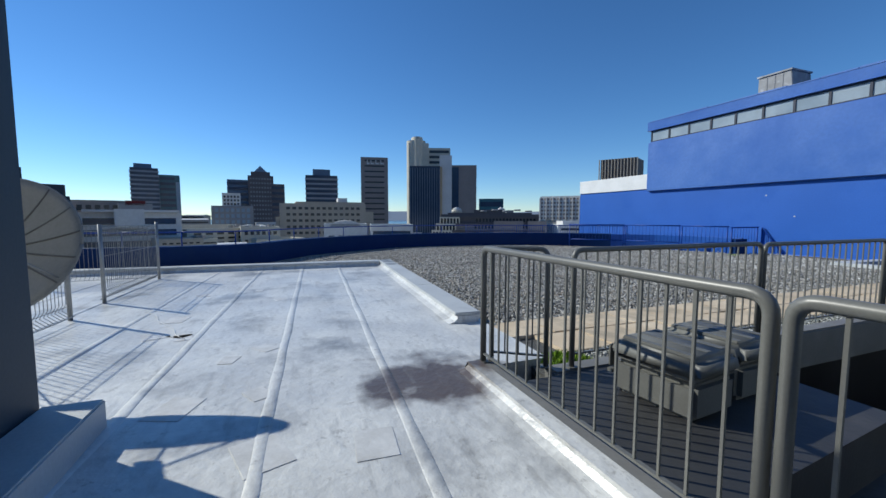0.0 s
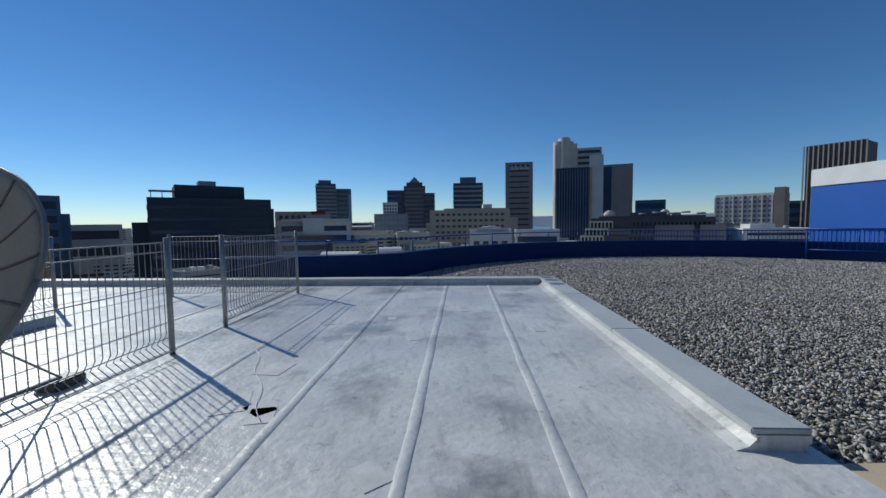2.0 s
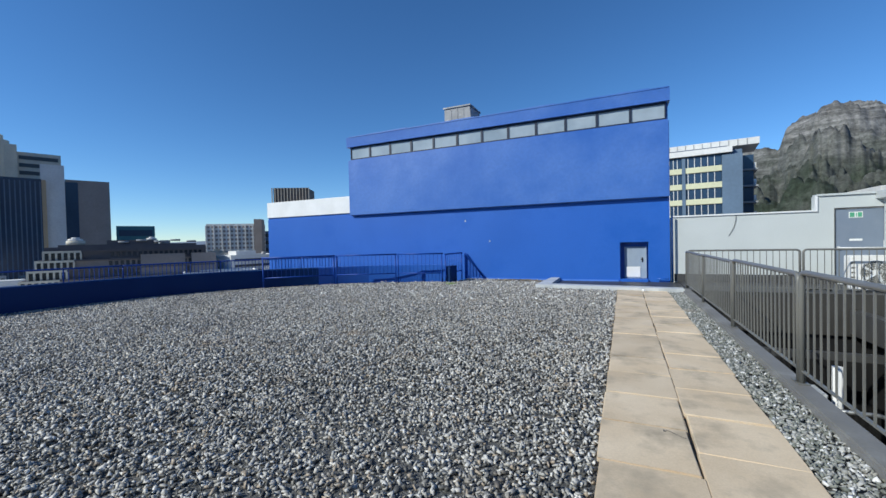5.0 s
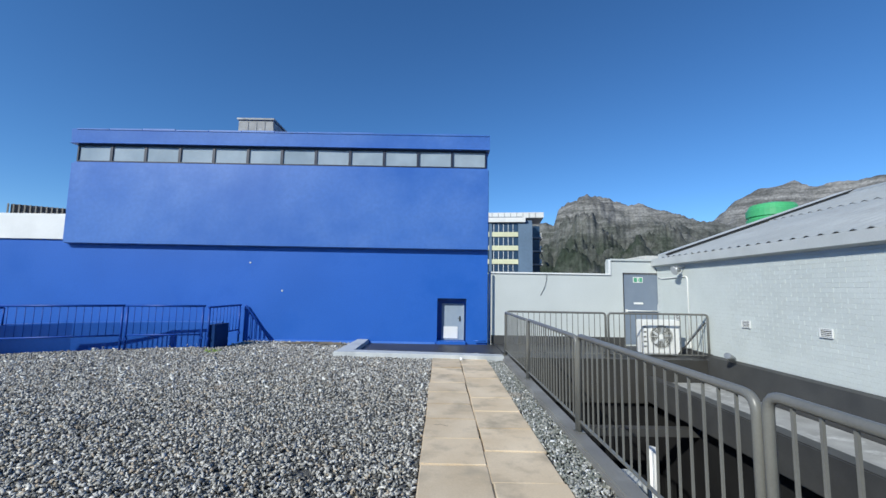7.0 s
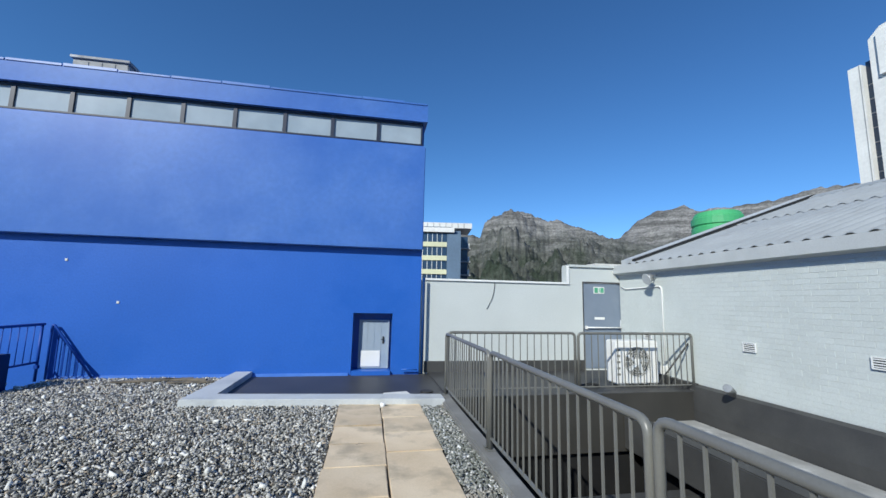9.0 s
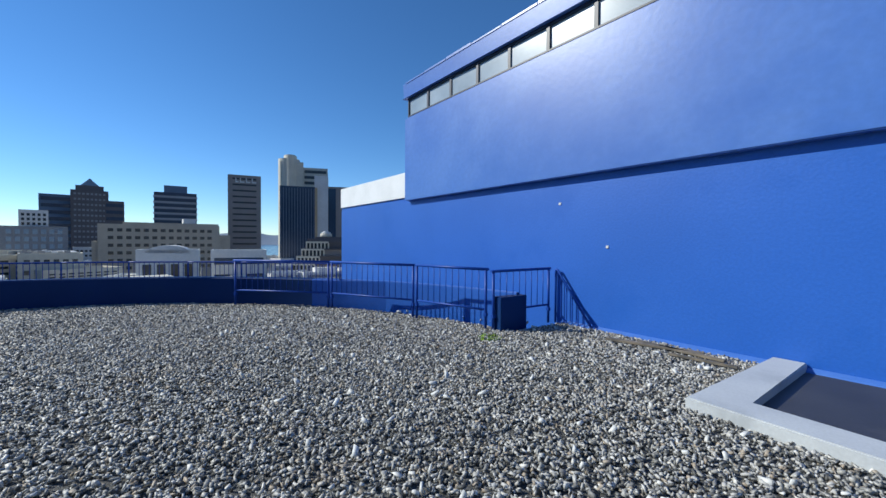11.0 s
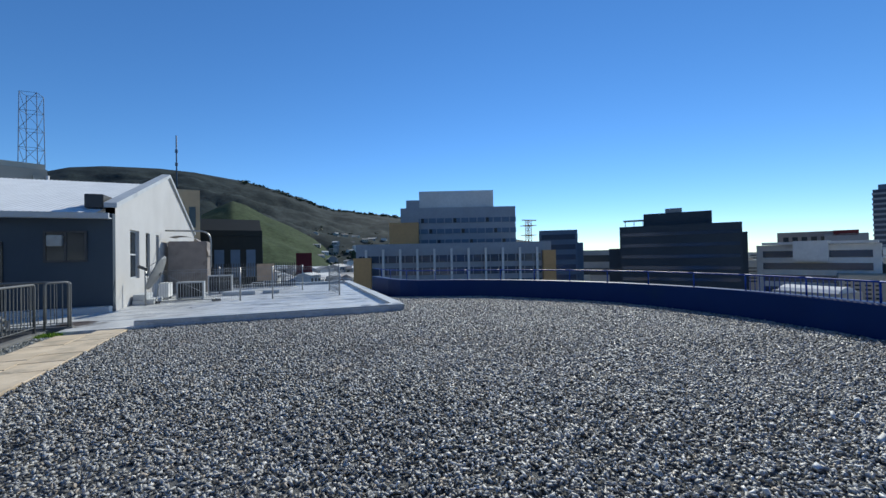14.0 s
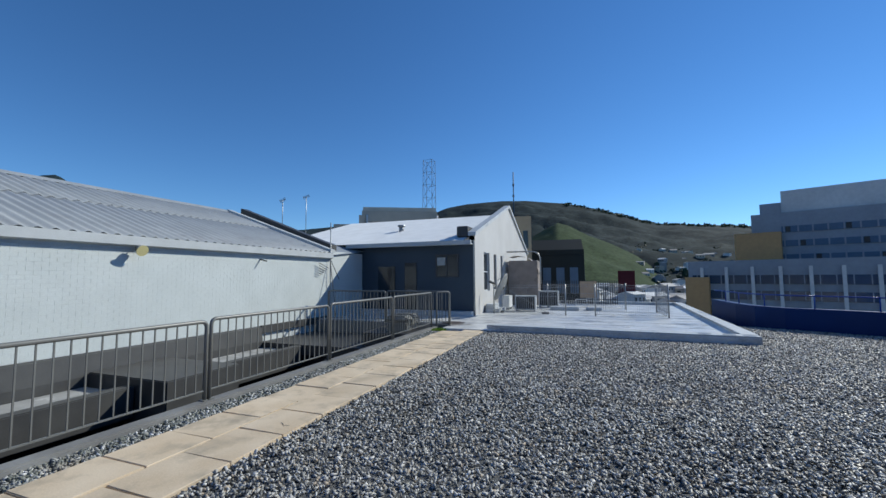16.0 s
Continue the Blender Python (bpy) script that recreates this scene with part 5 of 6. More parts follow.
def building(name, x, y, w, d, top, face, wall, label, rows=0, style="bands", win="win", cols=8, cat="building", base=None, margin=.06, fill=.5, sides=True, group=""):
    """A building whose front is w wide at (x, y) and looks towards the bearing face; its depth d lies behind. Window bands or single windows a storey."""
    base = GZ if base is None else base
    if x < -30:
        q = Matrix.Rotation(radians(-.9), 3, "Z") @ Vector((x, y + 8, 0)); x, y = q.x, q.y - 8
    t = thing(name, x, y, base, label, cat, group, "", face + 90)
    H = top - base
    bm = bmesh.new(); box(bm, -w / 2, w / 2, 0, d, 0, H)
    part("wall", bm, CM[wall], t)
    box_r = bmesh.new(); p = min(.5, w * .02)
    for a in ((-w / 2, w / 2, 0, p), (-w / 2, w / 2, d - p, d), (-w / 2, -w / 2 + p, p, d - p), (w / 2 - p, w / 2, p, d - p)):
        box(box_r, a[0], a[1], a[2], a[3], H + .0, H + .9)
    part("roof_parapet", box_r, CM[wall], t)
    if rows:
        allw = bmesh.new()
        vis = H - max(0.0, -12 - base)              # storeys that can be seen above the near roofs
        st = vis / rows
        for r in range(rows):
            z0 = H - st * (r + 1) + st * (1 - fill) * .5
            z1 = z0 + st * fill
            m = w * margin
            bm = allw if style == "grid" else bmesh.new()
            if style == "bands":
                box(bm, -w / 2 + m, w / 2 - m, -.12, .02, z0, z1)
                if sides:
                    box(bm, w / 2 - .02, w / 2 + .12, d * .06, d * .94, z0, z1); box(bm, -w / 2 - .12, -w / 2 + .02, d * .06, d * .94, z0, z1)
                part("window_band", bm, CM[win], t)
            elif style == "balcony":
                box(bm, -w / 2 - .5, w / 2 + .5, -.9, d + .5, z0, z0 + st * .32)
                part("balcony", bm, CM["bluegrey"], t)
                part("window_band", bbox(-w / 2 + .1, w / 2 - .1, -.1, .02, z0 + st * .34, z0 + st * .9), CM[win], t)
            else:
                cw = (w - 2 * m) / cols
                for c in range(cols):
                    xa = -w / 2 + m + c * cw + cw * .2
                    box(bm, xa, xa + cw * .6, -.12, .02, z0, z1)
                if sides:
                    k = max(2, int(cols * d / w)); cd = d * .9 / k
                    for c in range(k):
                        ya = d * .05 + c * cd + cd * .2
                        box(bm, w / 2 - .02, w / 2 + .12, ya, ya + cd * .6, z0, z1); box(bm, -w / 2 - .12, -w / 2 + .02, ya, ya + cd * .6, z0, z1)
        if style == "grid":
            tagged(part("glazing", allw, CM[win], t), kind="stuff")
    return t


def fins(t, w, H, n, depth, m, z0=0.0, x0=None, part_name="fin"):
    for k in range(n + 1):
        x = -w / 2 + w * k / n
        part(part_name, bbox(x - w * .006 - .12, x + w * .006 + .12, -depth, 0.0, z0, H), m, t)


def block(t, a, m, name="penthouse", **k):
    return part(name, bbox(*a, **k), m, t)


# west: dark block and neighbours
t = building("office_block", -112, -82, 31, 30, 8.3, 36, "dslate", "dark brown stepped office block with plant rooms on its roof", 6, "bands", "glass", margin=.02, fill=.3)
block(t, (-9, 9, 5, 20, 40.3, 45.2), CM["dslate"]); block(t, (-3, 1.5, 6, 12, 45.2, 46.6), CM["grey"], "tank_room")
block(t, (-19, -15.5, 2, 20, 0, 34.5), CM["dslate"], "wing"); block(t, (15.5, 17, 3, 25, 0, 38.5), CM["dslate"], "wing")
block(t, (-15, -9, 6, 9, 43.2, 43.6), CM["grey"], "canopy")
for k in range(3):
    block(t, (-14.6 + k * 2.6, -14.4 + k * 2.6, 7, 7.2, 41.2, 43.2), CM["grey"], "canopy_post")
building("apartment_block", -213, -95, 24, 15, 7.5, 19, "brown", "brown apartment block far off", 4, "grid", cols=7)
t = building("office_block", -206, -82, 12, 12, 6.0, 19, "grey", "low block with a dark red roof board", 2)
block(t, (-3.5, 3.5, 0, .6, 38.2, 40.2), CM["red"], "sign_board")
t = building("low_office", -139, -62, 25, 14, 1.6, 18, "white", "white low modern offices with dark window bands", 4, "bands", "glass", fill=.55)
block(t, (-4, 3, -3, 8, 30, 35.5), CM["white"], "stair_core"); block(t, (-11, 12, -1.5, 13, 34.6, 35.3), CM["roofw"], "roof_slab")
t = building("tower", -457, -153, 22, 20, 47, 17, "slate", "dark residential tower with pale balconies", 14, "balcony", "glass")
block(t, (-8, 6, 3, 15, 79, 84), CM["slate"])
t = building("tower", -471, -138, 21, 20, 42, 15, "teal", "blue-green glass tower with pale edges", 10, "bands", "glass", margin=.2)
block(t, (7, 10.6, -.6, 10, 0, 68), CM["pale"], "glass_edge"); block(t, (-10.6, -7, -2, 8, 0, 58), CM["grey"], "fin_wall")
t = building("office_block", -294, -56, 25, 16, 7.5, 8, "grey", "light grey office block with square windows", 5, "grid", "pale", cols=7, fill=.62)
block(t, (-6, 5, 2, 12, 39.5, 49), CM["white"], "upper_block")
bm = bmesh.new()
for r in range(3):
    for c in range(5):
        box(bm, -5 + c * 2.0, -3.9 + c * 2.0, 1.9, 2.05, 41 + r * 2.4, 42.4 + r * 2.4)
tagged(part("glazing", bm, CM["win"], t), kind="stuff")
t = building("tower", -454, -72, 20, 22, 38, 7, "slate", "dark tower block with a lower shoulder", 9, "bands", "glass")
t = building("tower", -446, -50, 24, 22, 42, 4, "dbrown", "dark brown tower with a pyramid roof", 12, "grid", "grey", cols=8, fill=.35)
block(t, (-9, 9, 2, 18, 74, 79), CM["dbrown"])
bm = bmesh.new()
vv = [bm.verts.new(p) for p in ((-6, 3, 79), (6, 3, 79), (6, 15, 79), (-6, 15, 79), (0, 9, 86))]
for a, b in ((0, 1), (1, 2), (2, 3), (3, 0)):
    bm.faces.new((vv[a], vv[b], vv[4]))
part("pyramid_roof", bm, CM["grey"], t)
building("tower", -447, -34, 13, 18, 34, 3, "dbrown", "dark brown lower wing of a tower", 8, "bands", "glass")
t = building("tower", -446, 10, 33, 24, 44.5, -3, "slate", "dark hotel tower with pale balcony bands", 11, "balcony", "glass")
block(t, (-9, 9, 2, 14, 76.5, 84), CM["slate"]); block(t, (-14, 14, 2, 14, 0, 20), CM["slate"], "podium")
t = building("tower", -489, 75, 33, 30, 73, -10, "brown", "brown banded office tower with a pale sign near its top", 13, "bands", "win", margin=.14, fill=.28, sides=True)
x = -9
for k, w_ in enumerate((3, 4.5, 4.5, 4.5)):                     # unlettered mark: plain bars
    block(t, (x, x + w_, -.4, -.1, 97.5, 99), CM["white"], "sign_bar"); block(t, (x, x + 1, -.4, -.1, 99, 102.5), CM["white"], "sign_bar")
    x += w_ + 1.4
# large low beige building
t = building("office_block", -216, -2, 44, 26, 7.3, 1, "beige", "large low beige office building with paired windows", 6, "grid", cols=13, fill=.42)
block(t, (-14, 22, 3, 24, 39.2, 41.2), CM["beige"], "top_floor"); block(t, (22.1, 27, 3, 24, 0, 36), CM["beige"], "wing")
block(t, (8, 13, 6, 12, 41.2, 43.5), CM["roofw"], "plant_room"); block(t, (-24, -22.1, 2, 20, 0, 33), CM["beige"], "wing")
t = building("tower", -305, 77, 16, 20, 59, -16, "cream", "cream tower with a rounded shaft", 0)
for cx, rx, ry, zt in ((-2.0, 7.6, 7.0, 94), (-1.2, 4.6, 8.2, 96.5)):
    part("shaft", prism(bmesh.new(), [(cx + rx * math.cos(a) , 5 + ry * math.sin(a)) for a in np.linspace(0, 2 * math.pi, 29)[:-1]], 0, zt), CM["cream"], t, "rounded cream shaft")
building("tower", -304, 94, 18, 22, 56, -19, "cream", "cream tower slab with dark window bands under a curved top", 16, "bands", "win", margin=.06, fill=.5)
t = building("glass_tower", -273, 72, 22, 18, 37, -18, "glass", "dark glass tower with fine vertical fins", 0)
fins(t, 21, 68.6, 12, .35, CM["slate"]); block(t, (11.02, 12.6, -.4, 10, 0, 69.5), CM["tan"], "end_wall")
t = building("tower", -270, 87, 9, 22, 45, -21, "white", "slim white blade tower", 0)
t = building("glass_tower", -266, 100, 18, 16, 38, -23, "brown", "brown tower with a dark glass end", 0)
block(t, (-9.3, -4, -.3, 4, 0, 69.5), CM["glass"], "glass_wall")
building("office_block", -425, 203, 29, 20, 22, -27, "teal", "teal glass block far off", 3, "bands", "glass")
# stepped terraced block
t = building("terraced_block", -157, 66, 44, 22, 1.6, -27, "dbrown", "brown stepped terraced apartments with pale arched bays and dark windows", 0)
for k in range(6):
    z = 33.4 - k * 3.0
    off = k * 1.7
    block(t, (-22 - off, 22 + off * .7, -1.2 - off * .5, 10, z - .5, z), CM["dbrown"], "terrace")
    block(t, (-21.6 - off, 21.4 + off * .7, -.5 - off * .5, 9, z - 2.95, z - .51), CM["brown" if k % 2 else "dbrown"], "storey")
    bm = bmesh.new()
    for c in range(18 + k):
        xa = -6 - off * .3 + c * (27 + off) / (18 + k)
        box(bm, xa, xa + .9, -.62 - off * .5, -.4 - off * .5, z - 2.3, z - .8)
    tagged(part("glazing", bm, CM["win"], t), kind="stuff")
    # pale bays with openings on the sunny corner
    x0 = -22.4 - off
    block(t, (x0, x0 + 9, -1.5 - off * .5, 2, z - .75, z - .1), CM["cream"], "bay_beam")
    for c in range(7):
        block(t, (x0 + c * 1.45, x0 + c * 1.45 + .5, -1.5 - off * .5, -.9 - off * .5, z - 3.0, z - .76), CM["cream"], "bay_pier")
    block(t, (x0 + .1, x0 + 8.9, -.7 - off * .5, -.55 - off * .5, z - 3.0, z - .76), CM["win"], "bay_glass")
for xa, w_ in ((2, 13), (17, 8)):
    block(t, (xa, xa + w_, -2.4, 2, 21, 31.5), CM["brown"], "panel_wall")
block(t, (-19, 19, 1, 12, 33.5, 35.2), CM["dbrown"], "top_floor"); block(t, (-7, 6, 2, 10, 35.2, 36.6), CM["dbrown"], "top_floor"); block(t, (8, 11, 3, 9, 35.2, 36.4), CM["roofg"], "plant_room")
for cx, rr_ in ((-15, 2.4), (5.5, 1.9)):
    part("drum", tube(bmesh.new(), [(cx, 4, 35.2), (cx, 4, 36.6)], rr_, 16), CM["cream"], t)
    part("dome", tube(tube(bmesh.new(), [(cx, 4, 36.6), (cx, 4, 37.2)], rr_ * .8, 16), [(cx, 4, 37.2), (cx, 4, 37.7)], rr_ * .45, 12), CM["roofw"], t)
for q in range(5):
    part("flue", tube(bmesh.new(), [(-4 + q * 5, 1.5, 35.9 + (q % 2) * .5), (-1 + q * 5, 1.5, 35.9 + (q % 2) * .5)], .35, 8), CM["grey"], t)
# ribbed beige block and others to the north west
t = building("ribbed_block", -301, 213, 42, 18, 19.5, -52, "white", "long pale block with vertical ribs", 9, "grid", "brown", cols=14, fill=.5, margin=.01)
fins(t, 42, 51, 7, 1.2, CM["white"]); block(t, (16, 22, -2, 10, 0, 56), CM["brown"], "stair_core")
building("office_block", -305, 252, 14, 14, 14, -41, "slate", "blue-grey block far off", 4)
t = building("tower", -250, 227, 27, 24, 47, -60, "dbrown", "dark tower with close vertical ribs", 0)
fins(t, 29, 80, 12, 1.0, CM["beige"])
# near low roofs
t = building("low_hall", -116, -2, 12.5, 9, -1.6, -7, "white", "white hall with a shallow domed roof", 1, "grid", cols=4)
bm = bmesh.new()
extrude_profile(bm, [(4.5 * math.cos(a), 30.4 + 1.9 * math.sin(a)) for a in np.linspace(0, math.pi, 9)], (0, 0, 0), (0, 9, 0))
part("dome_roof", bm, CM["roofw"], t)
building("low_office", -134, 16, 15, 10, -2.2, -10, "white", "white low offices with a pale canopy roof", 2, "bands", "glass", fill=.4)
crng = random.Random(11)
for i in range(300):                         # lesser roofs of the streets between
    az, dist = crng.uniform(108, 262), crng.uniform(62, 560)
    if i < 70:
        az, dist = crng.uniform(118, 200), crng.uniform(60, 190)
    x, y = -4 + dist * math.cos(radians(az)), -8 + dist * math.sin(radians(az))
    if y > -2 and x > -40 or (190 < az and dist < 75):
        continue
    top = crng.uniform(-17, -6.0) if dist < 150 else crng.uniform(-14, -4.5 + dist * .012)
    if 146 < az < 173 and dist < 300:
        top = min(top, -11)
    small = dist < 150
    if az > 222:
        top -= 6
    w_, d_ = (crng.uniform(7, 14), crng.uniform(6, 12)) if small else (crng.uniform(9, 24), crng.uniform(8, 18))
    wall_ = crng.choice(["white", "beige", "cream", "white", "roofg", "white", "roofw", "cream"])
    t = building("city_building", x, y, w_, d_, top, math.degrees(math.atan2(-y, -x)) + crng.uniform(-35, 35),
                 wall_, "low city building with rows of windows", crng.choice([4, 5, 6]) if small else crng.choice([3, 4, 5]), crng.choice(["grid", "grid", "bands"]), cols=crng.choice([5, 6, 8]), fill=.42, group="lesser city buildings", sides=False)
    H_ = top - GZ
    kind_ = crng.random()
    if kind_ < .35:                         # plant room and a tank
        block(t, (-w_ * .3, w_ * .05, d_ * .3, d_ * .7, H_, H_ + 2.4), CM[wall_], "plant_room")
        part("tank", tube(bmesh.new(), [(w_ * .28, d_ * .5, H_), (w_ * .28, d_ * .5, H_ + 1.8)], .9, 10), CM["roofg"], t)
    elif kind_ < .6:                        # vaulted sheet roof
        part("vaulted_roof", extrude_profile(bmesh.new(), [(d_ * .46 * math.cos(a), H_ + 1.8 * math.sin(a)) for a in np.linspace(0, math.pi, 8)], (-w_ * .46, d_ / 2, 0), (w_ * .46, d_ / 2, 0)), CM["roofw"], t)
    elif kind_ < .8:                        # roof units and ducts
        for q in range(4):
            xa = -w_ * .4 + q * w_ * .2
            block(t, (xa, xa + w_ * .1, d_ * .25, d_ * .45, H_, H_ + crng.uniform(.8, 1.8)), CM[crng.choice(["roofw", "grey", "roofg"])], "roof_unit")
# north: apartments beside the blue building
t = building("apartment_building", 22, 136, 22, 20, 26.5, -98, "slate", "modern apartment building with pale yellow spandrels and dark glass", 0)
for r in range(8):
    z = 53.2 - r * 5.0
    for xa, xb in ((-11.0, -4.6), (-3.6, 5.9)):
        block(t, (xa, xb, -1.5, 3, z, z + 1.7), CM["yel"], "spandrel")
        block(t, (xa + .1, xb - .1, -1.1, 2, z + 1.71, z + 4.9), CM["glass"], "window_band")
        for q in range(5):
            xx = xa + .6 + q * (xb - xa - .8) / 5
            block(t, (xx, xx + .18, -1.25, -1.11, z + 1.71, z + 4.9), CM["white"], "mullion")
    block(t, (11.01, 15.2, 4, 18, z, z + .5), CM["grey"], "balcony")
    block(t, (11.01, 14.2, 5, 17, z + .51, z + 4.9), CM["glass"], "window_band")
    for q in (0, 1, 2):
        block(t, (14.0, 14.9, 5.5 + q * 4, 7.6 + q * 4, z + .8, z + 2.4), CM["white"], "balcony_front")
block(t, (-4.59, -3.61, -1.6, 2, 0, 58), CM["slate"], "pier"); block(t, (5.91, 11, -1.4, 2, 0, 58), CM["slate"], "pier")
block(t, (-11.5, 8.5, -2.2, 18, 58.51, 60.2), CM["white"], "roof_slab"); block(t, (-10.5, 7.5, 1, 16, 60.21, 61.0), CM["glass"], "window_band")
block(t, (-11.0, 15.5, 3, 18, 61.01, 63.0), CM["white"], "top_floor")
for q in range(11):
    block(t, (-10.6 + q * 2.3, -10.4 + q * 2.3, 2.9, 2.99, 61.1, 62.9), CM["grey"], "panel_joint")
# east: white office tower
t = thing("office_tower", 161.0, 72.9, GZ, "tall white concrete office tower with rows of deep narrow windows", "building", "", "", 274)
block(t, (0, 44, 0, 26, 0, 115.2), CM["white"], "wall")
bm = bmesh.new()
for r in range(20):
    for c in range(28):
        x = .9 + c * 1.53
        box(bm, x, x + .62, -.05, .03, 106.0 - r * 4.4, 109.0 - r * 4.4)
tagged(part("glazing", bm, CM["win"], t), kind="stuff")
for c in range(29):
    x = .35 + c * 1.53
    block(t, (x, x + .34, -.55, -.01, 0, 109.6), CM["white"], "fin")
for r in range(20):
    block(t, (.0, 44, -.42, -.06, 104.9 - r * 4.4, 105.9 - r * 4.4), CM["white"], "spandrel")
for c in range(15):
    x = .9 + c * 3.0
    block(t, (x, x + .5, -.3, -.01, 110.2, 115.0), CM["white"], "parapet_fin")
block(t, (0, 44, -.56, .3, 115.21, 115.6), CM["white"], "coping")
bm = bmesh.new()
prof = [(-14.4, 0), (-14.4, 122.3), (-11.2, 125.3), (-7.6, 125.5), (-7.4, 124.3), (-6.9, 126.2), (-1.5, 124.8), (7.5, 117.0), (7.5, 115.2), (0, 114), (0, 0)]
a_ = [bm.verts.new((x, -.6, z)) for x, z in prof]; b_ = [bm.verts.new((x, 16, z)) for x, z in prof]
bm.faces.new(a_); bm.faces.new(b_[::-1])
for q in range(len(prof)):
    bm.faces.new((a_[q], a_[(q + 1) % len(prof)], b_[(q + 1) % len(prof)], b_[q]))
part("stair_tower", bm, CM["white"], t, "stair tower with a notched sloping top")
block(t, (-11.9, -5.0, -1.7, -.61, 108.6, 123.2), CM["white"], "raised_panel")
bm = bmesh.new()
for r in range(16):
    for x in (-8.4, -6.5):
        box(bm, x, x + .8, -.65, -.55, 104.0 - r * 4.4, 107.0 - r * 4.4)
tagged(part("glazing", bm, CM["win"], t), kind="stuff")
block(t, (-17.0, -14.41, 2, 14, 0, 116.5), CM["glass"], "glass_slot")
for r in range(22):
    block(t, (-16.9, -14.5, 1.9, 1.99, 3 + r * 5, 3.4 + r * 5), CM["grey"], "transom")
block(t, (-20.6, -17.01, -.4, 14, 0, 115.2), CM["white"], "end_wall"); block(t, (-17.6, -17.4, -.5, -.41, 0, 115), CM["grey"], "joint")
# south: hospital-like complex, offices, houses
# blue-grey walls and slate bands hold the haze in their colour
t = building("office_complex", -67.5, -138.8, 44, 26, 18.8, 65, "bluegrey", "office complex with long window bands, walls tinted blue-grey for haze", 0)
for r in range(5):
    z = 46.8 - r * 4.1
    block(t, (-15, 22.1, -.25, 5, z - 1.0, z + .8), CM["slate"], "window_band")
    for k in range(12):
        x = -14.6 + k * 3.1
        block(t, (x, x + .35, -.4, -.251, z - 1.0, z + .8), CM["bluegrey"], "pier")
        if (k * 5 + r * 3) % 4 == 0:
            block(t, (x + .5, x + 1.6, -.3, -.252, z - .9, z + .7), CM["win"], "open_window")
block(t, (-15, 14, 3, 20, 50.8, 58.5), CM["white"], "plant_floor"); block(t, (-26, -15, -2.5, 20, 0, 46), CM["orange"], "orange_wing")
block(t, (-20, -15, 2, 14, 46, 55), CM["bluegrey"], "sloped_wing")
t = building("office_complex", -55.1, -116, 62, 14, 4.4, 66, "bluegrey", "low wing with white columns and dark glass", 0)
for r in range(4):
    z = 33.5 - r * 3.9
    block(t, (-30, 28, -.3, 2, z - 2.2, z), CM["glass"], "window_band")
    for k in range(22):
        x = -29 + k * 2.7
        block(t, (x, x + .2, -.42, -.301, z - 2.2, z), CM["bluegrey"], "mullion")
for k in range(11):
    x = -28 + k * 5.4
    block(t, (x, x + .7, -1.0, -.31, 0, 35.6), CM["white"], "column")
block(t, (-31.5, -26, -1.6, 6, 0, 33), CM["orange"], "orange_wing"); block(t, (28.1, 32, -1.6, 6, 0, 34.5), CM["orange"], "orange_wing")
t = building("round_office", -123, -149, 17, 17, 11, 51, "slate", "dark office block with an uneven roof", 5, "bands", "glass")
block(t, (8.5, 11, 2, 12, 0, 38), CM["slate"], "wing")
building("low_block", -157, -158, 19, 12, 1.5, 46, "grey", "low grey block far off", 2)
building("orange_block", 7.34, -62.3, 4.2, 10, 10, 99, "tan", "orange rendered house with small windows", 4, "grid", cols=3)
t = building("dark_house", 2.8, -71, 10, 9, 5.2, 96, "blackgreen", "dark green-black gabled building", 2, "grid", "slate", cols=4)
bm = bmesh.new(); extrude_profile(bm, [(-4.6, 37.2), (0, 40.2), (4.6, 37.2)], (-5, 4.5, 0), (5, 4.5, 0)); part("roof", bm, CM["blackgreen"], t)
# brutal plant room above the house roof and the lattice tower
t = building("plant_block", 17.9, -43, 8.6, 9, 9.0, 118, "cream", "pale concrete rooftop block with slots and side piers", 0, base=-4)
for k in range(5):
    block(t, (-3.7 + k * 1.5, -2.5 + k * 1.5, -.08, .2, 10.9, 11.5), CM["win"], "slot")
    block(t, (-3.8 + k * 1.5, -2.4 + k * 1.5, -.14, -.081, 11.52, 11.66), CM["brown"], "slot_hood")
block(t, (-4.4, 4.4, -.45, 9, 12.1, 13.4), CM["beige"], "cornice"); block(t, (-4.5, 4.5, -.25, 9.2, 11.9, 12.09), CM["brown"], "shadow_joint")
for p in (-4.7, 3.5):
    block(t, (p, p + .6, -.9, .2, 7, 12.8), CM["beige"], "pier")
    part("pipe", tube(bmesh.new(), [(p + .9, -.5, 7), (p + .9, -.5, 12.9)], .12, 8), CM["white"], t)
block(t, (-7.6, -4.8, .5, 8, 0, 11.4), CM["cream"], "side_wing"); block(t, (-7.7, -4.75, .4, 8.1, 11.41, 11.9), CM["beige"], "side_coping")
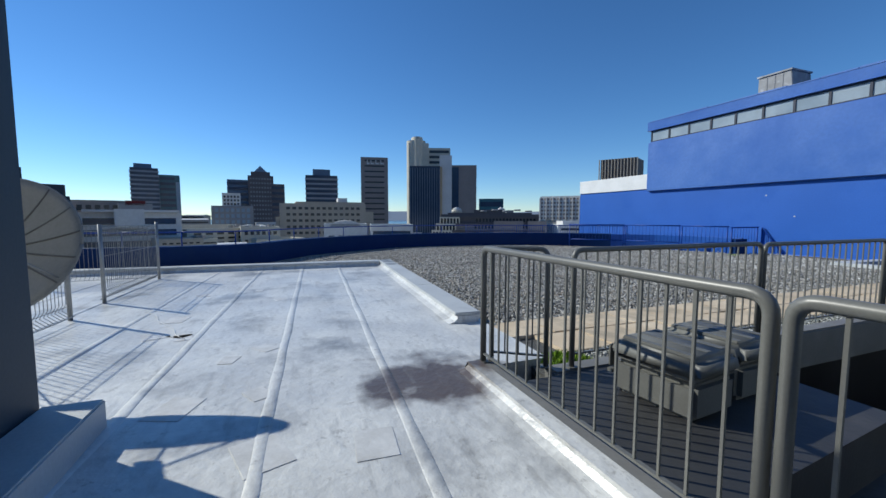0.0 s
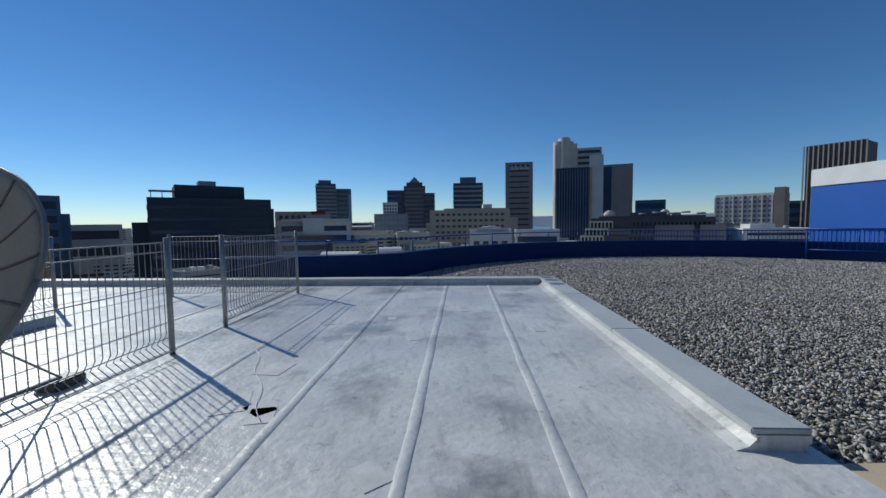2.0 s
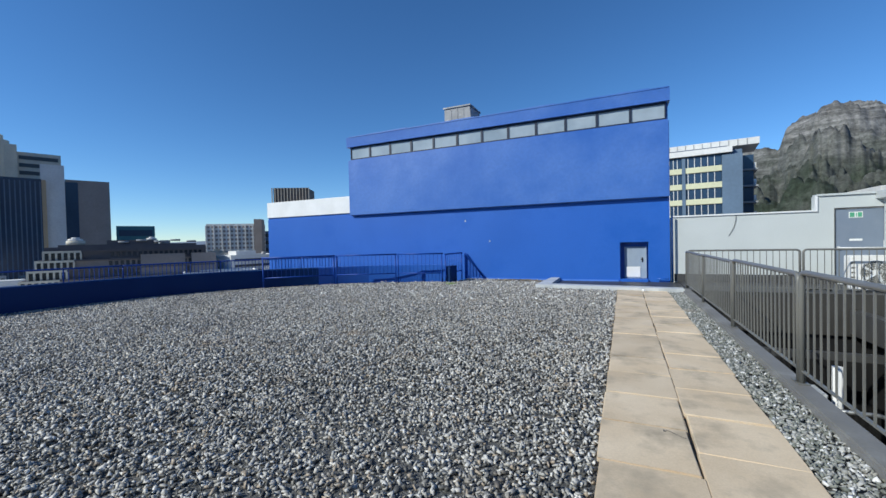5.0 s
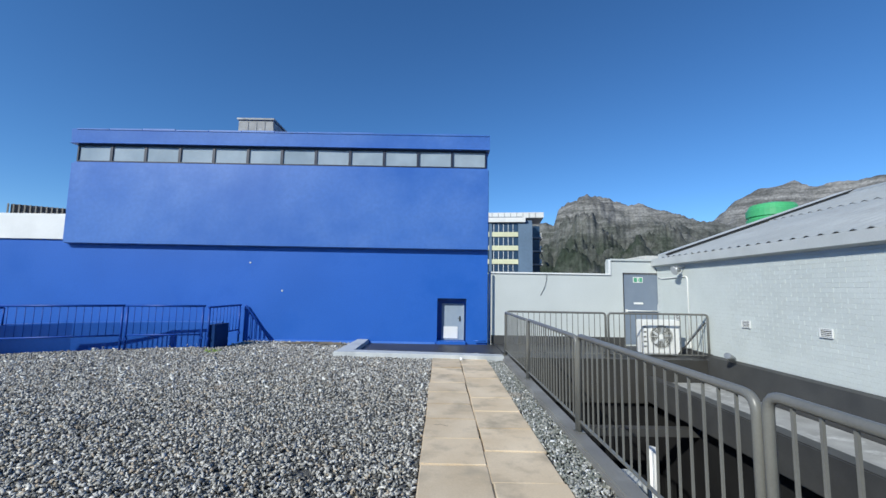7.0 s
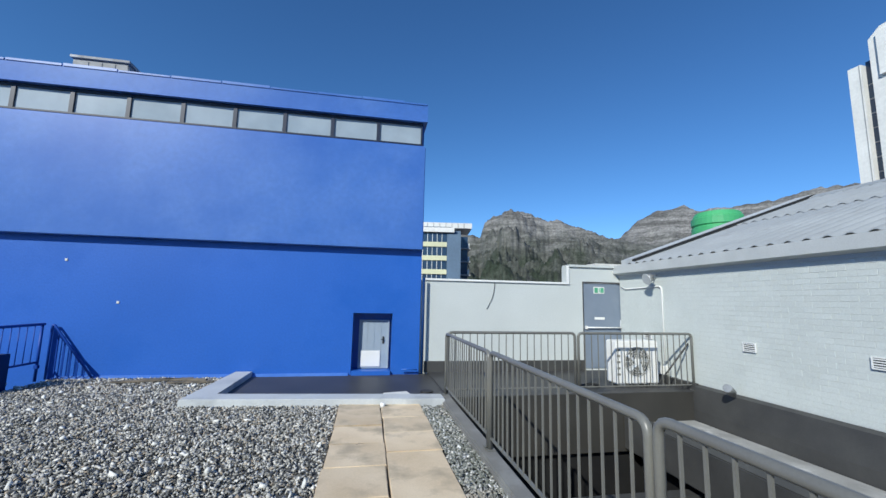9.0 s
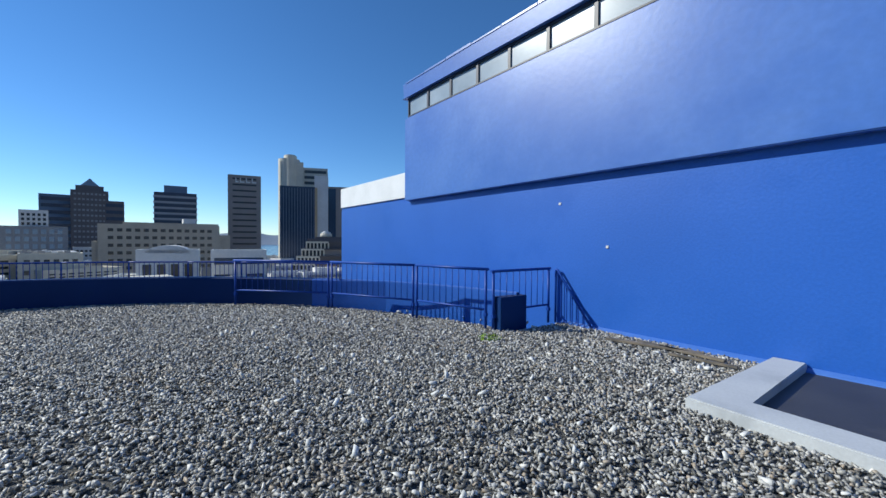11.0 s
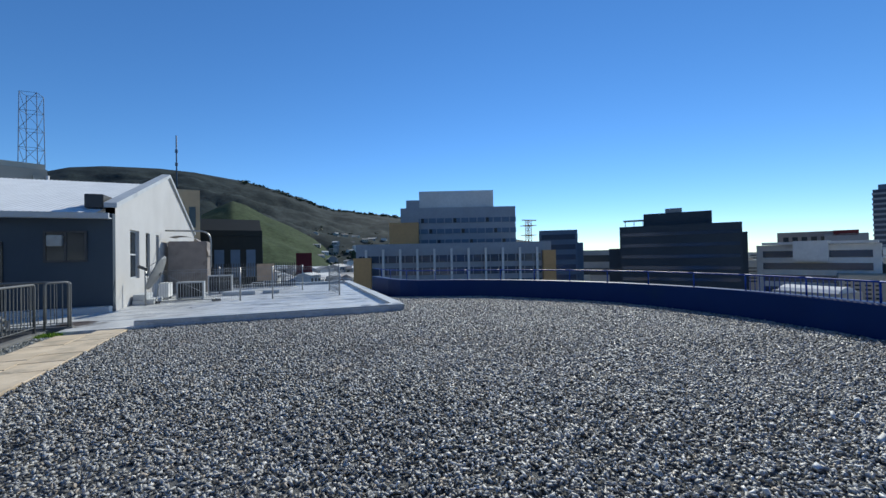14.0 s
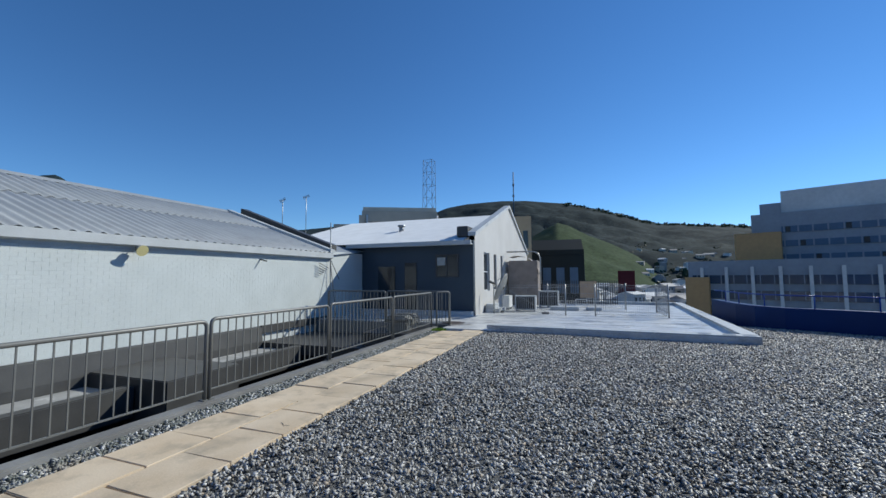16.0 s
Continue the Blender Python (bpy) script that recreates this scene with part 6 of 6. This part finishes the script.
def lattice(name, x, y, z0, z1, w, label, m, r=.07):
    t = thing(name, x, y, z0, label, "lattice mast")
    H = z1 - z0
    for a, b in ((-1, -1), (1, -1), (1, 1), (-1, 1)):
        part("leg", tube(bmesh.new(), [(a * w / 2, b * w / 2, 0), (a * w * .38, b * w * .38, H)], r, 4), m, t)
    n = int(H / w)
    bm = bmesh.new()
    c = [(-1, -1), (1, -1), (1, 1), (-1, 1)]
    for k in range(n):
        s0, s1 = w / 2 * (1 - .24 * k / n), w / 2 * (1 - .24 * (k + 1) / n)
        for j in range(4):
            p, q = c[j], c[(j + 1) % 4]
            tube(bm, [(p[0] * s0, p[1] * s0, H * k / n), (q[0] * s1, q[1] * s1, H * (k + 1) / n)], r * .6, 4)
            tube(bm, [(p[0] * s1, p[1] * s1, H * (k + 1) / n), (q[0] * s1, q[1] * s1, H * (k + 1) / n)], r * .6, 4)
    part("bracing", bm, m, t)
    return t


lattice("lattice_mast", 37.0, -98.8, -8, 33, 3.2, "steel lattice telecom mast", CM["slate"])
t = lattice("crane_mast", -103, -139, -20, 15.5, 2.2, "orange lattice crane mast far off", CM["orange"], .12)
block(t, (-4, 3, -.2, .2, 35.2, 35.6), CM["orange"], "jib")
for r in range(3):
    block(t, (-2.4, 2.4, -2.4, 2.4, 25 + r * 4, 25.2 + r * 4), CM["orange"], "platform")
t = building("red_shop", -16, -170, 6, 6, 2.5, 86, "red", "red painted building far off", 0)

# ---- hills, mountains, ground, sea ----
def hill_mat(name, low, high, rock, scale, z0, z1):
    m = bpy.data.materials.new(name); m.use_nodes = True
    n, l = m.node_tree.nodes, m.node_tree.links
    b = n["Principled BSDF"]; b.inputs["Roughness"].default_value = .95; b.inputs["Specular IOR Level"].default_value = .1
    geo = n.new("ShaderNodeNewGeometry")
    t1 = n.new("ShaderNodeTexNoise"); t1.inputs["Scale"].default_value = scale; t1.inputs["Detail"].default_value = 9; t1.inputs["Roughness"].default_value = .65
    l.new(geo.outputs["Position"], t1.inputs["Vector"])
    sep = n.new("ShaderNodeSeparateXYZ"); l.new(geo.outputs["Position"], sep.inputs[0])
    mr = n.new("ShaderNodeMapRange"); mr.inputs["From Min"].default_value, mr.inputs["From Max"].default_value = z0, z1
    l.new(sep.outputs["Z"], mr.inputs["Value"])
    mx = n.new("ShaderNodeMix"); mx.data_type = "RGBA"; mx.inputs["A"].default_value = (*low, 1); mx.inputs["B"].default_value = (*high, 1)
    cr = n.new("ShaderNodeMapRange"); cr.inputs["From Min"].default_value, cr.inputs["From Max"].default_value = .42, .6
    l.new(t1.outputs["Fac"], cr.inputs["Value"]); l.new(cr.outputs[0], mx.inputs["Factor"])
    bands = n.new("ShaderNodeMapping"); bands.inputs["Scale"].default_value = (.004, .004, .045); l.new(geo.outputs["Position"], bands.inputs["Vector"])
    t2 = n.new("ShaderNodeTexNoise"); t2.inputs["Scale"].default_value = 1.0; t2.inputs["Detail"].default_value = 8; t2.inputs["Roughness"].default_value = .7
    l.new(bands.outputs[0], t2.inputs["Vector"])
    t3 = n.new("ShaderNodeTexNoise"); t3.inputs["Scale"].default_value = scale * 7; t3.inputs["Detail"].default_value = 6; t3.inputs["Roughness"].default_value = .75
    l.new(geo.outputs["Position"], t3.inputs["Vector"])
    rc = n.new("ShaderNodeValToRGB"); rc.color_ramp.elements[0].position, rc.color_ramp.elements[1].position = .40, .60
    rc.color_ramp.elements[0].color = (*[v * .45 for v in rock], 1); rc.color_ramp.elements[1].color = (*rock, 1)
    l.new(t2.outputs["Fac"], rc.inputs[0])
    ad = n.new("ShaderNodeMath"); ad.operation = "MULTIPLY_ADD"; ad.inputs[1].default_value = .9; ad.inputs[2].default_value = -.45
    l.new(t1.outputs["Fac"], ad.inputs[0])
    ad2 = n.new("ShaderNodeMath"); ad2.operation = "ADD"; ad2.use_clamp = True; l.new(ad.outputs[0], ad2.inputs[0]); l.new(mr.outputs[0], ad2.inputs[1])
    m2 = n.new("ShaderNodeMix"); m2.data_type = "RGBA"; l.new(ad2.outputs[0], m2.inputs["Factor"]); l.new(mx.outputs["Result"], m2.inputs["A"]); l.new(rc.outputs[0], m2.inputs["B"])
    fr = n.new("ShaderNodeMapRange"); fr.inputs["From Min"].default_value, fr.inputs["From Max"].default_value = .35, .65
    fr.inputs["To Min"].default_value, fr.inputs["To Max"].default_value = .55, 1.45
    l.new(t3.outputs["Fac"], fr.inputs["Value"])
    sc = n.new("ShaderNodeVectorMath"); sc.operation = "SCALE"
    l.new(m2.outputs["Result"], sc.inputs[0]); l.new(fr.outputs[0], sc.inputs["Scale"]); l.new(sc.outputs[0], b.inputs["Base Color"])
    return m


def hills(name, ridge, r0, r1, m, label, rough=.12, cliff=.0, cols=260, rows=60, base=GZ, power=1.0, e0=(0, -6, 1.6)):
    """A range whose crest follows (bearing, elevation) pairs at distance r1; its foot lies at r0. cliff: how much steeper its upper part is."""
    az = [p[0] for p in ridge]; el = [p[1] for p in ridge]
    o = sorted(range(len(az)), key=lambda i: az[i]); az = [az[i] for i in o]; el = [el[i] for i in o]
    verts, faces = [], []
    for j in range(cols + 1):
        a = az[0] + (az[-1] - az[0]) * j / cols
        e = float(np.interp(a, az, el))
        top = e0[2] + r1 * math.tan(radians(e))
        for i in range(rows + 1):
            f = i / rows
            g = f ** power
            if cliff:
                g = g * (1 - cliff) + cliff * (0 if f < .72 else min(1, (f - .72) / .2)) if f < 1 else 1
            r = r0 + (r1 - r0) * f
            v = Vector((math.cos(radians(a)), math.sin(radians(a)), 0))
            nz = noise.fractal(Vector((v.x * r, v.y * r, 0)) * .006, .7, 2.1, 6) + .6 * noise.ridged_multi_fractal(Vector((v.x * r, v.y * r, 7)) * .004, .8, 2.0, 5, 1.0, 2.0) - .5
            z = base + (top - base) * g + nz * rough * (top - base) * (math.sin(math.pi * min(1, f * .96 + .04)) ** .7) * (.35 if f > .97 else 1)
            verts.append((e0[0] + v.x * r, e0[1] + v.y * r, z))
    for j in range(cols):
        for i in range(rows):
            k = j * (rows + 1) + i
            faces.append((k, k + rows + 1, k + rows + 2, k + 1))
    me = bpy.data.meshes.new(name); me.from_pydata(verts, [], faces); me.materials.append(m)
    for p in me.polygons:
        p.use_smooth = True
    ob = new(name, me)
    return tagged(ob, label, "hill", "", "structure")


ROCK = hill_mat("rocky_slope", (.035, .045, .032), (.07, .075, .065), (.235, .23, .225), .012, 80, 420)
# the bush's bluish tint is distance haze put into its colour
BUSH = hill_mat("hazy_bushy_slope", (.014, .026, .029), (.028, .042, .042), (.028, .040, .044), .02, 250, 500)
GRASS = hill_mat("grassy_slope", (.034, .056, .022), (.046, .070, .030), (.065, .085, .045), .03, 60, 140)
CITY_GROUND = far("city_ground", (0.16, 0.15, 0.14))
hills("backdrop_mountain_peak", [(80, 8.5), (76.5, 9.0), (74.2, 8.6), (73.6, 10.2), (71.6, 11.9), (70.8, 12.7), (69.8, 12.9), (68.2, 12.5), (66.5, 11.5), (64.9, 10.9), (63.5, 10.9), (62, 10.5), (60.5, 10.1), (59.2, 9.4), (58, 8.7), (55, 8.0), (50, 7)],
      700, 2100, ROCK, "rocky mountain peak with cliff bands above scrub", .22, .35)
hills("backdrop_mountain_table", [(a - 1.3, e * .955) for a, e in [(62, 6), (58, 8.4), (56.6, 9.0), (55.6, 10.0), (54.6, 10.9), (54.1, 11.4), (52.1, 12.4), (49.9, 12.5), (47.1, 11.9), (45, 11.6), (42.4, 12.1), (37.4, 12.4), (32.2, 12.7), (20, 13), (5, 12.5), (-10, 11), (-20, 9.5)]],
      1000, 2900, ROCK, "long flat-topped mountain with cliffs", .16, .45)
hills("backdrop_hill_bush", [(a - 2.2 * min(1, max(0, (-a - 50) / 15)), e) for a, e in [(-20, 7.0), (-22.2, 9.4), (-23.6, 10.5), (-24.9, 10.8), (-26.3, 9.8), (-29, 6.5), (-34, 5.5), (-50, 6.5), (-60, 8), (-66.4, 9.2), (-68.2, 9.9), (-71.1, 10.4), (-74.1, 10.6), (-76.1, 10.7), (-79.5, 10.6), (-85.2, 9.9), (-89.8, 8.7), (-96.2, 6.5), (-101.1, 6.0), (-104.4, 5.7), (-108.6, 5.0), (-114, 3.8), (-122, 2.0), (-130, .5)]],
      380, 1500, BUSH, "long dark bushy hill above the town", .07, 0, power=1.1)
hills("backdrop_hill_grass", [(-76, 3.4), (-79.5, 4.4), (-82.4, 5.4), (-84.3, 6.5), (-86, 7.4), (-87.6, 6.9), (-90, 5.5), (-93, 4.2), (-96, 2.5), (-99, .5)], 320, 700, GRASS, "green grassy spur of the hill", .05, 0, cols=80, rows=30)
# pale blue base colour carries the haze over the horizon hills
hills("backdrop_far_hills", [(120, .2), (128, .7), (140, .9), (150, .6), (156, 1.0), (160, .8), (167, .7), (169, 1.2), (172, .9), (176, .5), (182, .3)], 3400, 3900, far("hazy_far_hills", (.22, .26, .32)), "low far hills on the horizon", .02, 0, cols=80, rows=12)
bm = bmesh.new()
bmesh.ops.create_grid(bm, x_segments=40, y_segments=40, size=4400)
for v in bm.verts:
    v.co.z = GZ - .2
tagged(finish("ground", bm, CITY_GROUND), "city ground far below the roofs", "ground", "", "structure")
bm = bmesh.new()
prism(bm, [(-900, -420), (-900, 700), (-4300, 1600), (-4300, -1900)], GZ - .19, GZ + .3)
tagged(finish("water_sea", bm, mat("sea", (.05, .10, .14), None, .18, scale=.01, fine=.3, bump=.3, dist=.6)), "pale glittering sea beyond the city", "sea", "", "structure")

# houses on the slope
hr = random.Random(23)
def on_slope(az, r):
    e = float(np.interp(az + 2.2, [-114, -108.6, -104.4, -101.1, -96.2, -89.8, -85.2], [3.8, 5.0, 5.7, 6.0, 6.5, 8.7, 9.9]))
    top = 1.6 + 1500 * math.tan(radians(e))
    return GZ + (top - GZ) * (max(0, (r - 380) / 1120) ** 1.1)
for i in range(230):
    az = hr.uniform(-112, -86); r = hr.uniform(230, 820) if i > 90 else hr.uniform(150, 420)
    if az > -96 and r > 420:
        continue
    x, y = r * math.cos(radians(az)), -6 + r * math.sin(radians(az))
    z = on_slope(az, r)
    t = thing("hillside_house", x, y, z, "small pale house on the hillside", "house", "hillside houses", "", hr.uniform(0, 180))
    w, d_, h = hr.uniform(7, 15), hr.uniform(6, 10), hr.uniform(5, 11) if r > 380 else hr.uniform(14, 27)
    part("wall", bbox(-w / 2, w / 2, -d_ / 2, d_ / 2, -8, h), CM[hr.choice(["white", "cream", "beige", "white", "grey"])], t)
    part("roof", extrude_profile(bmesh.new(), [(-d_ * .55, h), (0, h + hr.uniform(.6, 2.2)), (d_ * .55, h)], (-w * .53, 0, 0), (w * .53, 0, 0)), CM[hr.choice(["roofw", "roofg", "brown", "roofg", "white"])], t)
    bm = bmesh.new()
    for q in range(3):
        xa = -w / 2 + w * (q + .25) / 3
        for s in (-1, 1):
            box(bm, xa, xa + w * .16, s * d_ / 2 - .08, s * d_ / 2 + .08, h - 2.6, h - 1.2)
    tagged(part("glazing", bm, CM["win"], t), kind="stuff")
# clumps of trees on the slope and the crest
bm = bmesh.new()
for i in range(900):
    crest = i < 260
    az = hr.uniform(-114, -80); r = hr.uniform(1420, 1490) if crest else hr.uniform(260, 900)
    if not crest and az > -95:
        continue
    x, y, z = r * math.cos(radians(az)), -6 + r * math.sin(radians(az)), on_slope(az, r)
    s = hr.uniform(4, 8) if crest else hr.uniform(3, 7)
    for q in range(5):
        p = Vector((x + hr.uniform(-s, s), y + hr.uniform(-s, s), z + hr.uniform(0, s * .8)))
        mm = Matrix.Translation(p) @ Euler((hr.uniform(0, 3), hr.uniform(0, 3), 0)).to_matrix().to_4x4()
        vs = [bm.verts.new(mm @ Vector(c) ) for c in ((s * .5, 0, 0), (-s * .25, s * .5, 0), (-s * .3, -s * .45, 0), (0, 0, s * .6))]
        for f in ((0, 1, 2), (0, 1, 3), (1, 2, 3), (0, 2, 3)):
            bm.faces.new([vs[j] for j in f])
tagged(finish("far_trees", bm, far("far_foliage", (.035, .055, .025))), "dark trees scattered over the hillside", "trees", "", "stuff")
t = thing("radio_mast", 156, -892, 150, "thin radio mast on the hill", "mast")
part("mast", tube(bmesh.new(), [(0, 0, -10), (0, 0, 88)], 1.3, 5), CM["slate"], t)
for hgt in (30, 55):
    block(t, (-2.2, 2.2, -.8, .8, hgt, hgt + 6), CM["grey"], "antenna")

# ---- pieces: path slabs, bricks, gravel ----
prs = random.Random(7)
path = thing("path", .6, -6, 0, "path of two rows of worn sandy concrete slabs", "path", "", "structure")
for cx, cy, n_ in ((.18, -11.6, 7), (.45, -9.1, 6), (1.0, -6.4, 8), (.12, -4.7, 7), (.9, -3.2, 6), (.3, -1.9, 6), (.22, -12.2, 5)):
    x, y = cx, cy
    pts = []
    for k in range(n_):
        pts.append((x - .6, y + 6, .0262))
        x += prs.uniform(-.01, .05); y += prs.uniform(-.05, .03)
    bm = bmesh.new()
    for p, q in zip(pts, pts[1:]):
        d = (Vector(q) - Vector(p)).normalized().cross(Vector((0, 0, 1))) * .0035
        bm.faces.new([bm.verts.new(v) for v in (Vector(p) - d, Vector(p) + d, Vector(q) + d, Vector(q) - d)])
    part("crack", bm, M["dark_kerb"], path)
me_slab = {}
for col, x0, off in ((0, 0.0, 0.0), (1, .635, .33)):
    y = -12.98 + (off if col else 0)
    k = 0
    while y < -.12:
        L = .655
        var = k % 4
        if (col, var) not in me_slab:
            bm = bmesh.new()
            box(bm, 0, .622, 0, L - .012, -.045, .004, bevel=.006)
            for v in bm.verts:
                v.co.x += prs.uniform(-.004, .004); v.co.y += prs.uniform(-.004, .004)
            ob = part("slab", bm, M["slab"], path)
            me_slab[(col, var)] = ob.data
        else:
            ob = new("slab", me_slab[(col, var)]); ob.parent = path
        if y + L > 0:
            ob.scale = (1, max(.2, -y / L), 1)
        ob.location = (x0 - .6 + prs.uniform(-.008, .008), y + 6, .02 + prs.uniform(-.004, .006))
        ob.rotation_euler = (radians(prs.uniform(-.3, .3)), radians(prs.uniform(-.4, .4)), radians(prs.uniform(-.6, .6)))
        y += L; k += 1

# bricks of the painted wall: proud courses, nearest ones as parts
wall = thing("wall_brick", 6.8, -6, 0, "light grey painted brick wall under the sheet roof", "wall", "", "structure")
bm = bmesh.new(); box(bm, -.0135, .0, 0, .230, 0, .082)
for v in bm.verts:
    if v.co.x < -.01:
        v.co.y += .004 if v.co.y < .1 else -.004
        v.co.z += .003 if v.co.z < .03 else -.003
base_brick = None
cnt = 0
rest = bmesh.new()
rowi = 0
z = .17
while z < 2.36:
    y = -14.28 + (.116 if rowi % 2 else 0)
    while y < 2.35:
        proud = prs.uniform(-.0015, .0018)
        if -3.6 < y < -.6 and .5 < z < 2.2 and cnt < 300:
            if base_brick is None:
                ob = part("brick", bm, M["brick"], wall); base_brick = ob.data
            else:
                ob = new("brick", base_brick); ob.parent = wall
            ob.location = (-proud * .6, y + 6, z)
            cnt += 1
        else:
            x0 = -.0135 - proud * .6
            vs = [rest.verts.new(p) for p in ((x0, y + 6.001, z + .002), (x0, y + 6.230, z + .002), (x0, y + 6.230, z + .0805), (x0, y + 6.001, z + .0805),
                                              (0.01, y + 6, z), (.01, y + 6.231, z), (.01, y + 6.231, z + .0825), (.01, y + 6, z + .0825))]
            for q in ((0, 1, 2, 3), (0, 4, 5, 1), (1, 5, 6, 2), (2, 6, 7, 3), (3, 7, 4, 0)):
                rest.faces.new([vs[j] for j in q])
        y += .232
    z += .0845; rowi += 1
me = bpy.data.meshes.new("bricks_joined"); rest.to_mesh(me); rest.free(); me.materials.append(M["brick"])
ob = new("bricks", me); ob.parent = wall; ob["kind"] = "stuff"
tagged(finish("wall_brick_mortar", bbox(6.7895, 6.8195, -14.3, 2.58, -.05, 2.4), M["grey_wall"]), "painted mortar face of the brick wall", "wall", "", "structure")


def stones(name, pts, sizes, m, label, seed):
    """Angular stone chips: one joined mesh made from distorted boxes."""
    rg = np.random.default_rng(seed)
    n = len(pts)
    c = np.array([(-1, -1, -1), (1, -1, -1), (1, 1, -1), (-1, 1, -1), (-1, -1, 1), (1, -1, 1), (1, 1, 1), (-1, 1, 1)], float)
    v = np.repeat(c[None], n, 0) * (1 + rg.uniform(-.42, .30, (n, 8, 3)))
    v *= (np.array([1.1, .56, .34])[None] * rg.uniform(.75, 1.25, (n, 3)))[:, None, :] * (sizes[:, None, None] / 2)
    q = rg.normal(size=(n, 4)); q[:, 1:3] *= .45
    q /= np.linalg.norm(q, axis=1)[:, None]
    w, x, y, z = q.T
    R = np.stack([1 - 2 * (y * y + z * z), 2 * (x * y - z * w), 2 * (x * z + y * w), 2 * (x * y + z * w), 1 - 2 * (x * x + z * z), 2 * (y * z - x * w),
                  2 * (x * z - y * w), 2 * (y * z + x * w), 1 - 2 * (x * x + y * y)], 1).reshape(n, 3, 3)
    v = np.einsum("nij,nkj->nki", R, v) + pts[:, None, :]
    f = np.array([(3, 2, 1, 0), (4, 5, 6, 7), (0, 1, 5, 4), (1, 2, 6, 5), (2, 3, 7, 6), (3, 0, 4, 7)])
    faces = (f[None] + 8 * np.arange(n)[:, None, None]).reshape(-1)
    me = bpy.data.meshes.new(name)
    me.vertices.add(8 * n); me.vertices.foreach_set("co", v.reshape(-1))
    me.loops.add(len(faces)); me.loops.foreach_set("vertex_index", faces.astype(np.int32))
    me.polygons.add(6 * n); me.polygons.foreach_set("loop_start", np.arange(0, 24 * n, 4, dtype=np.int32))
    me.update(calc_edges=True)
    me.materials.append(m)
    return tagged(new(name, me), label, "gravel", "", "stuff")


rg = np.random.default_rng(5)
N = 300000
P = np.stack([rg.uniform(-13.9, .0, N), rg.uniform(-17.2, 2.45, N)], 1)
x, y = P.T
inside = (np.hypot(x - CX, y - CY) < RG - .02) | ((x > -5.6) & (y > -8))
keep = inside & ~((x > -6.95 + (y + 12.68) * .055) & (y < -12.67 - .055 * (x + 6.92))) & ~((x > -2.42) & (y > .1) & (y < 2.5)) & ~((x > -2.42 ) & (y > .10 - (x + 2.4) * .079)) & (x < -.01)
P = P[keep]
z = -.014 + .020 * rg.random(len(P)) + .012 * np.sin(P[:, 0] * .9) * np.sin(P[:, 1] * 1.1)
stones("gravel", np.column_stack([P, z]), rg.uniform(.019, .046, len(P)), M["stone"], "grey crushed stone gravel over the flat roof", 1)
Q = np.stack([rg.uniform(1.27, 1.62, 7200), rg.uniform(-12.5, -.25, 7200)], 1)
stones("gravel_strip", np.column_stack([Q, .0 + .014 * rg.random(len(Q))]), rg.uniform(.018, .045, len(Q)), M["pebble"], "pale grey stone chips between path and kerb", 2)
S = np.stack([rg.uniform(-9, -.1, 260), rg.uniform(-3.2, 2.3, 260)], 1)
S = S[~((S[:, 0] > -2.45) & (S[:, 1] > -.05))]
stones("gravel_pale_stones", np.column_stack([S, np.full(len(S), .018)]), rg.uniform(.04, .085, len(S)), M["sheet_w"], "scattered larger pale stones on the gravel", 3)
